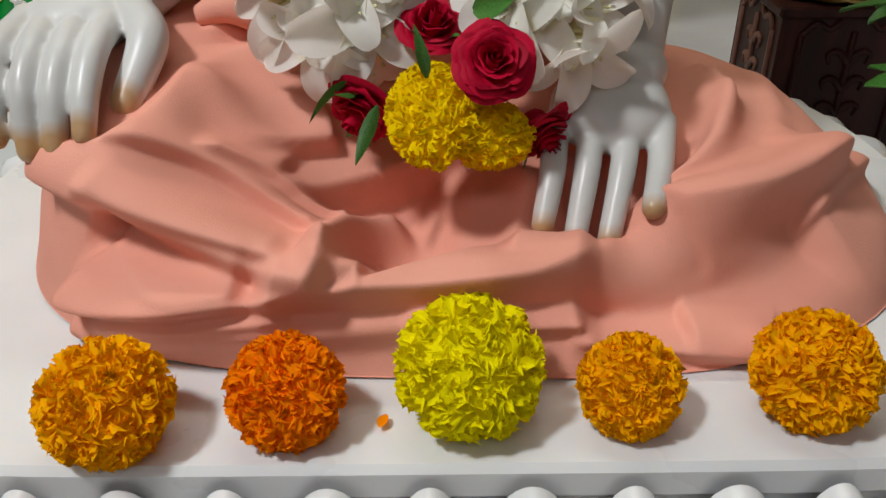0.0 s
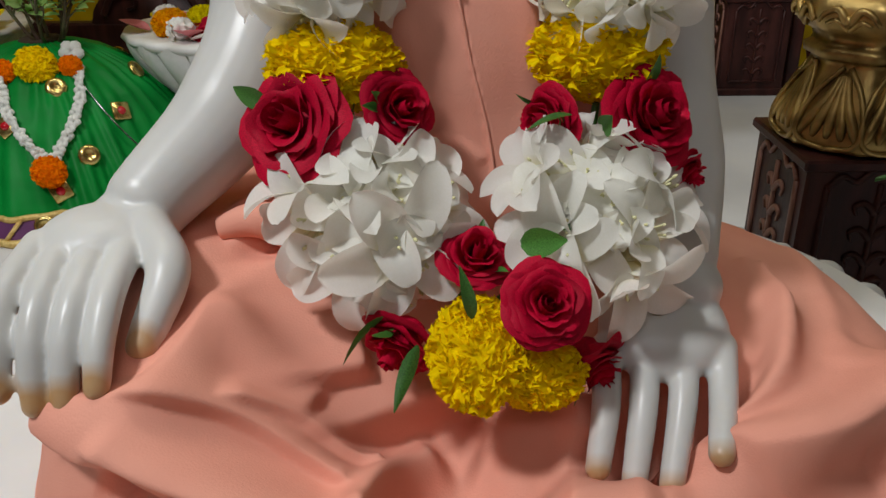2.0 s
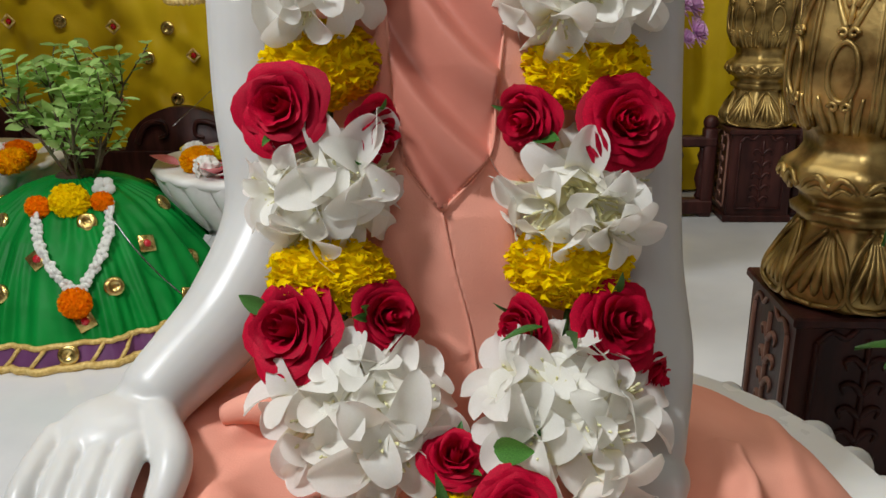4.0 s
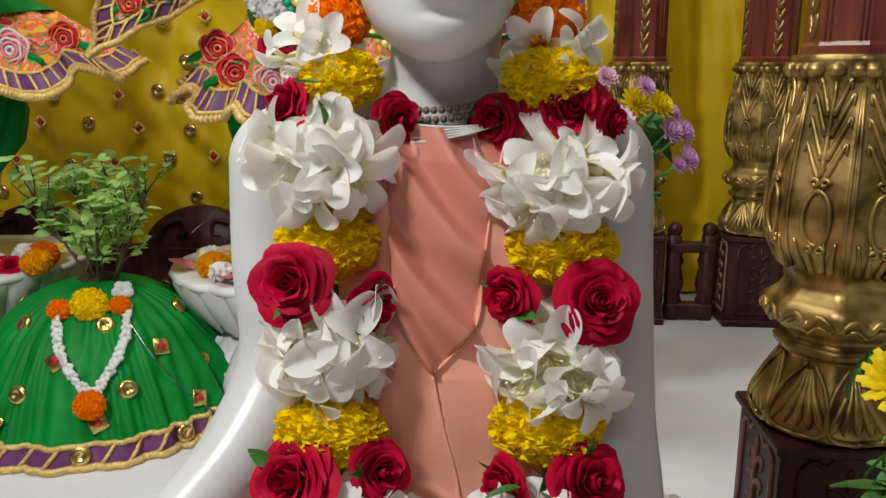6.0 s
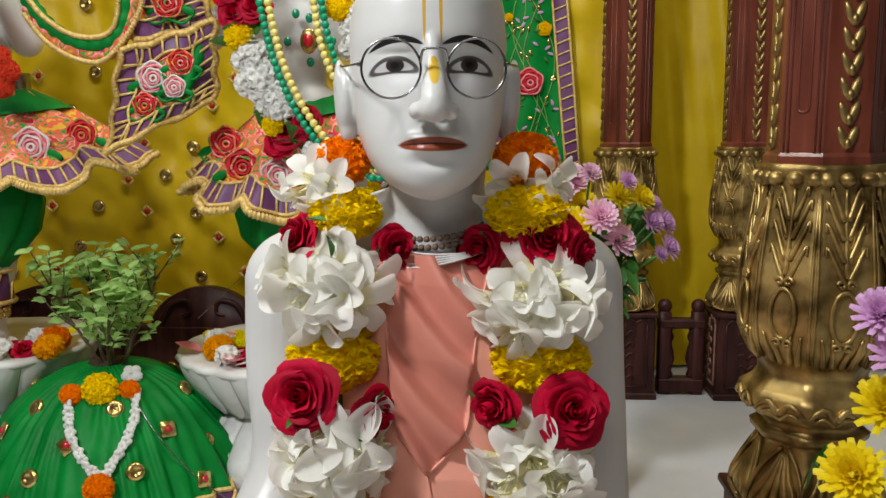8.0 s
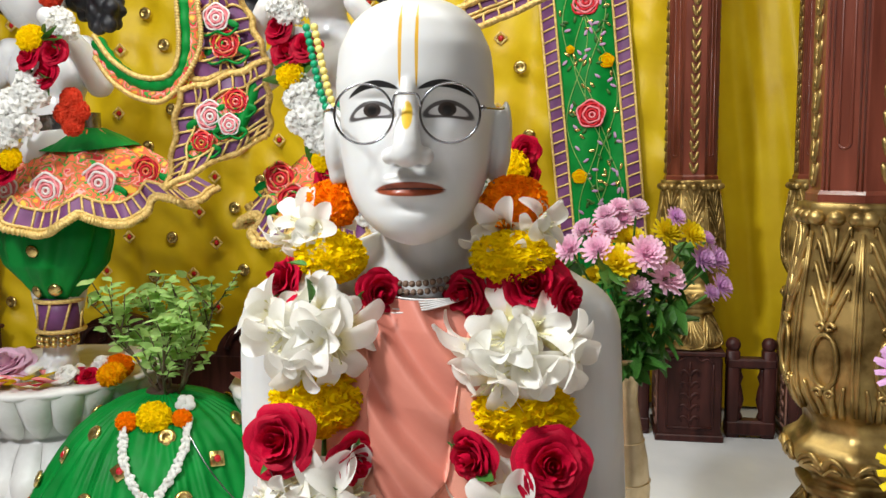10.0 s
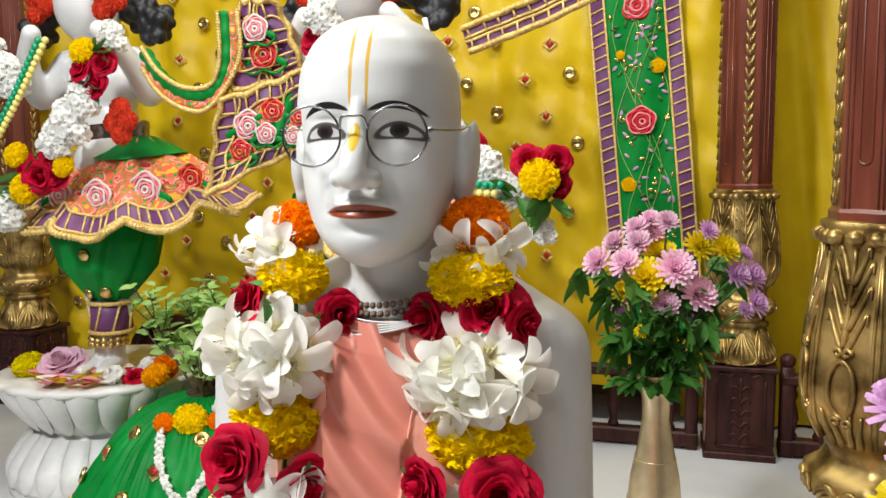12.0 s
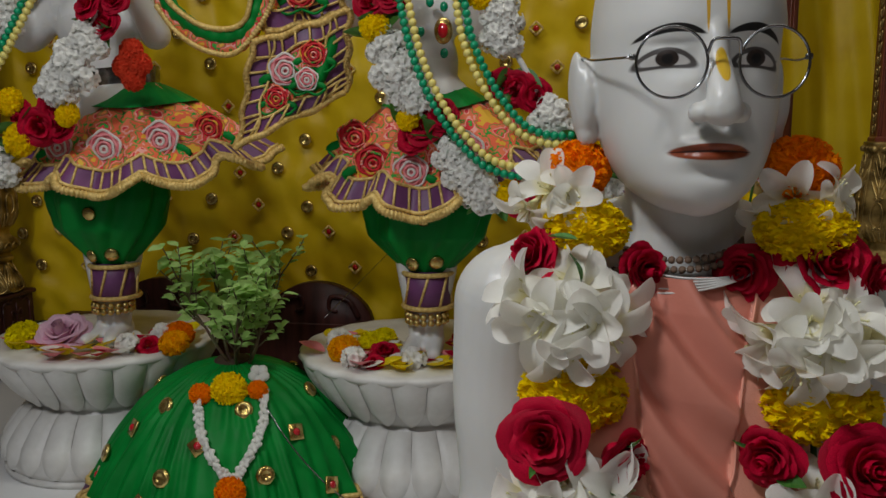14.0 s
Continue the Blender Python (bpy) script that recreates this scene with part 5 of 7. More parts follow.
def build_pillar(at):
    p = thing("altar_pillar", "carved gold and dark red wooden pillar on a square box", "pillar", (at[0], at[1], FLOOR_Z), "altar pillars")
    z0 = -FLOOR_Z
    # box with carved panels
    box = Soup().box((0, 0, z0 + 0.018), (0.178, 0.178, 0.252), None, 0.004).box((0, 0, z0 + 0.149), (0.194, 0.194, 0.014), None, 0.003).box((0, 0, z0 - 0.10), (0.192, 0.192, 0.02), None, 0.003)
    body = box.ob("box", M_DARKWOOD, p, "dark carved wooden box", smooth=False)
    for k in range(4):
        a = k * math.pi / 2
        sp = Soup()

        def on(u, z, off=0.090):
            return (off * math.cos(a) - u * math.sin(a), off * math.sin(a) + u * math.cos(a), z0 + z)

        for s in (-1, 1):
            sp.tube([on(s * 0.064, z) for z in np.linspace(-0.07, 0.12, 8)], 0.004, 6)
            sp.tube([on(*q) for q in polyline([(s * 0.064, 0.12), (s * 0.048, 0.135), (s * 0.03, 0.128), (s * 0.015, 0.142), (0, 0.150)], 20)], 0.004, 6)
            for j in range(5):
                z = -0.05 + j * 0.034
                sp.tube([on(*q) for q in polyline([(0, z), (s * 0.014, z + 0.014), (s * 0.026, z + 0.010), (s * 0.022, z - 0.002)], 10)], np.linspace(0.0055, 0.002, 10), 6)
        sp.tube([on(0, z) for z in np.linspace(-0.07, 0.125, 8)], 0.004, 6)
        sp.tube([on(u, -0.07) for u in np.linspace(-0.064, 0.064, 4)], 0.004, 6)
        sp.ob("panel_carving", M_PINKWOOD if k in (2,) else M_DARKWOOD, body, "worn carved panel")
    # gold foot, collar and bowl
    fine = []
    for (r1, h1), (r2, h2) in zip(PILLAR[:-1], PILLAR[1:]):
        fine += [(r1, h1 + z0), ((r1 + r2) / 2, (h1 + h2) / 2 + z0)]
    fine.append((PILLAR[-1][0], PILLAR[-1][1] + z0))
    Soup().lathe(fine, 64, ripple=lambda a, r, z: octagon(a, r)).ob("gold_base", M_GOLD, p, "gold painted carved base")
    for face in range(8):
        sp = Soup()
        pillar_carving(sp, face)
        for v in sp.v:
            v[:, 2] += z0
        sp.ob("carving", M_GOLD, p)
    # shaft
    Soup().lathe([(0.070, z0 + 0.64), (0.0790, z0 + 0.645), (0.0790, z0 + 0.655), (0.075, z0 + 0.66), (0.075, 2.91)], 8, ripple=None, twist=math.pi / 8).ob("shaft", M_WOOD, p, "dark red polished wooden shaft", smooth=False)
    bead = Soup()
    for s in (-1, 1):
        bead.ball((0, s * 0.006, 0.014), (0.0045, 0.006, 0.017), 8, 6, turn=turn_to((0, s * 0.35, 1)))
    bead.ball((0.002, 0, 0.006), (0.005, 0.005, 0.008), 8, 6)
    leafm = bead.mesh("chain_leaf")
    for k in range(4):
        a = k * math.pi / 2
        r = 0.075 * math.cos(math.pi / 8)
        for j in range(30):
            if k == 1:
                break
            ob = link_mesh("chain_leaf", leafm, M_GOLD, p)
            ob.matrix_basis = Matrix.Rotation(a, 4, "Z") @ Matrix.Translation((r, 0, z0 + 0.665 + j * 0.031))
        b = a + math.pi / 4
        sp = Soup()
        for u in (-0.024, -0.018, 0.018, 0.024):
            sp.tube([(r * math.cos(b) - u * math.sin(b), r * math.sin(b) + u * math.cos(b), z) for z in (z0 + 0.66, z0 + 1.2, z0 + 1.9)], 0.0016, 6)
        t = np.linspace(0, np.pi, 13)
        line = [(0.008, z0 + 1.9)] + [(0.008 * math.cos(k2), z0 + 0.720 - 0.008 * math.sin(k2)) for k2 in t] + [(-0.008, z0 + 1.9)]
        sp.tube([(r * math.cos(b) - u * math.sin(b), r * math.sin(b) + u * math.cos(b), z) for u, z in line], 0.002, 6)
        sp.ob("panel_moulding", M_WOOD, p)
    return p


pillar = build_pillar((0.514, 1.130))
for x, y in ((0.452, 2.462), (0.812, 2.462), (-1.95, 2.40)):
    copy_thing(pillar, Matrix.Translation((x, y, FLOOR_Z)))


# ---- the low rail between the pillars ----
def build_rail(x0, x1, y=2.44):
    w = x1 - x0
    g = thing("altar_rail", "low dark wooden rail with turned balusters", "rail", ((x0 + x1) / 2, y, FLOOR_Z), "altar rails")
    Soup().box((0, 0, 0.222), (w, 0.045, 0.030), None, 0.006).ob("top_rail", M_DARKWOOD, g, smooth=False)
    Soup().box((0, 0, 0.030), (w, 0.045, 0.045), None, 0.006).ob("bottom_rail", M_DARKWOOD, g, smooth=False)
    n = max(2, int(w / 0.13))
    me = Soup().lathe([(0.010, 0.052), (0.016, 0.060), (0.010, 0.075), (0.019, 0.110), (0.014, 0.140), (0.009, 0.160), (0.016, 0.180), (0.010, 0.195), (0.012, 0.208)], 14).mesh("baluster")
    for i in range(n):
        ob = link_mesh("baluster", me, M_DARKWOOD, g)
        ob.location = (-w / 2 + (i + 0.5) * w / n, 0, 0)
    for s in (-1, 1):
        Soup().box((s * (w / 2 - 0.02), 0, 0.13), (0.036, 0.040, 0.26), None, 0.004).ball((s * (w / 2 - 0.02), 0, 0.275), 0.022, 12, 8).ob("end_post", M_DARKWOOD, g)
    return g


build_rail(0.56, 0.70)
build_rail(-0.30, 0.345)
build_rail(0.92, 1.70)


def build_bench():
    """Dark carved back board with an arched crest behind the lotus stands."""
    g = thing("carved_bench_back", "dark wooden bench back with an arched scrolled crest", "bench", (-1.0, 2.36, FLOOR_Z))
    Soup().box((0, 0, 0.11), (1.30, 0.05, 0.22), None, 0.006).ob("board", M_DARKWOOD, g, smooth=False)
    for cx in (0.18, -0.32):
        u = np.linspace(-1, 1, 33)
        prof = 0.215 + 0.125 * np.sqrt(np.clip(1 - u ** 2, 0, 1)) ** 1.2
        f = np.stack([cx + u * 0.17, np.full(33, -0.022), prof], -1)
        p = np.stack([np.stack([f[:, 0], f[:, 1], np.full(33, 0.2)], -1), f, f + np.array([0, 0.044, 0]), np.stack([f[:, 0], f[:, 1] + 0.044, np.full(33, 0.2)], -1)], 1)
        Soup().grid(p).ob("crest", M_DARKWOOD, g)
        for s in (-1, 1):
            sp = Soup()
            sp.tube(polyline([(cx + s * 0.13, -0.026, 0.24), (cx + s * 0.10, -0.026, 0.29), (cx + s * 0.05, -0.026, 0.30), (cx + s * 0.04, -0.026, 0.265), (cx + s * 0.065, -0.026, 0.255)], 24), np.linspace(0.010, 0.004, 24), 8)
            sp.ob("scroll", M_DARKWOOD, g)
    return g


build_bench()


# ---- the altar cloth, its sequins, the green strip, the curtain ----
CLOTH_Y = 2.585


def cloth_y(x, z):
    return CLOTH_Y + 0.010 * np.sin(x * 21 + 2.5 * z) + 0.006 * np.sin(x * 47 - 5 * z + 1) + 0.012 * np.sin(x * 6.3 + 1.7 * z)


def build_altar_cloth():
    g = thing("altar_cloth", "yellow satin backcloth sewn with gold sequins and red gems", "cloth", (-1.0, CLOTH_Y, 0))
    o = np.array([-1.0, CLOTH_Y, 0])
    X, Z = np.meshgrid(np.linspace(-2.7, 0.40, 330), np.linspace(0.02, 2.3, 160), indexing="ij")
    n = np.array([noise.noise(Vector((a * 5, b * 7, 4.0))) + 0.5 * noise.noise(Vector((a * 14 + b * 9, b * 11, 1.0))) for a, b in zip(X.ravel(), Z.ravel())]).reshape(X.shape)
    P = np.stack([X, cloth_y(X, Z) + 0.020 * n, Z], -1) - o
    Soup().grid(P).ob("backcloth", M_SATIN, g)
    disc = Soup().lathe([(0.001, 0.004), (0.008, 0.0035), (0.010, 0.007), (0.017, 0.007), (0.0215, 0.003), (0.0215, 0.0)], 18)
    dm = disc.mesh("sequin")
    frame_sp = Soup()
    for k in range(4):
        a, b = k * math.pi / 2, (k + 1) * math.pi / 2
        frame_sp.tube([(0.0200 * math.cos(a), 0.0200 * math.sin(a), 0.003), (0.0200 * math.cos(b), 0.0200 * math.sin(b), 0.003)], 0.0035, 6)
    fm = frame_sp.mesh("gem_frame")
    gm = Soup().lathe([(0.001, 0.006), (0.006, 0.005), (0.010, 0.001)], 8).mesh("gem")
    for j in range(12):
        for i in range(16):
            x, z = -2.36 + i * 0.160 + (0.080 if j % 2 else 0), 0.23 + j * 0.108
            x += 0.014 * math.sin(i * 3.1 + j * 1.7)
            z += 0.014 * math.sin(i * 1.3 + j * 2.9)
            lim = 0.02 - 0.094 * (z - 0.51)
            if x > lim - 0.01:
                continue
            y = float(cloth_y(np.array(x), np.array(z))) - 0.014
            m = Matrix.Translation((x - o[0], y - o[1], z)) @ Matrix.Rotation(math.pi / 2, 4, "X")
            if (i + j) % 2:
                ob = link_mesh("sequin", dm, M_SEQUIN, g, "round gold sequin")
                ob.matrix_basis = m
            else:
                ob = link_mesh("gem_frame", fm, M_GOLDLACE, g, "gold diamond mount")
                ob.matrix_basis = m
                link_mesh("gem", gm, M_GEM, ob, "red gem")
    return g


build_altar_cloth()


def rosette(sp, c, r, mi=0, turns=5):
    """An embroidered rose: thread wound in uneven rings over a padded disc, lying in the x-z plane."""
    t = np.linspace(0, 2 * np.pi, 30)
    pad = np.stack([np.stack([c[0] + k * r * np.cos(t), np.full_like(t, c[1] + 0.001 - 0.004 * (1 - k)), c[2] + k * r * np.sin(t)], -1) for k in (0.02, 0.5, 0.97)], 1)
    sp.grid(pad, mi=mi)
    for k in range(turns):
        rr = r * (1 - k / turns) * 0.97
        w = 1 + 0.07 * np.sin(t * 5 + 2.3 * k) * (1 if k < 3 else 0.3)
        drift = 0.10 * r * k / turns
        pts = np.stack([c[0] + drift + rr * np.cos(t) * w, np.full_like(t, c[1] - 0.002 - 0.0015 * k), c[2] - drift + rr * np.sin(t) * w * 0.95], -1)
        sp.tube(pts, r * 0.075, 6, mi=mi if k % 2 else mi + 1, caps=False)


def build_strip():
    g = thing("embroidered_strip", "green satin strip embroidered with roses and edged in purple", "cloth", (0.19, 2.55, 0.6))
    o = np.array([0.19, 2.55, 0.6])

    def at(u, z, off=0.0):
        """u: 0 at the left edge, 1 at the right."""
        x = 0.076 - 0.094 * (z - 0.51) + u * 0.252
        return np.stack([x, cloth_y(x, z) - 0.030 - off, z], -1) - o

    U, Z = np.meshgrid(np.linspace(0, 1, 30), np.linspace(0.20, 2.0, 120), indexing="ij")
    Soup().grid(at(U, Z)).ob("panel", M_GREEN, g, "green satin panel")
    for u0, u1 in ((-0.02, 0.155), (0.845, 1.02)):
        U, Z = np.meshgrid(np.linspace(u0, u1, 5), np.linspace(0.20, 2.0, 120), indexing="ij")
        Soup().grid(at(U, Z, 0.004)).ob("border", M_PURPLE, g, "purple satin border")
        lace = Soup()
        z = np.linspace(0.20, 2.0, 120)
        for u in (u0, u1):
            lace.tube(at(np.full(120, u), z, 0.006), 0.0042, 6)
        for zz in np.arange(0.21, 1.98, 0.034):
            lace.tube(at(np.linspace(u0, u1, 4), zz + np.linspace(0, 0.016, 4), 0.006), 0.0030, 6)
        lace.ob("lace", M_GOLDLACE, g, "gold lace ladder")
    for u, z, r, mats in ((0.48, 0.845, 0.043, (M_REDTHREAD, M_PINK)), (0.52, 1.185, 0.045, (M_PINK, M_REDTHREAD)), (0.42, 1.50, 0.043, (M_REDTHREAD, M_PINK)),
                          (0.80 - 0.08, 1.005, 0.022, (M_YELLOW, M_ORANGE)), (0.28, 0.655, 0.022, (M_YELLOW, M_ORANGE)), (0.3, 1.04, 0.013, (M_YELLOW, M_ORANGE)), (0.5, 0.48, 0.04, (M_PINK, M_REDTHREAD))):
        sp = Soup()
        rosette(sp, at(np.array(u), np.array(z), 0.004), r)
        sp.ob("embroidered_flower", list(mats), g)
    vine = Soup()
    rnd = random.Random(4)
    for ph, au in ((0, 0.5), (2.1, 0.35), (4.0, 0.65), (1.1, 0.6), (5.2, 0.4)):
        zz = np.linspace(0.22, 1.9, 100)
        vine.tube(at(au + 0.17 * np.sin(zz * 11 + ph), zz, 0.002), 0.0014, 5)
    vine.ob("vine", M_TULSI, g, "pale green thread vine")
    lf = Soup()
    for i in range(230):
        z, u = rnd.uniform(0.25, 1.5), rnd.uniform(0.2, 0.8)
        a = rnd.random() * 6.28
        c = at(np.array(u), np.array(z), 0.003)
        d = np.array([math.cos(a), 0, math.sin(a)])
        lf.ball(c, (0.011, 0.002, 0.0045), 8, 5, mi=i % 3, turn=np.array([[d[0], 0, -d[2]], [0, 1, 0], [d[2], 0, d[0]]]))
    lf.ob("embroidered_leaves", [M_LILAC, M_LEAF, M_SEQUIN], g)
    return g


build_strip()


def build_curtain():
    X, Z = np.meshgrid(np.linspace(0.30, 2.3, 420), np.linspace(FLOOR_Z + 0.01, 2.4, 60), indexing="ij")
    Y = 2.70 + 0.026 * np.sin(X * 17 + 1.6 * np.sin(Z * 2.1) + 2 * np.sin(X * 3)) + 0.010 * np.sin(X * 41 + 3 * Z + 2 * np.sin(Z * 3 + X * 5)) + 0.004 * np.sin(X * 90 + 9 * Z)
    ob = Soup().grid(np.stack([X, Y, Z], -1)).ob("curtain", M_SATIN)
    return tagged(ob, "plain yellow satin curtain hanging in folds behind the pillars", "curtain")


build_curtain()


# ---- the lotus stands ----
STAND = [(0.14, 0.012), (0.242, 0.012), (0.250, 0.03), (0.240, 0.075), (0.210, 0.12), (0.185, 0.148), (0.178, 0.155), (0.190, 0.165), (0.215, 0.20), (0.245, 0.245), (0.262, 0.275), (0.264, 0.282), (0.255, 0.287), (0.02, 0.285)]


def build_stand(at):
    g = thing("lotus_stand", "round white marble lotus stand strewn with petals", "stand", (*at, FLOOR_Z), "lotus stands")
    Soup().lathe([(r - 0.006 if 0.1 < h < 0.28 else r, h) for r, h in STAND], 72).lathe([(0.2, 0.0), (0.25, 0.0), (0.25, 0.014), (0.2, 0.014)], 48).ob("core", M_PEDESTAL, g)
    n = 22
    pr = np.array(STAND)
    for lo, hi, name, up in ((0.162, 0.283, "upper_petal", True), (0.020, 0.150, "lower_petal", False)):
        u, v = np.meshgrid(np.linspace(-1, 1, 9), np.linspace(0, 1, 11), indexing="ij")
        z = lo + (hi - lo) * v
        r = np.interp(z, pr[:, 1], pr[:, 0])
        k = v if up else 1 - v
        w = math.pi / n * np.sqrt(np.clip(1 - np.maximum((k if not up else 1 - v) - 0.55, 0) ** 2 / 0.2025, 0.04, 1)) * 0.98
        bulge = 0.013 * np.cos(u * np.pi / 2) ** 0.6 * np.sin(np.clip(v, 0.05, 0.95) * np.pi) ** 0.5
        a = u * w
        me = Soup().grid(np.stack([(r + bulge) * np.cos(a), (r + bulge) * np.sin(a), z], -1)).mesh(name)
        for i in range(n):
            ob = link_mesh(name, me, M_PEDESTAL, g)
            ob.rotation_euler = (0, 0, (i + (0.5 if not up else 0)) * 2 * math.pi / n)
    # scalloped rim
    Soup().lathe([(0.235, 0.278), (0.262, 0.276), (0.268, 0.285), (0.262, 0.293), (0.235, 0.291)], 132, ripple=lambda a, r, z: r + 0.005 * np.abs(np.sin(a * n / 2))).ob("rim", M_PEDESTAL, g)
    return g


stand = build_stand((-1.205, 1.865))
copy_thing(stand, Matrix.Translation((-0.43, 1.88, FLOOR_Z)))
STAND_Z = FLOOR_Z + 0.291


def loose(kind, me, material, m, label, category, group=""):
    ob = link_mesh(kind, me, material)
    ob.matrix_basis = m
    return tagged(ob, label, category, group)


def build_strewn():
    rnd = random.Random(21)
    small = leaf_mesh(1, 0.85, -0.25, 0.2, name="strewn_petal")
    meshes = {k: coloured(small, m, "strewn_petal") for k, m in (("pink", M_PINK), ("crimson", M_ROSE), ("yellow", M_YCHRYS), ("white", M_WHITEP))}
    for cx, cy in ((-1.205, 1.865), (-0.43, 1.88)):
        for i in range(64):
            a, r = rnd.uniform(math.pi * 0.95, math.pi * 2.05), rnd.uniform(0.10, 0.225)
            c = rnd.choice(("pink", "pink", "crimson", "yellow", "yellow", "white"))
            s = rnd.uniform(0.035, 0.070)
            m = Matrix.Translation((cx + r * math.cos(a), cy + r * math.sin(a), STAND_Z + 0.004)) @ Matrix.Rotation(rnd.random() * 6, 4, "Z") @ Matrix.Rotation(0.1, 4, "X") @ Matrix.Diagonal((s, s, s, 1))
            loose("strewn_petal", meshes[c], None, m, c + " petal strewn on a lotus stand", "petal", "strewn petals")
    for (x, y), c, r in (((-1.345, 1.74), "lemon", 0.040), ((-0.985, 1.80), "deep", 0.038), ((-0.965, 1.74), "orange", 0.034), ((-0.565, 1.745), "orange", 0.036), ((-0.515, 1.80), "lemon", 0.034), ((-0.50, 1.86), "lemon", 0.03)):
        ob = link_mesh("loose_marigold", MARI[c][rnd.randrange(3)], None)
        ob.matrix_basis = placed((x, y, STAND_Z + r * 0.66), (0, -0.4, 0.9), rnd.random() * 6, r)
        tagged(ob, {"lemon": "lemon", "deep": "deep orange", "orange": "orange"}[c] + " marigold head lying on a lotus stand", "marigold", "marigolds on the stands")
    pink = [coloured(m, M_PINKP, "petal") for m in ROSES[1][1]]
    for (x, y), r, mat, heart, pet, words in (((-1.255, 1.755), 0.062, M_PINKP, coloured(ROSES[1][0], M_PINKP, "lotus_rose"), pink, "pale pink double flower lying on a lotus stand"),
                                              ((-1.03, 1.745), 0.028, M_ROSE, ROSES[0][0], ROSES[0][1], "crimson rose lying on a lotus stand"),
                                              ((-0.475, 1.755), 0.032, M_ROSE, ROSES[2][0], ROSES[2][1], "crimson rose lying on a lotus stand"),
                                              ((-0.485, 1.695), 0.022, M_ROSE, ROSES[0][0], ROSES[0][1], "small crimson rose lying on a lotus stand")):
        ob = link_mesh("loose_rose", heart, mat)
        ob.matrix_basis = placed((x, y, STAND_Z + r * 0.45), (0.1, -0.5, 0.85), rnd.random() * 6, r)
        for me in pet:
            link_mesh("petal", me, mat, ob)
        tagged(ob, words, "rose")


build_strewn()


def build_loose_whites():
    for x, y, r in ((-1.02, 1.80, 0.036), (-1.075, 1.73, 0.030), (-1.335, 1.80, 0.028), (-0.53, 1.70, 0.030), (-0.40, 1.71, 0.030), (-0.60, 1.83, 0.032)):
        ob = link_mesh("loose_blossom", coloured(TUBEROSE[0], M_WHITEP, "loose_blossom"), None)
        ob.matrix_basis = placed((x, y, STAND_Z + r * 0.55), (0.1, -0.4, 0.9), x * 40, r)
        tagged(ob, "knot of white blossoms lying on a lotus stand", "flower", "white blossoms on the stands")


build_loose_whites()


# ---- the potted tulsi in its green skirt ----
POT = (-0.805, 1.695)


def pot_radius(z):
    return np.interp(z, [-0.105, -0.06, 0.0, 0.05, 0.10, 0.14, 0.165, 0.178, 0.185], [0.318, 0.300, 0.268, 0.236, 0.198, 0.152, 0.108, 0.070, 0.036])


def pot_surface(a, z, out=0.0):
    r = pot_radius(z)
    k = smoothstep(0.17, -0.04, z)
    deep = 0.55 + 0.45 * np.sin(2 * a + 1.1 + 0.8 * np.sin(3 * a))
    fold = k * (0.017 * deep * np.sin(a * 9 + 2.6 * np.sin(a * 3 + 0.7) + 1.4 * np.sin(a * 5) + 2.5 * z) + 0.007 * np.sin(a * 27 + 3.5 * np.sin(a * 4 + 2) - 9 * z) + 0.003 * np.sin(a * 61 + 4 * np.sin(a * 7) + 14 * z))
    fold = fold + 0.0045 * np.sin(a * 37 + 3 * np.sin(a * 6)) * smoothstep(0.02, 0.15, z)
    r = r + fold + out
    return np.stack([r * np.cos(a), r * np.sin(a), z - FLOOR_Z], -1)


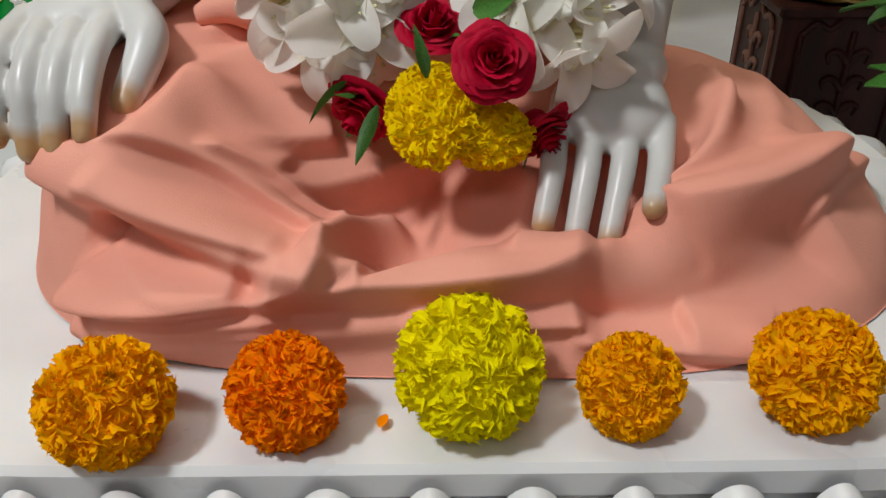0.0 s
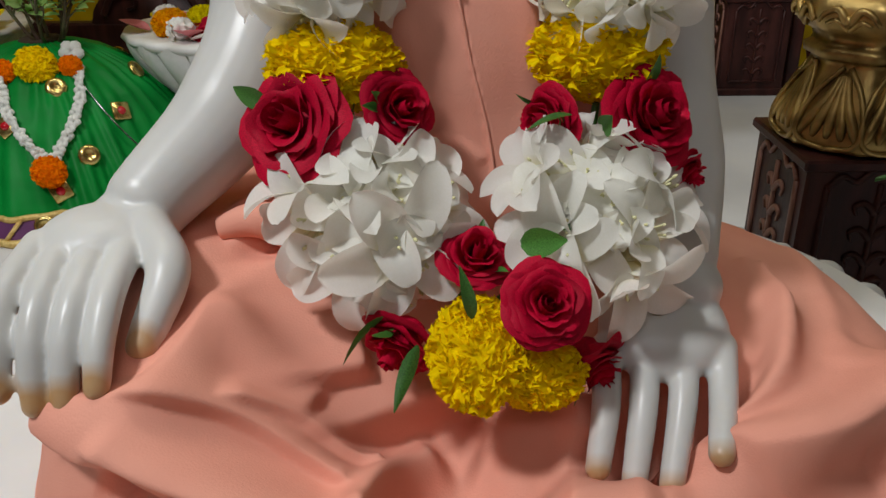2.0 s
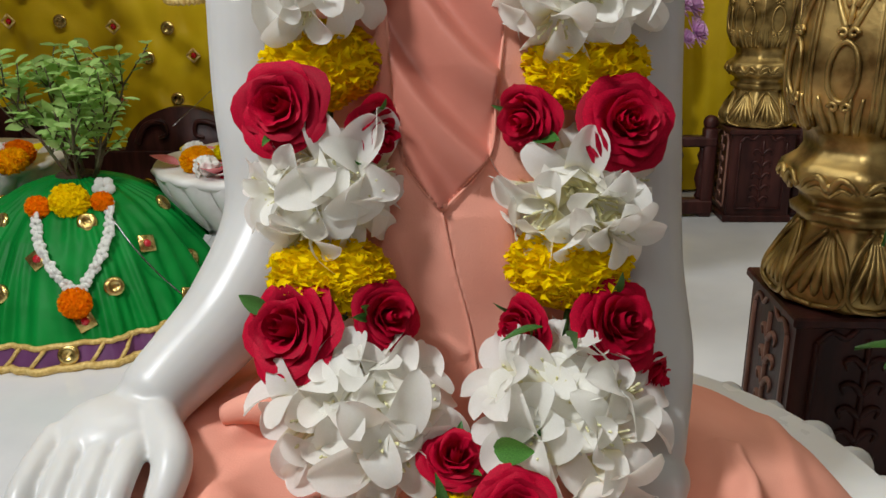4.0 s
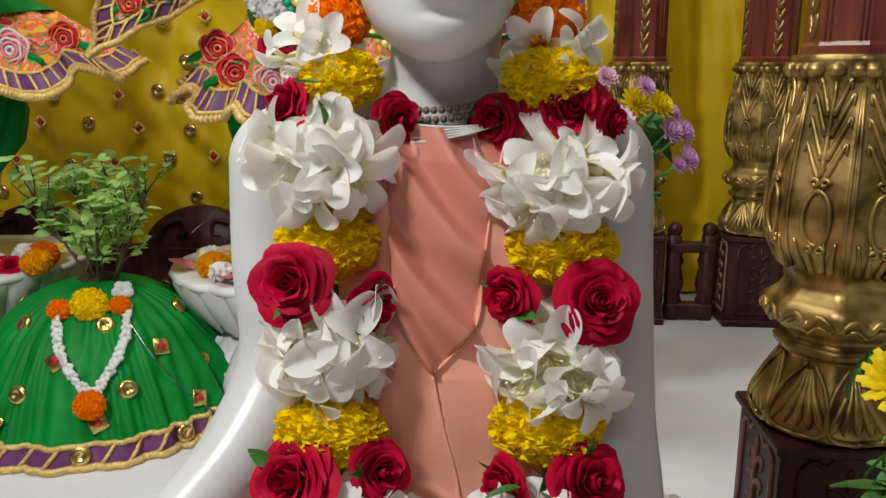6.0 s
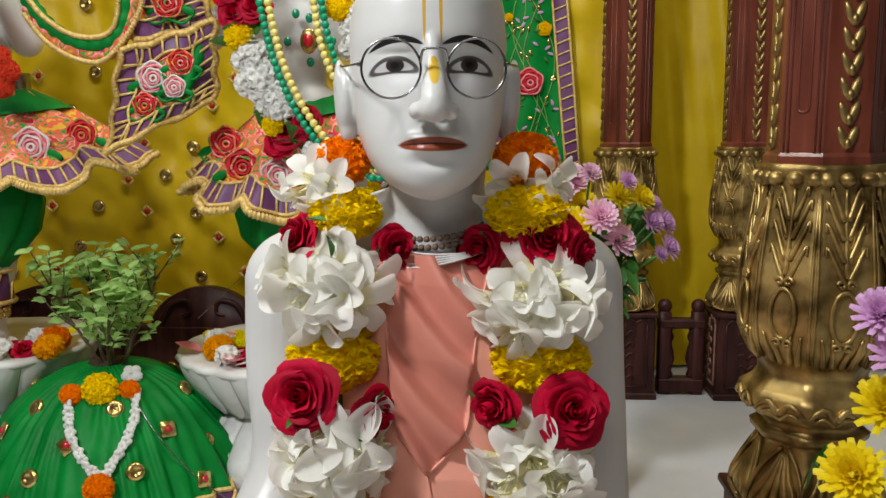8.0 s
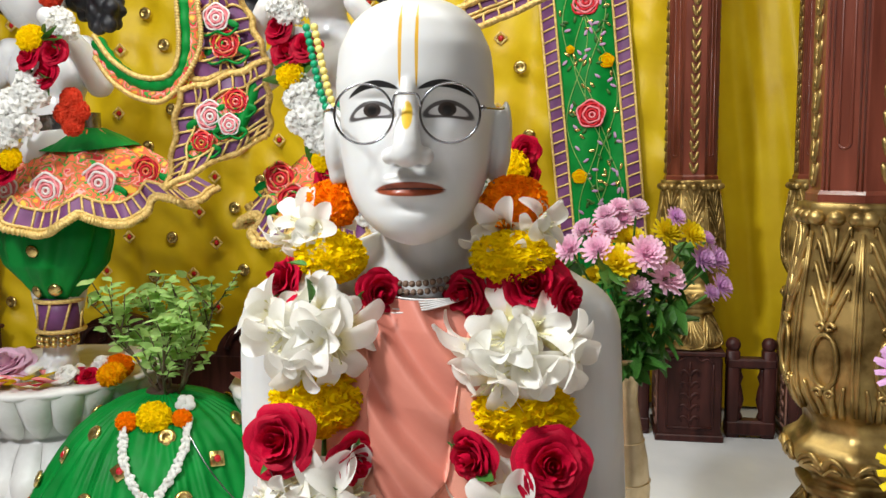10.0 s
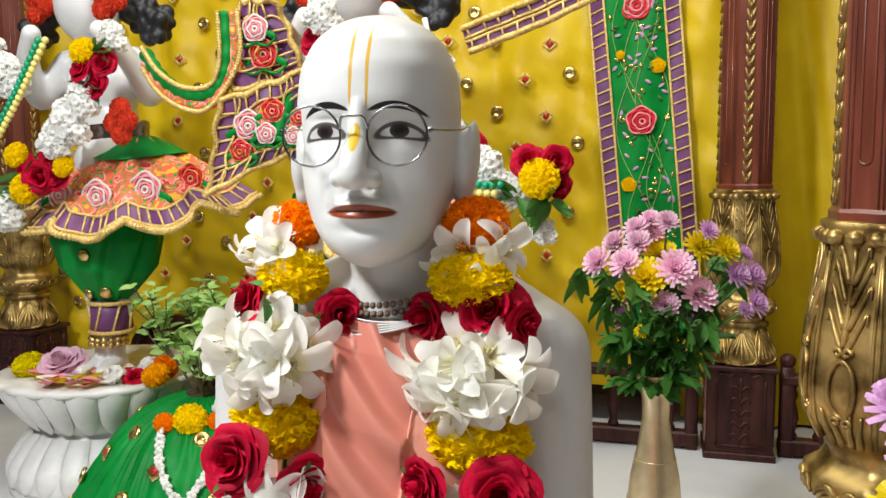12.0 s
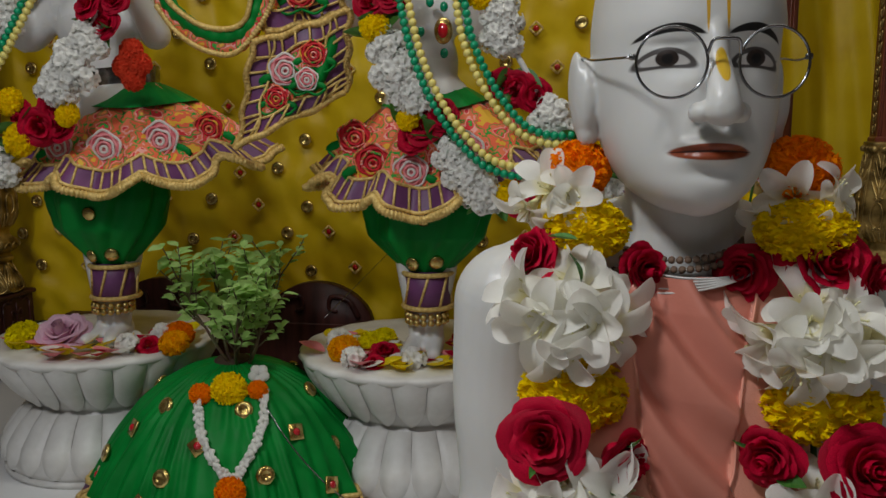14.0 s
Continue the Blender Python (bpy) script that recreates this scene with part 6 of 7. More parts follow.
def build_pot():
    g = thing("potted_tulsi", "tulsi pot dressed in a green satin skirt with gold sequins", "potted plant", (*POT, FLOOR_Z))
    A, Z = np.meshgrid(np.linspace(0, 2 * np.pi, 620, endpoint=False), np.concatenate([np.linspace(-0.105, 0.16, 70), np.linspace(0.164, 0.185, 12)]), indexing="ij")
    skirt = Soup().grid(pot_surface(A, Z), wrap_u=True).ob("skirt", M_GREEN, g, "green satin skirt")
    Soup().lathe([(0.030, 0.26), (0.040, 0.296), (0.036, 0.300), (0.01, 0.294)], 32).ob("pot_rim", surface("earth", (0.06, 0.035, 0.02), None, 60, 0.9, bump=0.5), g, "dark soil in the pot")
    a = np.linspace(0, 2 * np.pi, 240)
    Soup().grid(np.stack([pot_surface(a, np.full(240, -0.104), 0.003), pot_surface(a, np.full(240, -0.066), 0.003)], 1)).ob("hem_band", M_PURPLE, skirt, "purple hem band")
    lace = Soup()
    for z, r in ((-0.103, 0.0075), (-0.064, 0.0055)):
        lace.tube(pot_surface(a, np.full(240, z), 0.004), r, 6, caps=False)
    for k in np.arange(0, 6.28, 0.16):
        lace.tube(pot_surface(k + np.linspace(0, 0.09, 5), np.linspace(-0.10, -0.066, 5), 0.005), 0.004, 6)
    lace.ob("hem_lace", M_GOLDLACE, skirt, "gold lace hem")
    disc = Soup().lathe([(0.001, 0.004), (0.006, 0.0035), (0.008, 0.006), (0.015, 0.006), (0.019, 0.002), (0.019, -0.003)], 20).mesh("sequin")
    dia = Soup().box((0, 0, 0.002), (0.034, 0.034, 0.006), turn_to((0, 0, 1), math.pi / 4), 0.002).mesh("gem_mount")
    heart = Soup().ball((0, 0, 0.005), (0.0085, 0.0085, 0.005), 8, 6).mesh("gem")
    for j, (z, n) in enumerate(((0.125, 6), (0.075, 7), (0.020, 8), (-0.030, 9), (-0.080, 10))):
        for i in range(n):
            k = i * 2 * math.pi / n + j * 0.31
            p = pot_surface(np.array(k), np.array(z), 0.004)
            ax = (math.cos(k), math.sin(k), 0.35 + 0.8 * max(0, z) * 3)
            if j % 2 == 0:
                ob = link_mesh("sequin", disc, M_SEQUIN, skirt)
                ob.matrix_basis = placed(p, ax)
            else:
                ob = link_mesh("gem_mount", dia, M_SEQUIN, skirt)
                ob.matrix_basis = placed(p, ax)
                link_mesh("gem", heart, M_GEM, skirt, "red gem").matrix_basis = placed(p, ax)
    # the plant
    sp, rnd = Soup(), random.Random(11)
    leaves = [coloured(leaf_mesh(1, 0.55, 0.2, 0.2), M_TULSI, "leaf"), coloured(leaf_mesh(1, 0.48, -0.15, 0.15), M_TULSI, "leaf")]
    crown = []

    def twig(p, d, length, r, depth):
        pts = [np.array(p)]
        d = np.array(d, float)
        for k in range(6):
            d = d + np.array([rnd.uniform(-0.16, 0.16), rnd.uniform(-0.16, 0.16), 0.06])
            d /= np.linalg.norm(d)
            pts.append(pts[-1] + d * length / 6)
        sp.tube(pts, np.linspace(r, r * 0.55, 7), 6)
        if depth:
            for k in range(2, 7):
                for s in range(2 if k < 6 else 3):
                    a = rnd.random() * 6.28
                    nd = d * 0.75 + 0.85 * np.array([math.cos(a), math.sin(a), rnd.uniform(0.2, 0.9)])
                    twig(pts[k], nd / np.linalg.norm(nd), length * rnd.uniform(0.34, 0.52), r * 0.5, depth - 1)
        else:
            for k in range(2, 7):
                for s in (-1, 1):
                    if rnd.random() < 0.74:
                        a = rnd.random() * 6.28
                        crown.append((pts[k], d * 0.35 + np.array([math.cos(a), math.sin(a), rnd.uniform(-0.3, 0.5)]), rnd.uniform(0.020, 0.038) * (1.35 if rnd.random() < 0.1 else 1)))

    for k in range(7):
        a = k * 0.9 + 0.3
        lean = 0.62 if k else 0.05
        twig((0.02 + 0.02 * math.cos(a), 0.02 * math.sin(a), 0.28), (lean * math.cos(a) + (0.12 if k == 3 else 0), lean * math.sin(a), 0.9), rnd.uniform(0.17, 0.24), 0.0042, 1)
    sp.ob("stem", M_STEM, g, "thin branching brown stem")
    soup = Soup()
    for p, d, s in crown:
        q = np.array(Vector((0, 1, 0)).rotation_difference(Vector(d).normalized()).to_matrix())
        me = leaves[0]
        u, v = np.meshgrid(np.linspace(-1, 1, 3), np.linspace(0, 1, 5), indexing="ij")
        w = 0.28 * np.sin(np.clip(v, 0.03, 0.97) ** 0.85 * np.pi) ** 0.8
        pts = np.stack([u * w, v, 0.10 * np.abs(u) - 0.22 * v ** 2], -1).reshape(-1, 3) * s
        soup.grid((pts @ q.T + p).reshape(3, 5, 3))
    cr = soup.ob("leaves", M_TULSI, g, "small pale green tulsi leaves")
    cr["kind"] = "stuff"
    return g


build_pot()


def build_pot_garland():
    g = thing("small_garland", "small garland of white buds and orange marigolds on the green skirt", "garland", (*POT, FLOOR_Z))
    dirn = math.atan2(0.06 - POT[1], 0.0 - POT[0])

    def at(da, z, out=0.012):
        return pot_surface(np.array(dirn + da), np.array(z), out)

    rnd = random.Random(2)
    lob = Soup()
    for i in range(5):
        a = i * 1.2566
        lob.ball((0.5 * math.cos(a), 0.5 * math.sin(a), 0.1), (0.5, 0.5, 0.35), 8, 6)
    bud = coloured(lob.mesh("bud"), M_WHITEP, "bud")
    for s in (-1, 1):
        for k in range(13):
            t = k / 12
            p = at(s * (0.42 * (1 - t) + 0.03) - 0.08, 0.150 - 0.125 * t, 0.013)
            ob = link_mesh("bud", bud, None, g)
            ob.matrix_basis = placed(p, (rnd.uniform(-1, 1), -1, rnd.uniform(-0.5, 1)), rnd.random() * 6, 0.0125)
    for da, z, c, r in ((-0.50, 0.156, "orange", 0.024), (0.34, 0.156, "orange", 0.022), (-0.08, 0.162, "yellow", 0.038), (-0.08, 0.008, "orange", 0.030)):
        add_puff(g, at(da, z, 0.018), r, r * 0.85, c, 1, (0.4, -0.8, 0.4))
    ob = link_mesh("bud", bud, None, g)
    ob.matrix_basis = placed(at(0.50, 0.172, 0.018), (0.3, -0.7, 0.6), 0, 0.024)
    # the loose tinsel thread that falls over the skirt
    th = tagged(Soup().tube(polyline([at(0.28, 0.15, 0.02), at(0.42, 0.06, 0.012), at(0.62, -0.03, 0.010), at(0.80, -0.103, 0.012)], 30) + np.array([*POT, FLOOR_Z]), 0.0016, 6).ob("tinsel_thread", M_STEEL), "thin silver tinsel thread lying over the green skirt", "thread")
    th2 = Soup().tube(polyline([(-0.60, 1.72, 0.28), (-0.48, 2.0, 0.42), (-0.36, 2.35, 0.55)], 20), 0.0008, 5).ob("fine_thread", M_STEEL)
    tagged(th2, "fine silver thread stretched from the tulsi to the cloth", "thread")


build_pot_garland()


# ---- vases of chrysanthemums ----
def chrys_mesh(seed, petals=64):
    rnd = random.Random(seed)
    sp = Soup()
    for i in range(petals):
        t = i / petals
        a = i * 2.39996
        tilt = 1.25 - 1.25 * t
        L = 0.62 + 0.38 * t
        d = np.array([math.cos(a) * math.cos(tilt), math.sin(a) * math.cos(tilt), math.sin(tilt)])
        s = np.array([-math.sin(a), math.cos(a), 0])
        n = np.cross(d, s)
        u, v = np.meshgrid(np.linspace(-1, 1, 3), np.linspace(0, 1, 4), indexing="ij")
        w = 0.125 * np.sin(np.clip(0.10 + v * 0.72, 0, 1) * np.pi) ** 0.6
        pts = d * (v * L)[..., None] + s * (u * w)[..., None] - n * (0.04 * u * u - 0.10 * v ** 2)[..., None] * 1.0
        sp.grid(pts, mi=0)
    sp.ball((0, 0, 0.10), (0.2, 0.2, 0.16), 10, 6, mi=1)
    return sp.mesh("chrysanthemum")


CHRYS = {k: [coloured(m, mat, "chrysanthemum") for m in (chrys_mesh(1), chrys_mesh(2))] for k, mat in (("pink", M_PINKP), ("lilac", M_LILAC), ("yellow", M_YCHRYS))}
for k, c in (("pink", M_PINKP), ("lilac", M_LILAC), ("yellow", M_YCHRYS)):
    for me in CHRYS[k]:
        me.materials.append(c)


def lobed_leaf():
    sp = Soup()
    for a, L in ((0, 1.0), (0.75, 0.72), (-0.75, 0.72), (1.4, 0.5), (-1.4, 0.5)):
        u, v = np.meshgrid(np.linspace(-1, 1, 3), np.linspace(0, 1, 5), indexing="ij")
        w = 0.20 * np.sin(np.clip(v, 0.04, 0.97) ** 0.8 * np.pi) ** 0.8
        x, y = u * w, v * L
        z = -0.25 * v ** 2 + 0.06 * np.abs(u) + 0.01 * a
        base = 0.25 if abs(a) > 1 else 0.1
        sp.grid(np.stack([x * math.cos(a) + y * math.sin(a), base + y * math.cos(a) - x * math.sin(a), z], -1))
    return sp.mesh("leaf")


LOBED = coloured(lobed_leaf(), M_LEAF, "leaf")


def build_vase(at, rim_z, spread, blooms, name_words, seed, height, leaf_n=60):
    """A slim brass vase on the floor, with a bunch of stems."""
    g = thing("flower_vase", name_words, "vase", (*at, FLOOR_Z))
    h = height
    k = h / 0.41
    v = [(0.050, 0.0), (0.054, 0.006), (0.050, 0.02), (0.044, 0.05), (0.050, 0.10), (0.053, 0.15), (0.047, 0.21), (0.034, 0.27), (0.026, 0.32), (0.027, 0.36), (0.035, 0.395), (0.044, 0.408), (0.043, 0.410), (0.032, 0.392), (0.02, 0.35)]
    Soup().lathe([(r, z * k) for r, z in v], 40).ob("vase", M_BRASS, g, "engraved brass vase")
    t = np.linspace(0, 2 * np.pi, 33)
    for r, z in ((0.0515, 0.135), (0.053, 0.165), (0.040, 0.245)):
        Soup().tube(np.stack([r * np.cos(t), r * np.sin(t), np.full(33, z * k)], -1), 0.0012, 5, caps=False).ob("engraved_ring", M_BRASS, g)
    rnd = random.Random(seed)
    top = np.array([0, 0, h - 0.005])
    for i, (x, y, z, c, r) in enumerate(blooms):
        p = np.array([x - at[0], y - at[1], z - FLOOR_Z])
        q = top + np.array([rnd.uniform(-0.02, 0.02), rnd.uniform(-0.02, 0.02), -0.03])
        line = polyline([q, (q + p) / 2 * np.array([0.85, 0.85, 1.03]), p], 14)
        st = Soup().tube(line, 0.0024, 6).ob("stem", M_LEAF, g)
        ob = link_mesh("chrysanthemum", CHRYS[c][i % 2], None, st, c + " chrysanthemum")
        ax = np.array([p[0] * 2.2, p[1] * 2.0 - 0.12, 0.22])
        ob.matrix_basis = placed(p, ax, rnd.random() * 6, r)
    for i in range(leaf_n):
        a, rr = rnd.random() * 6.28, rnd.uniform(0.02, 1.0) ** 0.7 * spread
        z = rnd.uniform(-0.05, 0.20)
        p = top + np.array([rr * math.cos(a) * (0.35 + max(z, 0) * 3.2), rr * math.sin(a) * (0.35 + max(z, 0) * 3.2), z + 0.03])
        ob = link_mesh("leaf", LOBED, None, g)
        ob.matrix_basis = Matrix.Translation(p) @ Vector((0, 1, 0)).rotation_difference(Vector((math.cos(a), math.sin(a) - 0.3, rnd.uniform(-1.1, 0.5)))).to_matrix().to_4x4() @ Matrix.Diagonal((*(rnd.uniform(0.045, 0.08),) * 3, 1))
    return g


def vase_blooms():
    rnd = random.Random(7)
    out = []
    for x, z, c, r in ((0.125, 0.525, "pink", 0.030), (0.175, 0.525, "pink", 0.030), (0.150, 0.555, "pink", 0.026), (0.195, 0.560, "pink", 0.026), (0.225, 0.575, "pink", 0.024), (0.19, 0.585, "pink", 0.024), (0.245, 0.600, "pink", 0.022), (0.215, 0.600, "pink", 0.022),
                       (0.260, 0.520, "pink", 0.036), (0.300, 0.470, "pink", 0.036), (0.245, 0.455, "pink", 0.026), (0.210, 0.500, "yellow", 0.040), (0.235, 0.535, "yellow", 0.034), (0.170, 0.465, "yellow", 0.024), (0.300, 0.555, "yellow", 0.030), (0.345, 0.550, "yellow", 0.030),
                       (0.365, 0.505, "lilac", 0.030), (0.395, 0.500, "lilac", 0.030), (0.400, 0.455, "lilac", 0.026), (0.380, 0.445, "lilac", 0.018), (0.385, 0.535, "lilac", 0.020), (0.315, 0.585, "lilac", 0.020), (0.14, 0.43, "pink", 0.014), (0.205, 0.40, "yellow", 0.014)):
        out.append((x, 1.60 + rnd.uniform(-0.05, 0.05) - 0.04 * (z < 0.53), z + 0.01, c, r * 1.12))
    return out


build_vase((0.232, 1.63), 0.30, 0.16, vase_blooms(), "brass vase with pink, lilac and yellow chrysanthemums on the floor", 3, 0.425, 95)
build_vase((0.50, 0.80), 0.2, 0.12, [(0.405, 0.735, 0.365, "yellow", 0.036), (0.442, 0.755, 0.425, "yellow", 0.036), (0.432, 0.76, 0.515, "lilac", 0.030), (0.445, 0.75, 0.478, "lilac", 0.028), (0.50, 0.77, 0.45, "yellow", 0.036), (0.52, 0.80, 0.52, "pink", 0.034), (0.48, 0.80, 0.40, "pink", 0.034)],
           "brass vase with yellow and lilac chrysanthemums beside the marble seat", 8, 0.26, 16)


# ---- the two dressed altar statues ----
def build_doll(name, x, lean, words):
    """A plain standing white figure on its lotus stand."""
    sp = Soup()
    y = 1.88
    sp.ball((x + lean, y - 0.03, 1.135), (0.085, 0.085, 0.105), 24, 16)
    limb(sp, [(x + lean, y, 1.06), (x + lean * 0.8, y, 1.0)], (0.042, 0.05), 8)
    sp.ball((x + lean * 0.6, y, 0.93), (0.105, 0.07, 0.10), 24, 16)
    sp.ball((x + lean * 0.3, y, 0.83), (0.085, 0.065, 0.10), 24, 16)
    sp.ball((x, y, 0.72), (0.11, 0.08, 0.10), 24, 16)
    for s in (-1, 1):
        limb(sp, [(x + lean * 0.6 + s * 0.10, y, 0.985), (x + lean + s * 0.165, y - 0.02, 0.90), (x + lean + s * 0.15, y - 0.08, 0.98), (x + lean + s * 0.10, y - 0.12, 1.05)], (0.042, 0.034, 0.028, 0.024), 24)
        limb(sp, [(x + s * 0.05, y, 0.68), (x + s * 0.035, y - 0.03, 0.45), (x + s * 0.012, y - 0.05, STAND_Z + 0.05)], (0.065, 0.048, 0.028), 16)
        limb(sp, [(x + s * 0.018, y - 0.04, STAND_Z + 0.028), (x + s * 0.03, y - 0.125, STAND_Z + 0.016)], (0.026, 0.017), 8)
    ob = link_mesh(name, remeshed(sp, name, 0.007, 6), M_MARBLE)
    tagged(ob, words, "statue")
    hr = Soup()
    rnd = random.Random(int(abs(x) * 100))
    for side, n, far in ((-1, 34, 0.155), (1, 44, 0.165)):
        for i in range(n):
            a, k = rnd.random() * 6.28, math.sqrt(rnd.random())
            cx, cz = x + lean + side * far + 0.062 * k * math.cos(a), 1.085 + 0.048 * k * math.sin(a) - 0.25 * (0.062 * k * math.cos(a)) * side
            hr.ball((cx, y - 0.03 + 0.04 * rnd.random(), cz), (rnd.uniform(0.014, 0.024),) * 3, 8, 6)
        hr.ball((x + lean + side * (far - 0.06), y + 0.02, 1.13), (0.06, 0.05, 0.05), 12, 8)
    hr.ball((x + lean, y + 0.03, 1.17), (0.10, 0.07, 0.075), 16, 10)
    for side in (-1, 1):
        hf = thing("hair_flower", "coral red tassel flower in an altar statue's hair", "flower", (x + lean + side * 0.10, y - 0.075, 1.125), "hair flowers")
        for k in range(3):
            ob = link_mesh("tassel", coloured(PUFFS[k % 2], M_TASSEL, "tassel"), None, hf)
            ob.matrix_basis = placed((0.022 * math.cos(k * 2.1), -0.01, 0.022 * math.sin(k * 2.1)), (0.2 * side, -1, 0.2), k, 0.030)
    tagged(link_mesh("wig", remeshed(hr, "wig", 0.005, 2), M_HAIR), "curly black wig on an altar statue", "wig")


build_doll("altar_statue", -1.165, -0.03, "white marble figure dressed in bright embroidered clothes on a lotus stand")
build_doll("altar_statue", -0.395, -0.055, "white marble figure dressed in bright embroidered clothes on a lotus stand")


def ribbon(parent, name, pts, ups, rows=7, wave=0.0, seed=0, lace=0.0055, rungs=0.034, label=""):
    """An embroidered band along pts, its width along ups: a coral middle, purple edges with gold rungs, gold lace at both rims."""
    n = 80
    line, up = polyline(pts, n), polyline(ups, n)
    s = np.linspace(0, 1, n)

    def at(i, v, off=0.0):
        w = wave * np.sin(s[i] * 23 + seed + 2 * v)
        return line[i] + up[i] * v[..., None] + np.stack([0 * w, w - off, 0.4 * w], -1)

    I = np.arange(n)
    cloth = Soup().grid(np.stack([at(I, np.full(n, v)) for v in np.linspace(0.0, 1, rows)], 1)).ob(name, M_CORAL, parent, label or "coral embroidered cloth")
    d = np.concatenate([[0], np.cumsum(np.linalg.norm(np.diff(line, axis=0), axis=1))])
    wide = np.linalg.norm(up, axis=1).mean()
    edge = min(0.42, 0.045 / wide)
    for v0, v1 in ((0.0, edge), (1 - edge, 1.0)):
        Soup().grid(np.stack([at(I, np.full(n, v), 0.004) for v in (v0, (v0 + v1) / 2, v1)], 1)).ob("border", M_PURPLE, cloth, "purple border")
        sp = Soup()
        outer, inner = (v0, v1) if v0 == 0 else (v1, v0)
        edge_line = polyline(at(I, np.full(n, outer), 0.006), 400)
        sp.tube(edge_line, lace * (1.25 + 0.28 * np.sin(np.arange(400) * 1.9)), 6)
        sp.tube(at(I, np.full(n, inner), 0.006), lace * 0.6, 6)
        for q in np.arange(0.01, d[-1], rungs):
            i = int(np.searchsorted(d, q))
            j = min(n - 1, i + 1)
            sp.tube(np.array([at(np.array([i]), np.array([outer]), 0.007)[0], at(np.array([j]), np.array([inner]), 0.007)[0]]), 0.0027, 5)
        sp.ob("lace", M_GOLDLACE, cloth, "gold lace")
    return cloth


def rosettes(parent, places):
    for x, y, z, r, k in places:
        sp = Soup()
        rosette(sp, (x, y, z), r)
        sp.ob("embroidered_rose", [(M_PINK, M_WHITEP), (M_REDTHREAD, M_CORAL), (M_PINK, M_REDTHREAD)][k % 3:][0], parent, "embroidered rose")
        lf = Soup()
        for s in (-1, 1):
            lf.ball((x + s * r * 1.25, y, z - r * 0.5), (r * 0.55, 0.003, r * 0.25), 8, 5, turn=turn_to((0.5 * s, 0, 1)))
            lf.tube(polyline([(x, y, z - r), (x + s * r * 0.9, y - 0.002, z - r * 1.3), (x + s * r * 1.6, y, z - r * 0.8)], 8), 0.003, 5)
        lf.ob("embroidered_leaf", M_GREEN, parent)


def build_skirt(cx, cy, half, deep, hem, lean, scal, roses, words):
    """A flared skirt with a scalloped, bordered hem."""
    g = thing("embroidered_skirt", words, "skirt", (0, 0, 0))
    n, m = 150, 30
    a = np.linspace(math.pi * 0.96, math.pi * 2.04, n)
    v = np.linspace(0, 1, m)
    A, V = np.meshgrid(a, v, indexing="ij")
    lobes = np.abs(np.sin((A - a[0]) / (a[-1] - a[0]) * math.pi * scal))

    def at(A, V, lobes, off=0.0):
        z0 = 0.80
        zh = hem + lean * np.cos(A) ** 2 * np.where(np.cos(A) > 0, 1.0, 0.6) - 0.040 * lobes
        Z = z0 + (zh - z0) * V
        k = 0.09 + (1 - 0.09) * V ** 0.8
        fl = 1 + 0.07 * np.sin(A * 13) * V + 0.03 * np.sin(A * 29 + 3 * V) * V
        return np.stack([cx + (half + off) * k * np.cos(A) * fl, cy + (deep + off) * k * np.sin(A) * fl, Z], -1)

    P = at(A, V, lobes)
    cloth = Soup().grid(P).ob("cloth", M_CORAL, g, "coral embroidered cloth")
    lb = lobes[:, 0]
    Soup().grid(np.stack([at(a, np.full(n, q), lb, 0.004) for q in (0.80, 0.90, 1.0)], 1)).ob("border", M_PURPLE, cloth, "purple border")
    sp = Soup()
    sp.tube(polyline(at(a, np.full(n, 1.0), lb, 0.006), 600), 0.0085 + 0.0020 * np.sin(np.arange(600) * 1.9), 6)
    sp.tube(at(a, np.full(n, 0.955), lb, 0.007), 0.0045, 6)
    sp.tube(at(a, np.full(n, 0.79), lb, 0.006), 0.004, 6)
    for i in range(2, n - 2, 4):
        sp.tube(np.array([at(a[i:i + 1], np.array([0.79]), lb[i:i + 1], 0.006)[0], at(a[i + 1:i + 2], np.array([0.95]), lb[i + 1:i + 2], 0.007)[0]]), 0.0030, 5)
    sp.ob("lace", M_GOLDLACE, cloth, "gold lace")
    Soup().grid(np.stack([at(a, np.full(n, q), lb * 0, 0.006) for q in (0.02, 0.16, 0.3)], 1)).ob("waistband", M_GREEN, cloth, "green satin waistband")
    for ang, q, r, k in roses:
        i = int(np.argmin(np.abs(a - ang)))
        p = at(a[i:i + 1], np.array([q]), lb[i:i + 1], 0.012)[0]
        rosettes(cloth, [(p[0], p[1] - 0.006, p[2], r, k)])
    return g


P2 = math.pi
build_skirt(-1.08, 1.88, 0.30, 0.225, 0.585, 0.06, 5, ((P2 * 1.30, 0.62, 0.034, 0), (P2 * 1.48, 0.60, 0.040, 0), (P2 * 1.68, 0.58, 0.042, 0), (P2 * 1.85, 0.60, 0.036, 1), (P2 * 1.15, 0.6, 0.035, 2)),
            "coral embroidered skirt with a scalloped purple and gold hem")
build_skirt(-0.38, 1.88, 0.27, 0.225, 0.545, 0.09, 5, ((P2 * 1.18, 0.60, 0.038, 1), (P2 * 1.32, 0.66, 0.040, 1), (P2 * 1.47, 0.68, 0.036, 0), (P2 * 1.65, 0.6, 0.04, 0)),
            "coral embroidered skirt with a gold-edged purple hem")


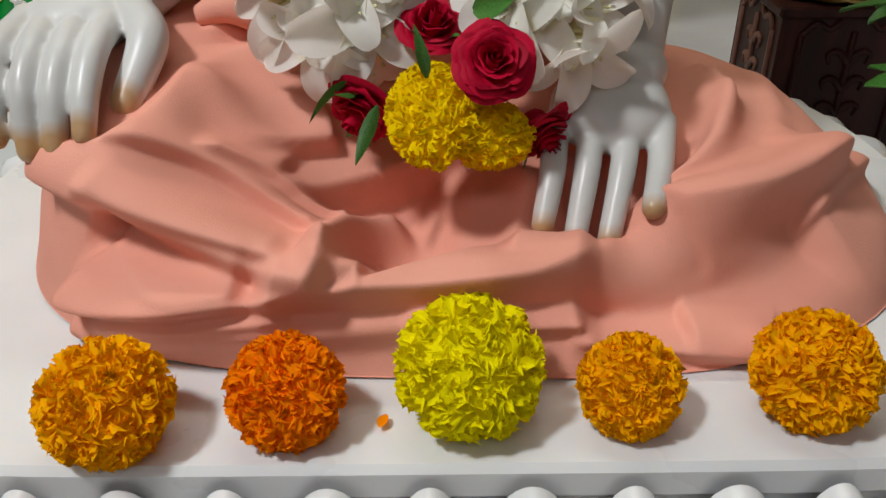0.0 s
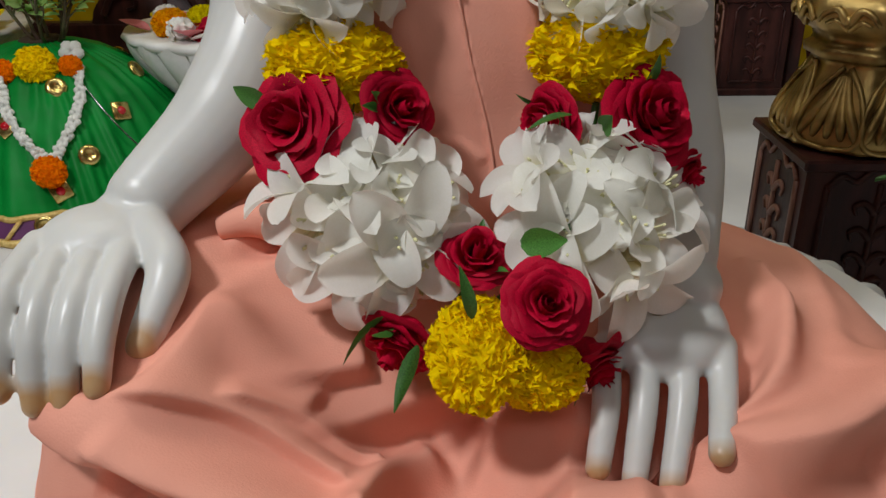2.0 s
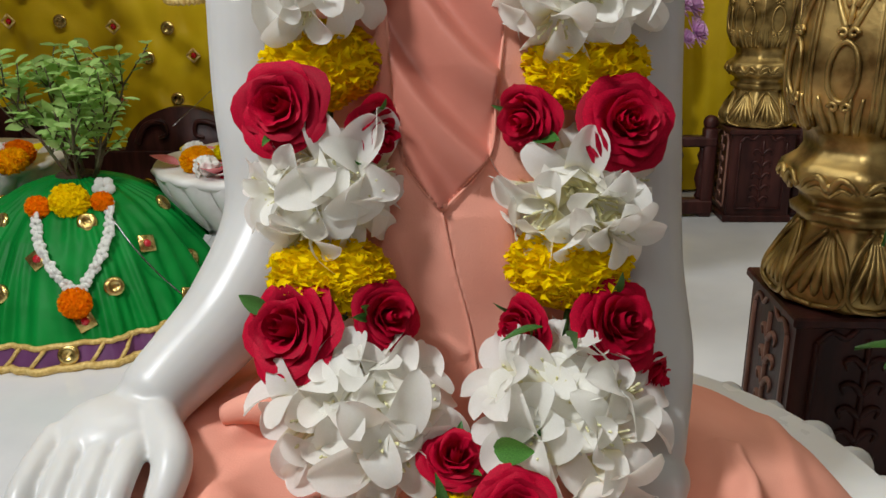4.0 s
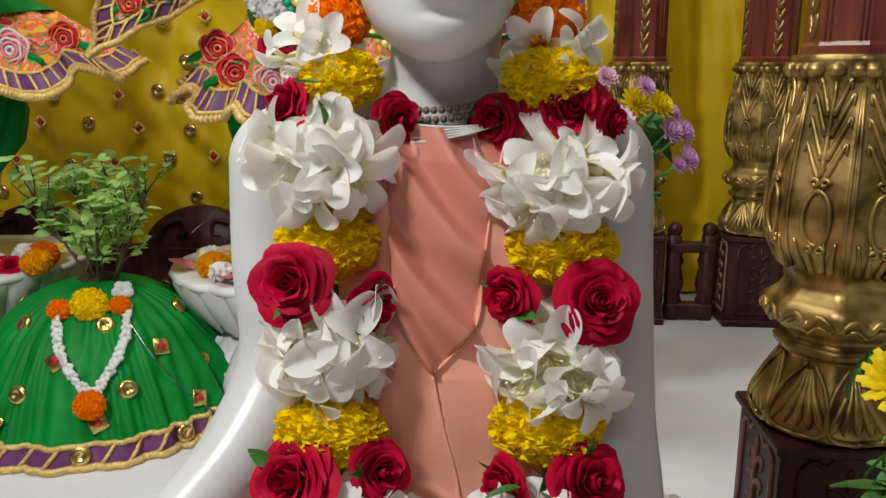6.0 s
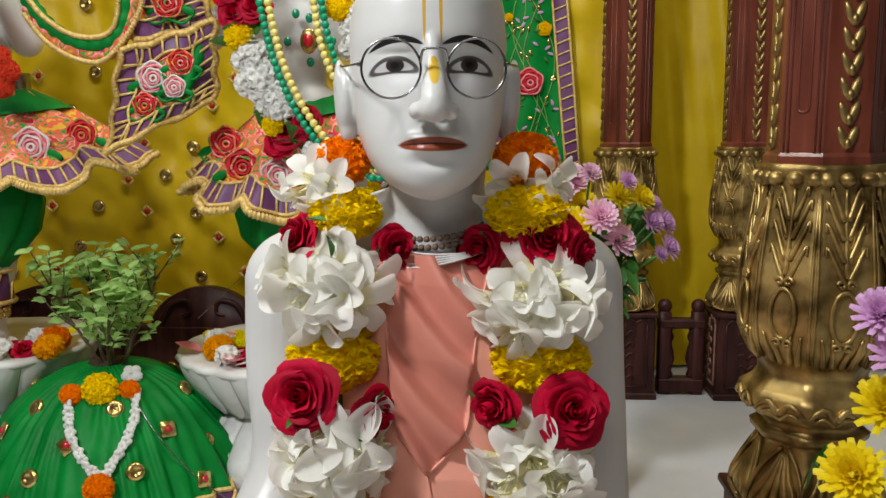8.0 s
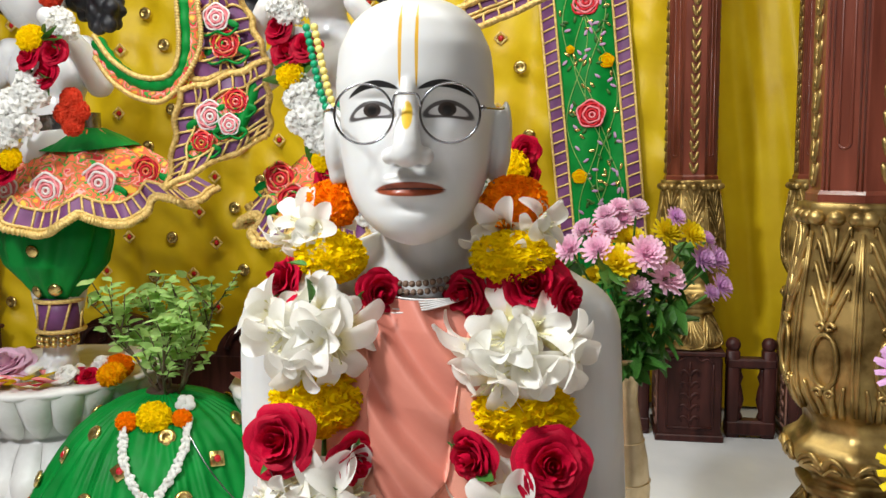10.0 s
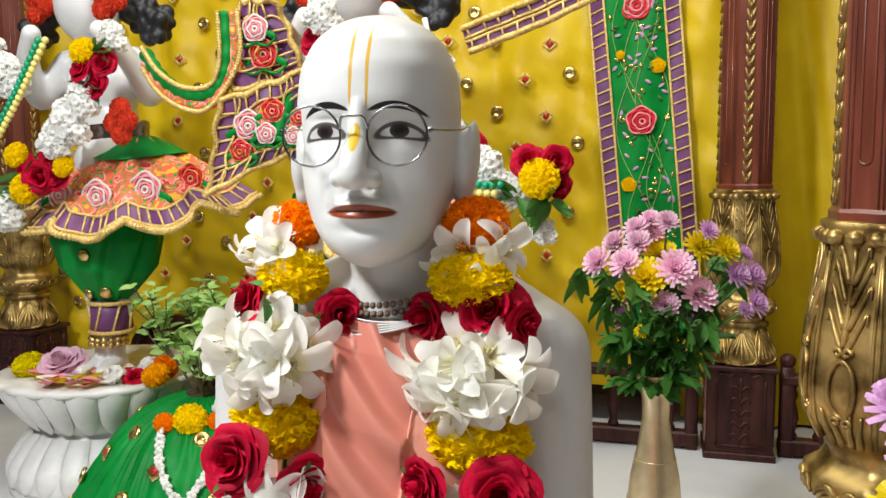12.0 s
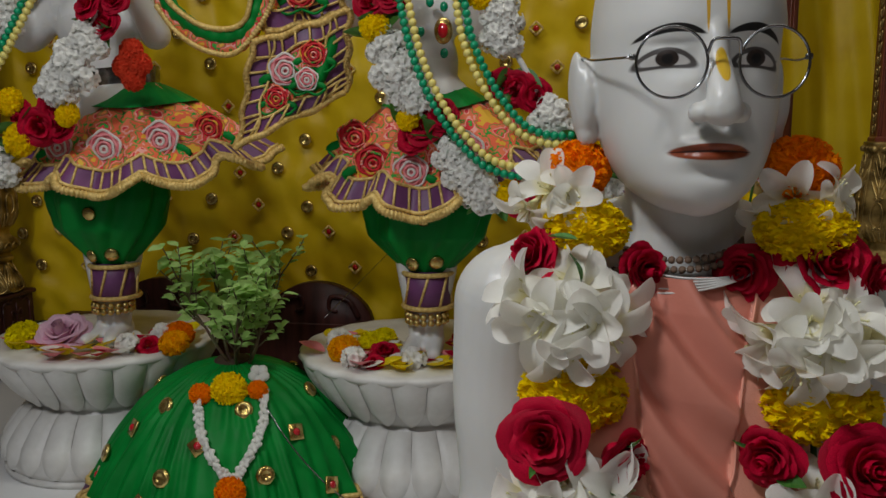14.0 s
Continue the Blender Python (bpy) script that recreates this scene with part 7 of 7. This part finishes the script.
def build_trousers(x, z_top):
    g = thing("green_trousers", "gathered green satin trousers tied with a gold anklet", "trousers", (x, 1.83, 0))
    u, v = np.meshgrid(np.linspace(0, 2 * np.pi, 90, endpoint=False), np.linspace(0, 1, 40), indexing="ij")
    z = z_top + (0.365 - z_top) * v
    r = np.interp(v, [0, 0.3, 0.6, 0.85, 1.0], [0.13, 0.142, 0.125, 0.075, 0.042]) * (1 + 0.06 * np.sin(u * 9 + 3 * v) + 0.03 * np.sin(u * 17 + 9 * v))
    Soup().grid(np.stack([r * np.cos(u), 0.75 * r * np.sin(u), z], -1), wrap_u=True).ob("leg", M_GREEN, g, "green satin leg")
    Soup().lathe([(0.030, 0.285), (0.053, 0.29), (0.050, 0.33), (0.054, 0.372), (0.03, 0.375)], 28).ob("cuff", M_PURPLE, g, "purple cuff")
    sp = Soup()
    t = np.linspace(0, 2 * np.pi, 25)
    for zz, rr in ((0.292, 0.055), (0.368, 0.055)):
        sp.tube(np.stack([rr * np.cos(t), rr * np.sin(t), np.full(25, zz)], -1), 0.006, 6, caps=False)
    for k in range(7):
        a = k * 0.9
        sp.tube([(0.053 * math.cos(a), 0.053 * math.sin(a), 0.296), (0.053 * math.cos(a + 0.4), 0.053 * math.sin(a + 0.4), 0.364)], 0.0035, 5)
    sp.ob("lace", M_GOLDLACE, g, "gold lace")
    bead = Soup().ball((0, 0, 0), 0.0085, 8, 6).mesh("anklet_bead")
    for zz in (0.275, 0.262):
        for k in range(16):
            a = k * 2 * math.pi / 16
            ob = link_mesh("anklet_bead", bead, M_SEQUIN, g)
            ob.location = (0.043 * math.cos(a), -0.015 + 0.043 * math.sin(a), zz)
    sq = Soup().lathe([(0.001, 0.005), (0.012, 0.004), (0.017, 0.0)], 16).mesh("sequin")
    for a, zz in ((-1.9, 0.395), (-1.2, 0.40), (-1.5, 0.50)):
        o2 = link_mesh("sequin", sq, M_SEQUIN, g)
        rr = float(np.interp((z_top - zz) / (z_top - 0.365), [0, 0.3, 0.6, 0.85, 1.0], [0.13, 0.142, 0.125, 0.075, 0.042])) + 0.004
        o2.matrix_basis = placed((rr * math.cos(a), 0.76 * rr * math.sin(a), zz), (math.cos(a), math.sin(a), -0.2))
    return g


build_trousers(-1.155, 0.60)
build_trousers(-0.390, 0.58)

shawl = thing("embroidered_shawl", "flared coral shawl end with purple and gold borders", "shawl")


def kite(parent, name, a, b, c, d, border=0.042, seed=0):
    """A four-cornered shawl end (corners in order round it): coral field, purple border with gold rungs, braided gold edge."""
    A, B, C, D = (np.array(q, float) for q in (a, b, c, d))

    def at(u, v, off=0.0):
        u, v = np.asarray(u, float), np.asarray(v, float)
        p = (A * ((1 - u) * (1 - v))[..., None] + B * (u * (1 - v))[..., None] + C * (u * v)[..., None] + D * ((1 - u) * v)[..., None])
        wave = 0.010 * np.sin(5 * v + 3 * u + seed) + 0.005 * np.sin(13 * v - 6 * u + seed)
        return p + np.stack([0.004 * np.sin(17 * u + seed), wave - off, 0.004 * np.sin(15 * v + seed)], -1)

    U, V = np.meshgrid(np.linspace(0, 1, 40), np.linspace(0, 1, 40), indexing="ij")
    cloth = Soup().grid(at(U, V)).ob(name, M_CORAL, parent, "coral embroidered cloth")
    t = np.linspace(0, 1, 60)
    size = {0: np.linalg.norm(D - A), 1: np.linalg.norm(B - A)}
    lace = Soup()
    for k, (fix, axis) in enumerate(((0, 0), (1, 0), (0, 1), (1, 1))):
        w = border / size[0 if axis == 0 else 1] * (1 if fix == 0 else -1)
        long = lambda q, s_: (q, np.full_like(q, fix + s_ * w)) if axis == 0 else (np.full_like(q, fix + s_ * w), q)
        Soup().grid(np.stack([at(*long(t, s_), 0.004) for s_ in (0.0, 0.5, 1.0)], 1)).ob("border", M_PURPLE, cloth, "purple border")
        lace.tube(polyline(at(*long(t, 0.0), 0.006), 300), 0.0068 + 0.0016 * np.sin(np.arange(300) * 1.9), 6)
        lace.tube(at(*long(t, 1.0), 0.007), 0.0030, 6)
        n = int((size[1] if axis == 0 else size[0]) / 0.030)
        for i in range(1, n):
            q = np.array([i / n, i / n + 0.05])
            lace.tube(np.stack([at(*long(q[:1], 0.0), 0.008)[0], at(*long(q[1:], 1.0), 0.008)[0]]), 0.0028, 5)
    lace.ob("lace", M_GOLDLACE, cloth, "braided gold lace")
    return cloth, at


r1, on_kite = kite(shawl, "shawl_end", (-0.722, 1.68, 0.862), (-0.768, 1.68, 0.648), (-0.535, 1.70, 0.760), (-0.520, 1.70, 0.920))
rosettes(r1, [(*on_kite(np.array(u), np.array(v), 0.008), r, k) for u, v, r, k in ((0.38, 0.38, 0.034, 0), (0.34, 0.68, 0.028, 1), (0.66, 0.36, 0.026, 1), (0.62, 0.66, 0.024, 0))])
r2, on_kite = kite(shawl, "upper_end", (-0.690, 1.715, 1.085), (-0.705, 1.715, 0.885), (-0.530, 1.72, 0.925), (-0.600, 1.72, 1.075), seed=2)
rosettes(r2, [(*on_kite(np.array(u), np.array(v), 0.008), r, k) for u, v, r, k in ((0.36, 0.42, 0.030, 0), (0.66, 0.48, 0.034, 1))])
scarf = thing("long_scarf", "long green and coral scarf with gold lace edges", "scarf")
for k, (lift, name, r) in enumerate(((0.0, "upper_fold", 0.016), (0.022, "upper_fold", 0.013))):
    Soup().tube(polyline([(-0.955, 1.74, 0.985 - lift), (-0.90, 1.72, 0.925 - lift), (-0.83, 1.71, 0.885 - lift), (-0.755, 1.70, 0.885 - lift), (-0.715 + lift * 0.7, 1.70, 0.945), (-0.715 + lift, 1.70, 1.06)], 60), r * (1 + 0.10 * np.sin(np.arange(60) * 1.3)), 8).ob(name, (M_GREEN, M_CORAL)[k], scarf, ("green satin fold", "coral embroidered fold")[k])
    Soup().tube(polyline([(-0.955, 1.725, 0.997 - 2.2 * lift), (-0.90, 1.705, 0.938 - 2.2 * lift), (-0.83, 1.695, 0.898 - 2.2 * lift), (-0.755, 1.685, 0.898 - 2.2 * lift), (-0.727 + 2.2 * lift, 1.685, 0.95), (-0.727 + 2.2 * lift, 1.685, 1.06)], 300), 0.0055 + 0.0015 * np.sin(np.arange(300) * 1.9), 6).ob("lace", M_GOLDLACE, scarf, "gold lace edge")
ribbon(scarf, "far_fold", [(-0.17, 1.76, 0.955), (-0.08, 1.76, 0.985), (0.0, 1.77, 1.015), (0.10, 1.78, 1.06)], [(-0.015, 0, 0.05)] * 4, 5, 0.004, 2)
Soup().tube(polyline([(-0.66, 1.69, 0.80), (-0.60, 1.68, 0.775), (-0.57, 1.69, 0.83), (-0.545, 1.70, 0.90)], 24), np.linspace(0.010, 0.016, 24), 8).ob("green_tie", M_GREEN, scarf, "green satin tie")

WPUFF = [coloured(m, M_WHITEP, "white_blossom") for m in TUBEROSE]


def build_altar_garland(words, cord, whites, roses, yellows, greens):
    g = thing("altar_garland", words, "garland")
    Soup().tube(polyline(cord, 40), 0.006, 6).ob("cord", M_THREAD, g)
    rnd = random.Random(len(whites) * 7 + len(roses))
    for i, (x, y, z, r) in enumerate(whites):
        for k in range(7):
            a = k * 2.4
            d = r * 0.62 * math.sqrt((k + 0.3) / 7)
            ob = link_mesh("white_blossom", WPUFF[k % 2], None, g, "white tuberose blossoms")
            ob.matrix_basis = placed((x + d * math.cos(a), y - 0.012 * (7 - k) / 7, z + d * math.sin(a)), (math.cos(a) * 0.7, -1, math.sin(a) * 0.7), rnd.random() * 6, r * 0.50)
    for i, (x, y, z, r) in enumerate(roses):
        heart, petals = ROSES[i % 3]
        ob = link_mesh("rose", heart, M_ROSE, g, "crimson rose")
        ob.matrix_basis = placed((x, y, z), (rnd.uniform(-0.4, 0.4), -1, rnd.uniform(-0.1, 0.5)), rnd.random() * 6, r)
        for me in petals[4:]:
            link_mesh("petal", me, M_ROSE, ob)
    for x, y, z, r in yellows:
        add_puff(g, (x, y, z), r, r * 0.9, "yellow", rnd.randrange(2))
    for x, y, z in greens:
        for k in range(4):
            add_leaf(g, (x, y + 0.01, z), (rnd.uniform(-1, 1), -0.4, rnd.uniform(-1, 0.7)), rnd.uniform(0.05, 0.075), 1, rnd.uniform(-0.8, 0.8))
    return g


Y1 = 1.675
build_altar_garland("thick garland of white blossoms, roses and yellow marigolds", [(-1.03, Y1 + 0.03, 1.0), (-1.06, Y1, 0.93), (-1.12, Y1, 0.82), (-1.20, Y1, 0.71), (-1.30, Y1, 0.62)],
                    [(-1.125, Y1, 0.815, 0.062), (-1.085, Y1, 0.870, 0.050), (-1.165, Y1, 0.775, 0.052), (-1.325, Y1, 0.608, 0.06), (-1.285, Y1, 0.93, 0.06), (-1.33, Y1, 0.99, 0.05), (-1.03, Y1 + 0.05, 1.02, 0.045)],
                    [(-1.074, Y1 - 0.01, 0.945, 0.034), (-1.025, Y1, 0.955, 0.034), (-1.044, Y1, 0.905, 0.034), (-1.205, Y1 - 0.01, 0.695, 0.042), (-1.175, Y1, 0.735, 0.036), (-1.25, Y1, 0.715, 0.034), (-1.16, Y1, 0.69, 0.03)],
                    [(-1.07, Y1, 0.985, 0.034), (-1.255, Y1, 0.668, 0.04), (-1.275, Y1, 0.748, 0.032), (-1.14, Y1, 0.72, 0.028)], [(-1.06, Y1, 0.90), (-1.26, Y1, 0.69), (-1.28, Y1, 0.64), (-1.05, Y1, 0.98)])
build_altar_garland("thick garland of white blossoms, roses and green leaves", [(-0.47, Y1 + 0.02, 1.02), (-0.455, Y1, 0.90), (-0.41, Y1, 0.78), (-0.36, Y1, 0.68), (-0.26, Y1, 0.58), (-0.17, Y1, 0.58), (-0.12, Y1, 0.70), (-0.21, Y1, 0.88), (-0.25, Y1 + 0.02, 1.02)],
                    [(-0.424, Y1, 0.795, 0.058), (-0.438, Y1, 0.843, 0.050), (-0.392, Y1, 0.750, 0.050), (-0.215, Y1, 0.862, 0.050), (-0.212, Y1, 0.905, 0.048), (-0.281, Y1, 0.593, 0.055), (-0.250, Y1, 0.556, 0.05), (-0.115, Y1, 0.704, 0.052), (-0.312, Y1, 0.630, 0.044), (-0.47, Y1, 1.03, 0.05)],
                    [(-0.474, Y1, 0.935, 0.036), (-0.432, Y1, 0.945, 0.036), (-0.367, Y1, 0.690, 0.038), (-0.335, Y1, 0.715, 0.034), (-0.390, Y1, 0.668, 0.032), (-0.186, Y1, 0.765, 0.036), (-0.150, Y1, 0.753, 0.034), (-0.209, Y1, 0.775, 0.032), (-0.179, Y1, 0.55, 0.034), (-0.49, Y1, 0.985, 0.034)],
                    [(-0.465, Y1, 0.890, 0.032), (-0.398, Y1, 0.708, 0.026), (-0.196, Y1, 0.56, 0.03), (-0.254, Y1, 0.943, 0.03)], [(-0.46, Y1, 0.87), (-0.41, Y1, 0.70), (-0.33, Y1, 0.66), (-0.23, Y1, 0.56), (-0.19, Y1, 0.80), (-0.43, Y1, 0.90)])
build_altar_garland("end bunch of a garland with roses and a marigold", [(-0.05, 1.70, 0.72), (-0.02, 1.69, 0.69), (0.0, 1.68, 0.62)],
                    [(-0.06, 1.68, 0.66, 0.04), (0.0, 1.69, 0.58, 0.035)], [(-0.025, 1.66, 0.720, 0.036), (0.030, 1.66, 0.722, 0.032), (0.035, 1.67, 0.675, 0.026)], [(0.0, 1.65, 0.688, 0.042)], [(0.015, 1.65, 0.645), (-0.05, 1.65, 0.65), (0.02, 1.65, 0.64)])


def build_bead_chains():
    for words, mat, shift, loops in (
            ("long chain of yellow beads on an altar statue", M_YBEAD, 0.0, ([(-0.401, 1.64, 0.98), (-0.368, 1.635, 0.836), (-0.318, 1.635, 0.727), (-0.25, 1.635, 0.644), (-0.194, 1.635, 0.617), (-0.139, 1.635, 0.617)],
                                                                            [(-0.306, 1.64, 0.98), (-0.284, 1.635, 0.856), (-0.240, 1.635, 0.759), (-0.184, 1.635, 0.688), (-0.129, 1.635, 0.661), (-0.075, 1.635, 0.659)],
                                                                            [(-1.150, 1.64, 1.01), (-1.18, 1.635, 0.955), (-1.232, 1.635, 0.876), (-1.294, 1.635, 0.793), (-1.355, 1.635, 0.733)])),
            ("long chain of green beads on an altar statue", M_GBEAD, 0.019, ([(-0.418, 1.64, 0.98), (-0.385, 1.635, 0.836), (-0.332, 1.635, 0.717), (-0.258, 1.635, 0.628), (-0.194, 1.635, 0.599), (-0.139, 1.635, 0.599)],
                                                                             [(-0.290, 1.64, 0.98), (-0.268, 1.635, 0.862), (-0.225, 1.635, 0.769), (-0.172, 1.635, 0.701), (-0.125, 1.635, 0.677), (-0.075, 1.635, 0.675)],
                                                                             [(-1.170, 1.64, 1.01), (-1.20, 1.635, 0.955), (-1.250, 1.635, 0.876), (-1.312, 1.635, 0.793), (-1.372, 1.635, 0.733)]))):
        g = thing("bead_chain", words, "necklace")
        me = Soup().ball((0, 0, 0), 0.0085, 10, 7).mesh("bead")
        for pts in loops:
            line = polyline(pts, 300)
            d = np.concatenate([[0], np.cumsum(np.linalg.norm(np.diff(line, axis=0), axis=1))])
            for q in np.arange(0, d[-1], 0.0152):
                ob = link_mesh("bead", me, mat, g)
                ob.location = [float(np.interp(q, d, line[:, k])) for k in range(3)]
    p = thing("pendant", "gold pendant with a red gem on an altar statue", "pendant", (-0.345, 1.78, 0.89))
    Soup().ball((0, 0, 0), (0.020, 0.008, 0.028), 14, 10).ob("mount", M_SEQUIN, p)
    Soup().ball((0, -0.008, 0), (0.011, 0.006, 0.016), 12, 8).ob("gem", M_GEM, p, "red gem")
    for dx, dz in ((0, 0.05), (0, -0.045), (-0.05, 0.0), (0.05, 0.0), (-0.03, 0.06), (0.03, 0.06)):
        Soup().ball((dx, 0.01, dz), (0.009, 0.005, 0.011), 10, 6).ob("gem", M_GEMG, p, "green gem")
    b = thing("belt", "silver belt round an altar statue's waist", "belt", (-1.10, 1.80, 0.80))
    t = np.linspace(math.pi * 1.0, math.pi * 2.0, 30)
    Soup().grid(np.stack([np.stack([0.105 * np.cos(t), 0.09 * np.sin(t), np.full(30, z) + 0.01 * np.cos(t)], -1) for z in (-0.018, -0.01, 0.01, 0.018)], 1)).ob("band", M_STEEL, b)
    c = thing("hip_flower", "coral tassel flower at an altar statue's waist", "flower", (-1.01, 1.72, 0.825))
    for k in range(4):
        ob = link_mesh("tassel", coloured(PUFFS[k % 2], M_TASSEL, "tassel"), None, c)
        ob.matrix_basis = placed((0.018 * math.cos(k * 1.6), -0.01, 0.03 * math.sin(k * 1.6)), (0, -1, 0.2), k, 0.027)


build_bead_chains()
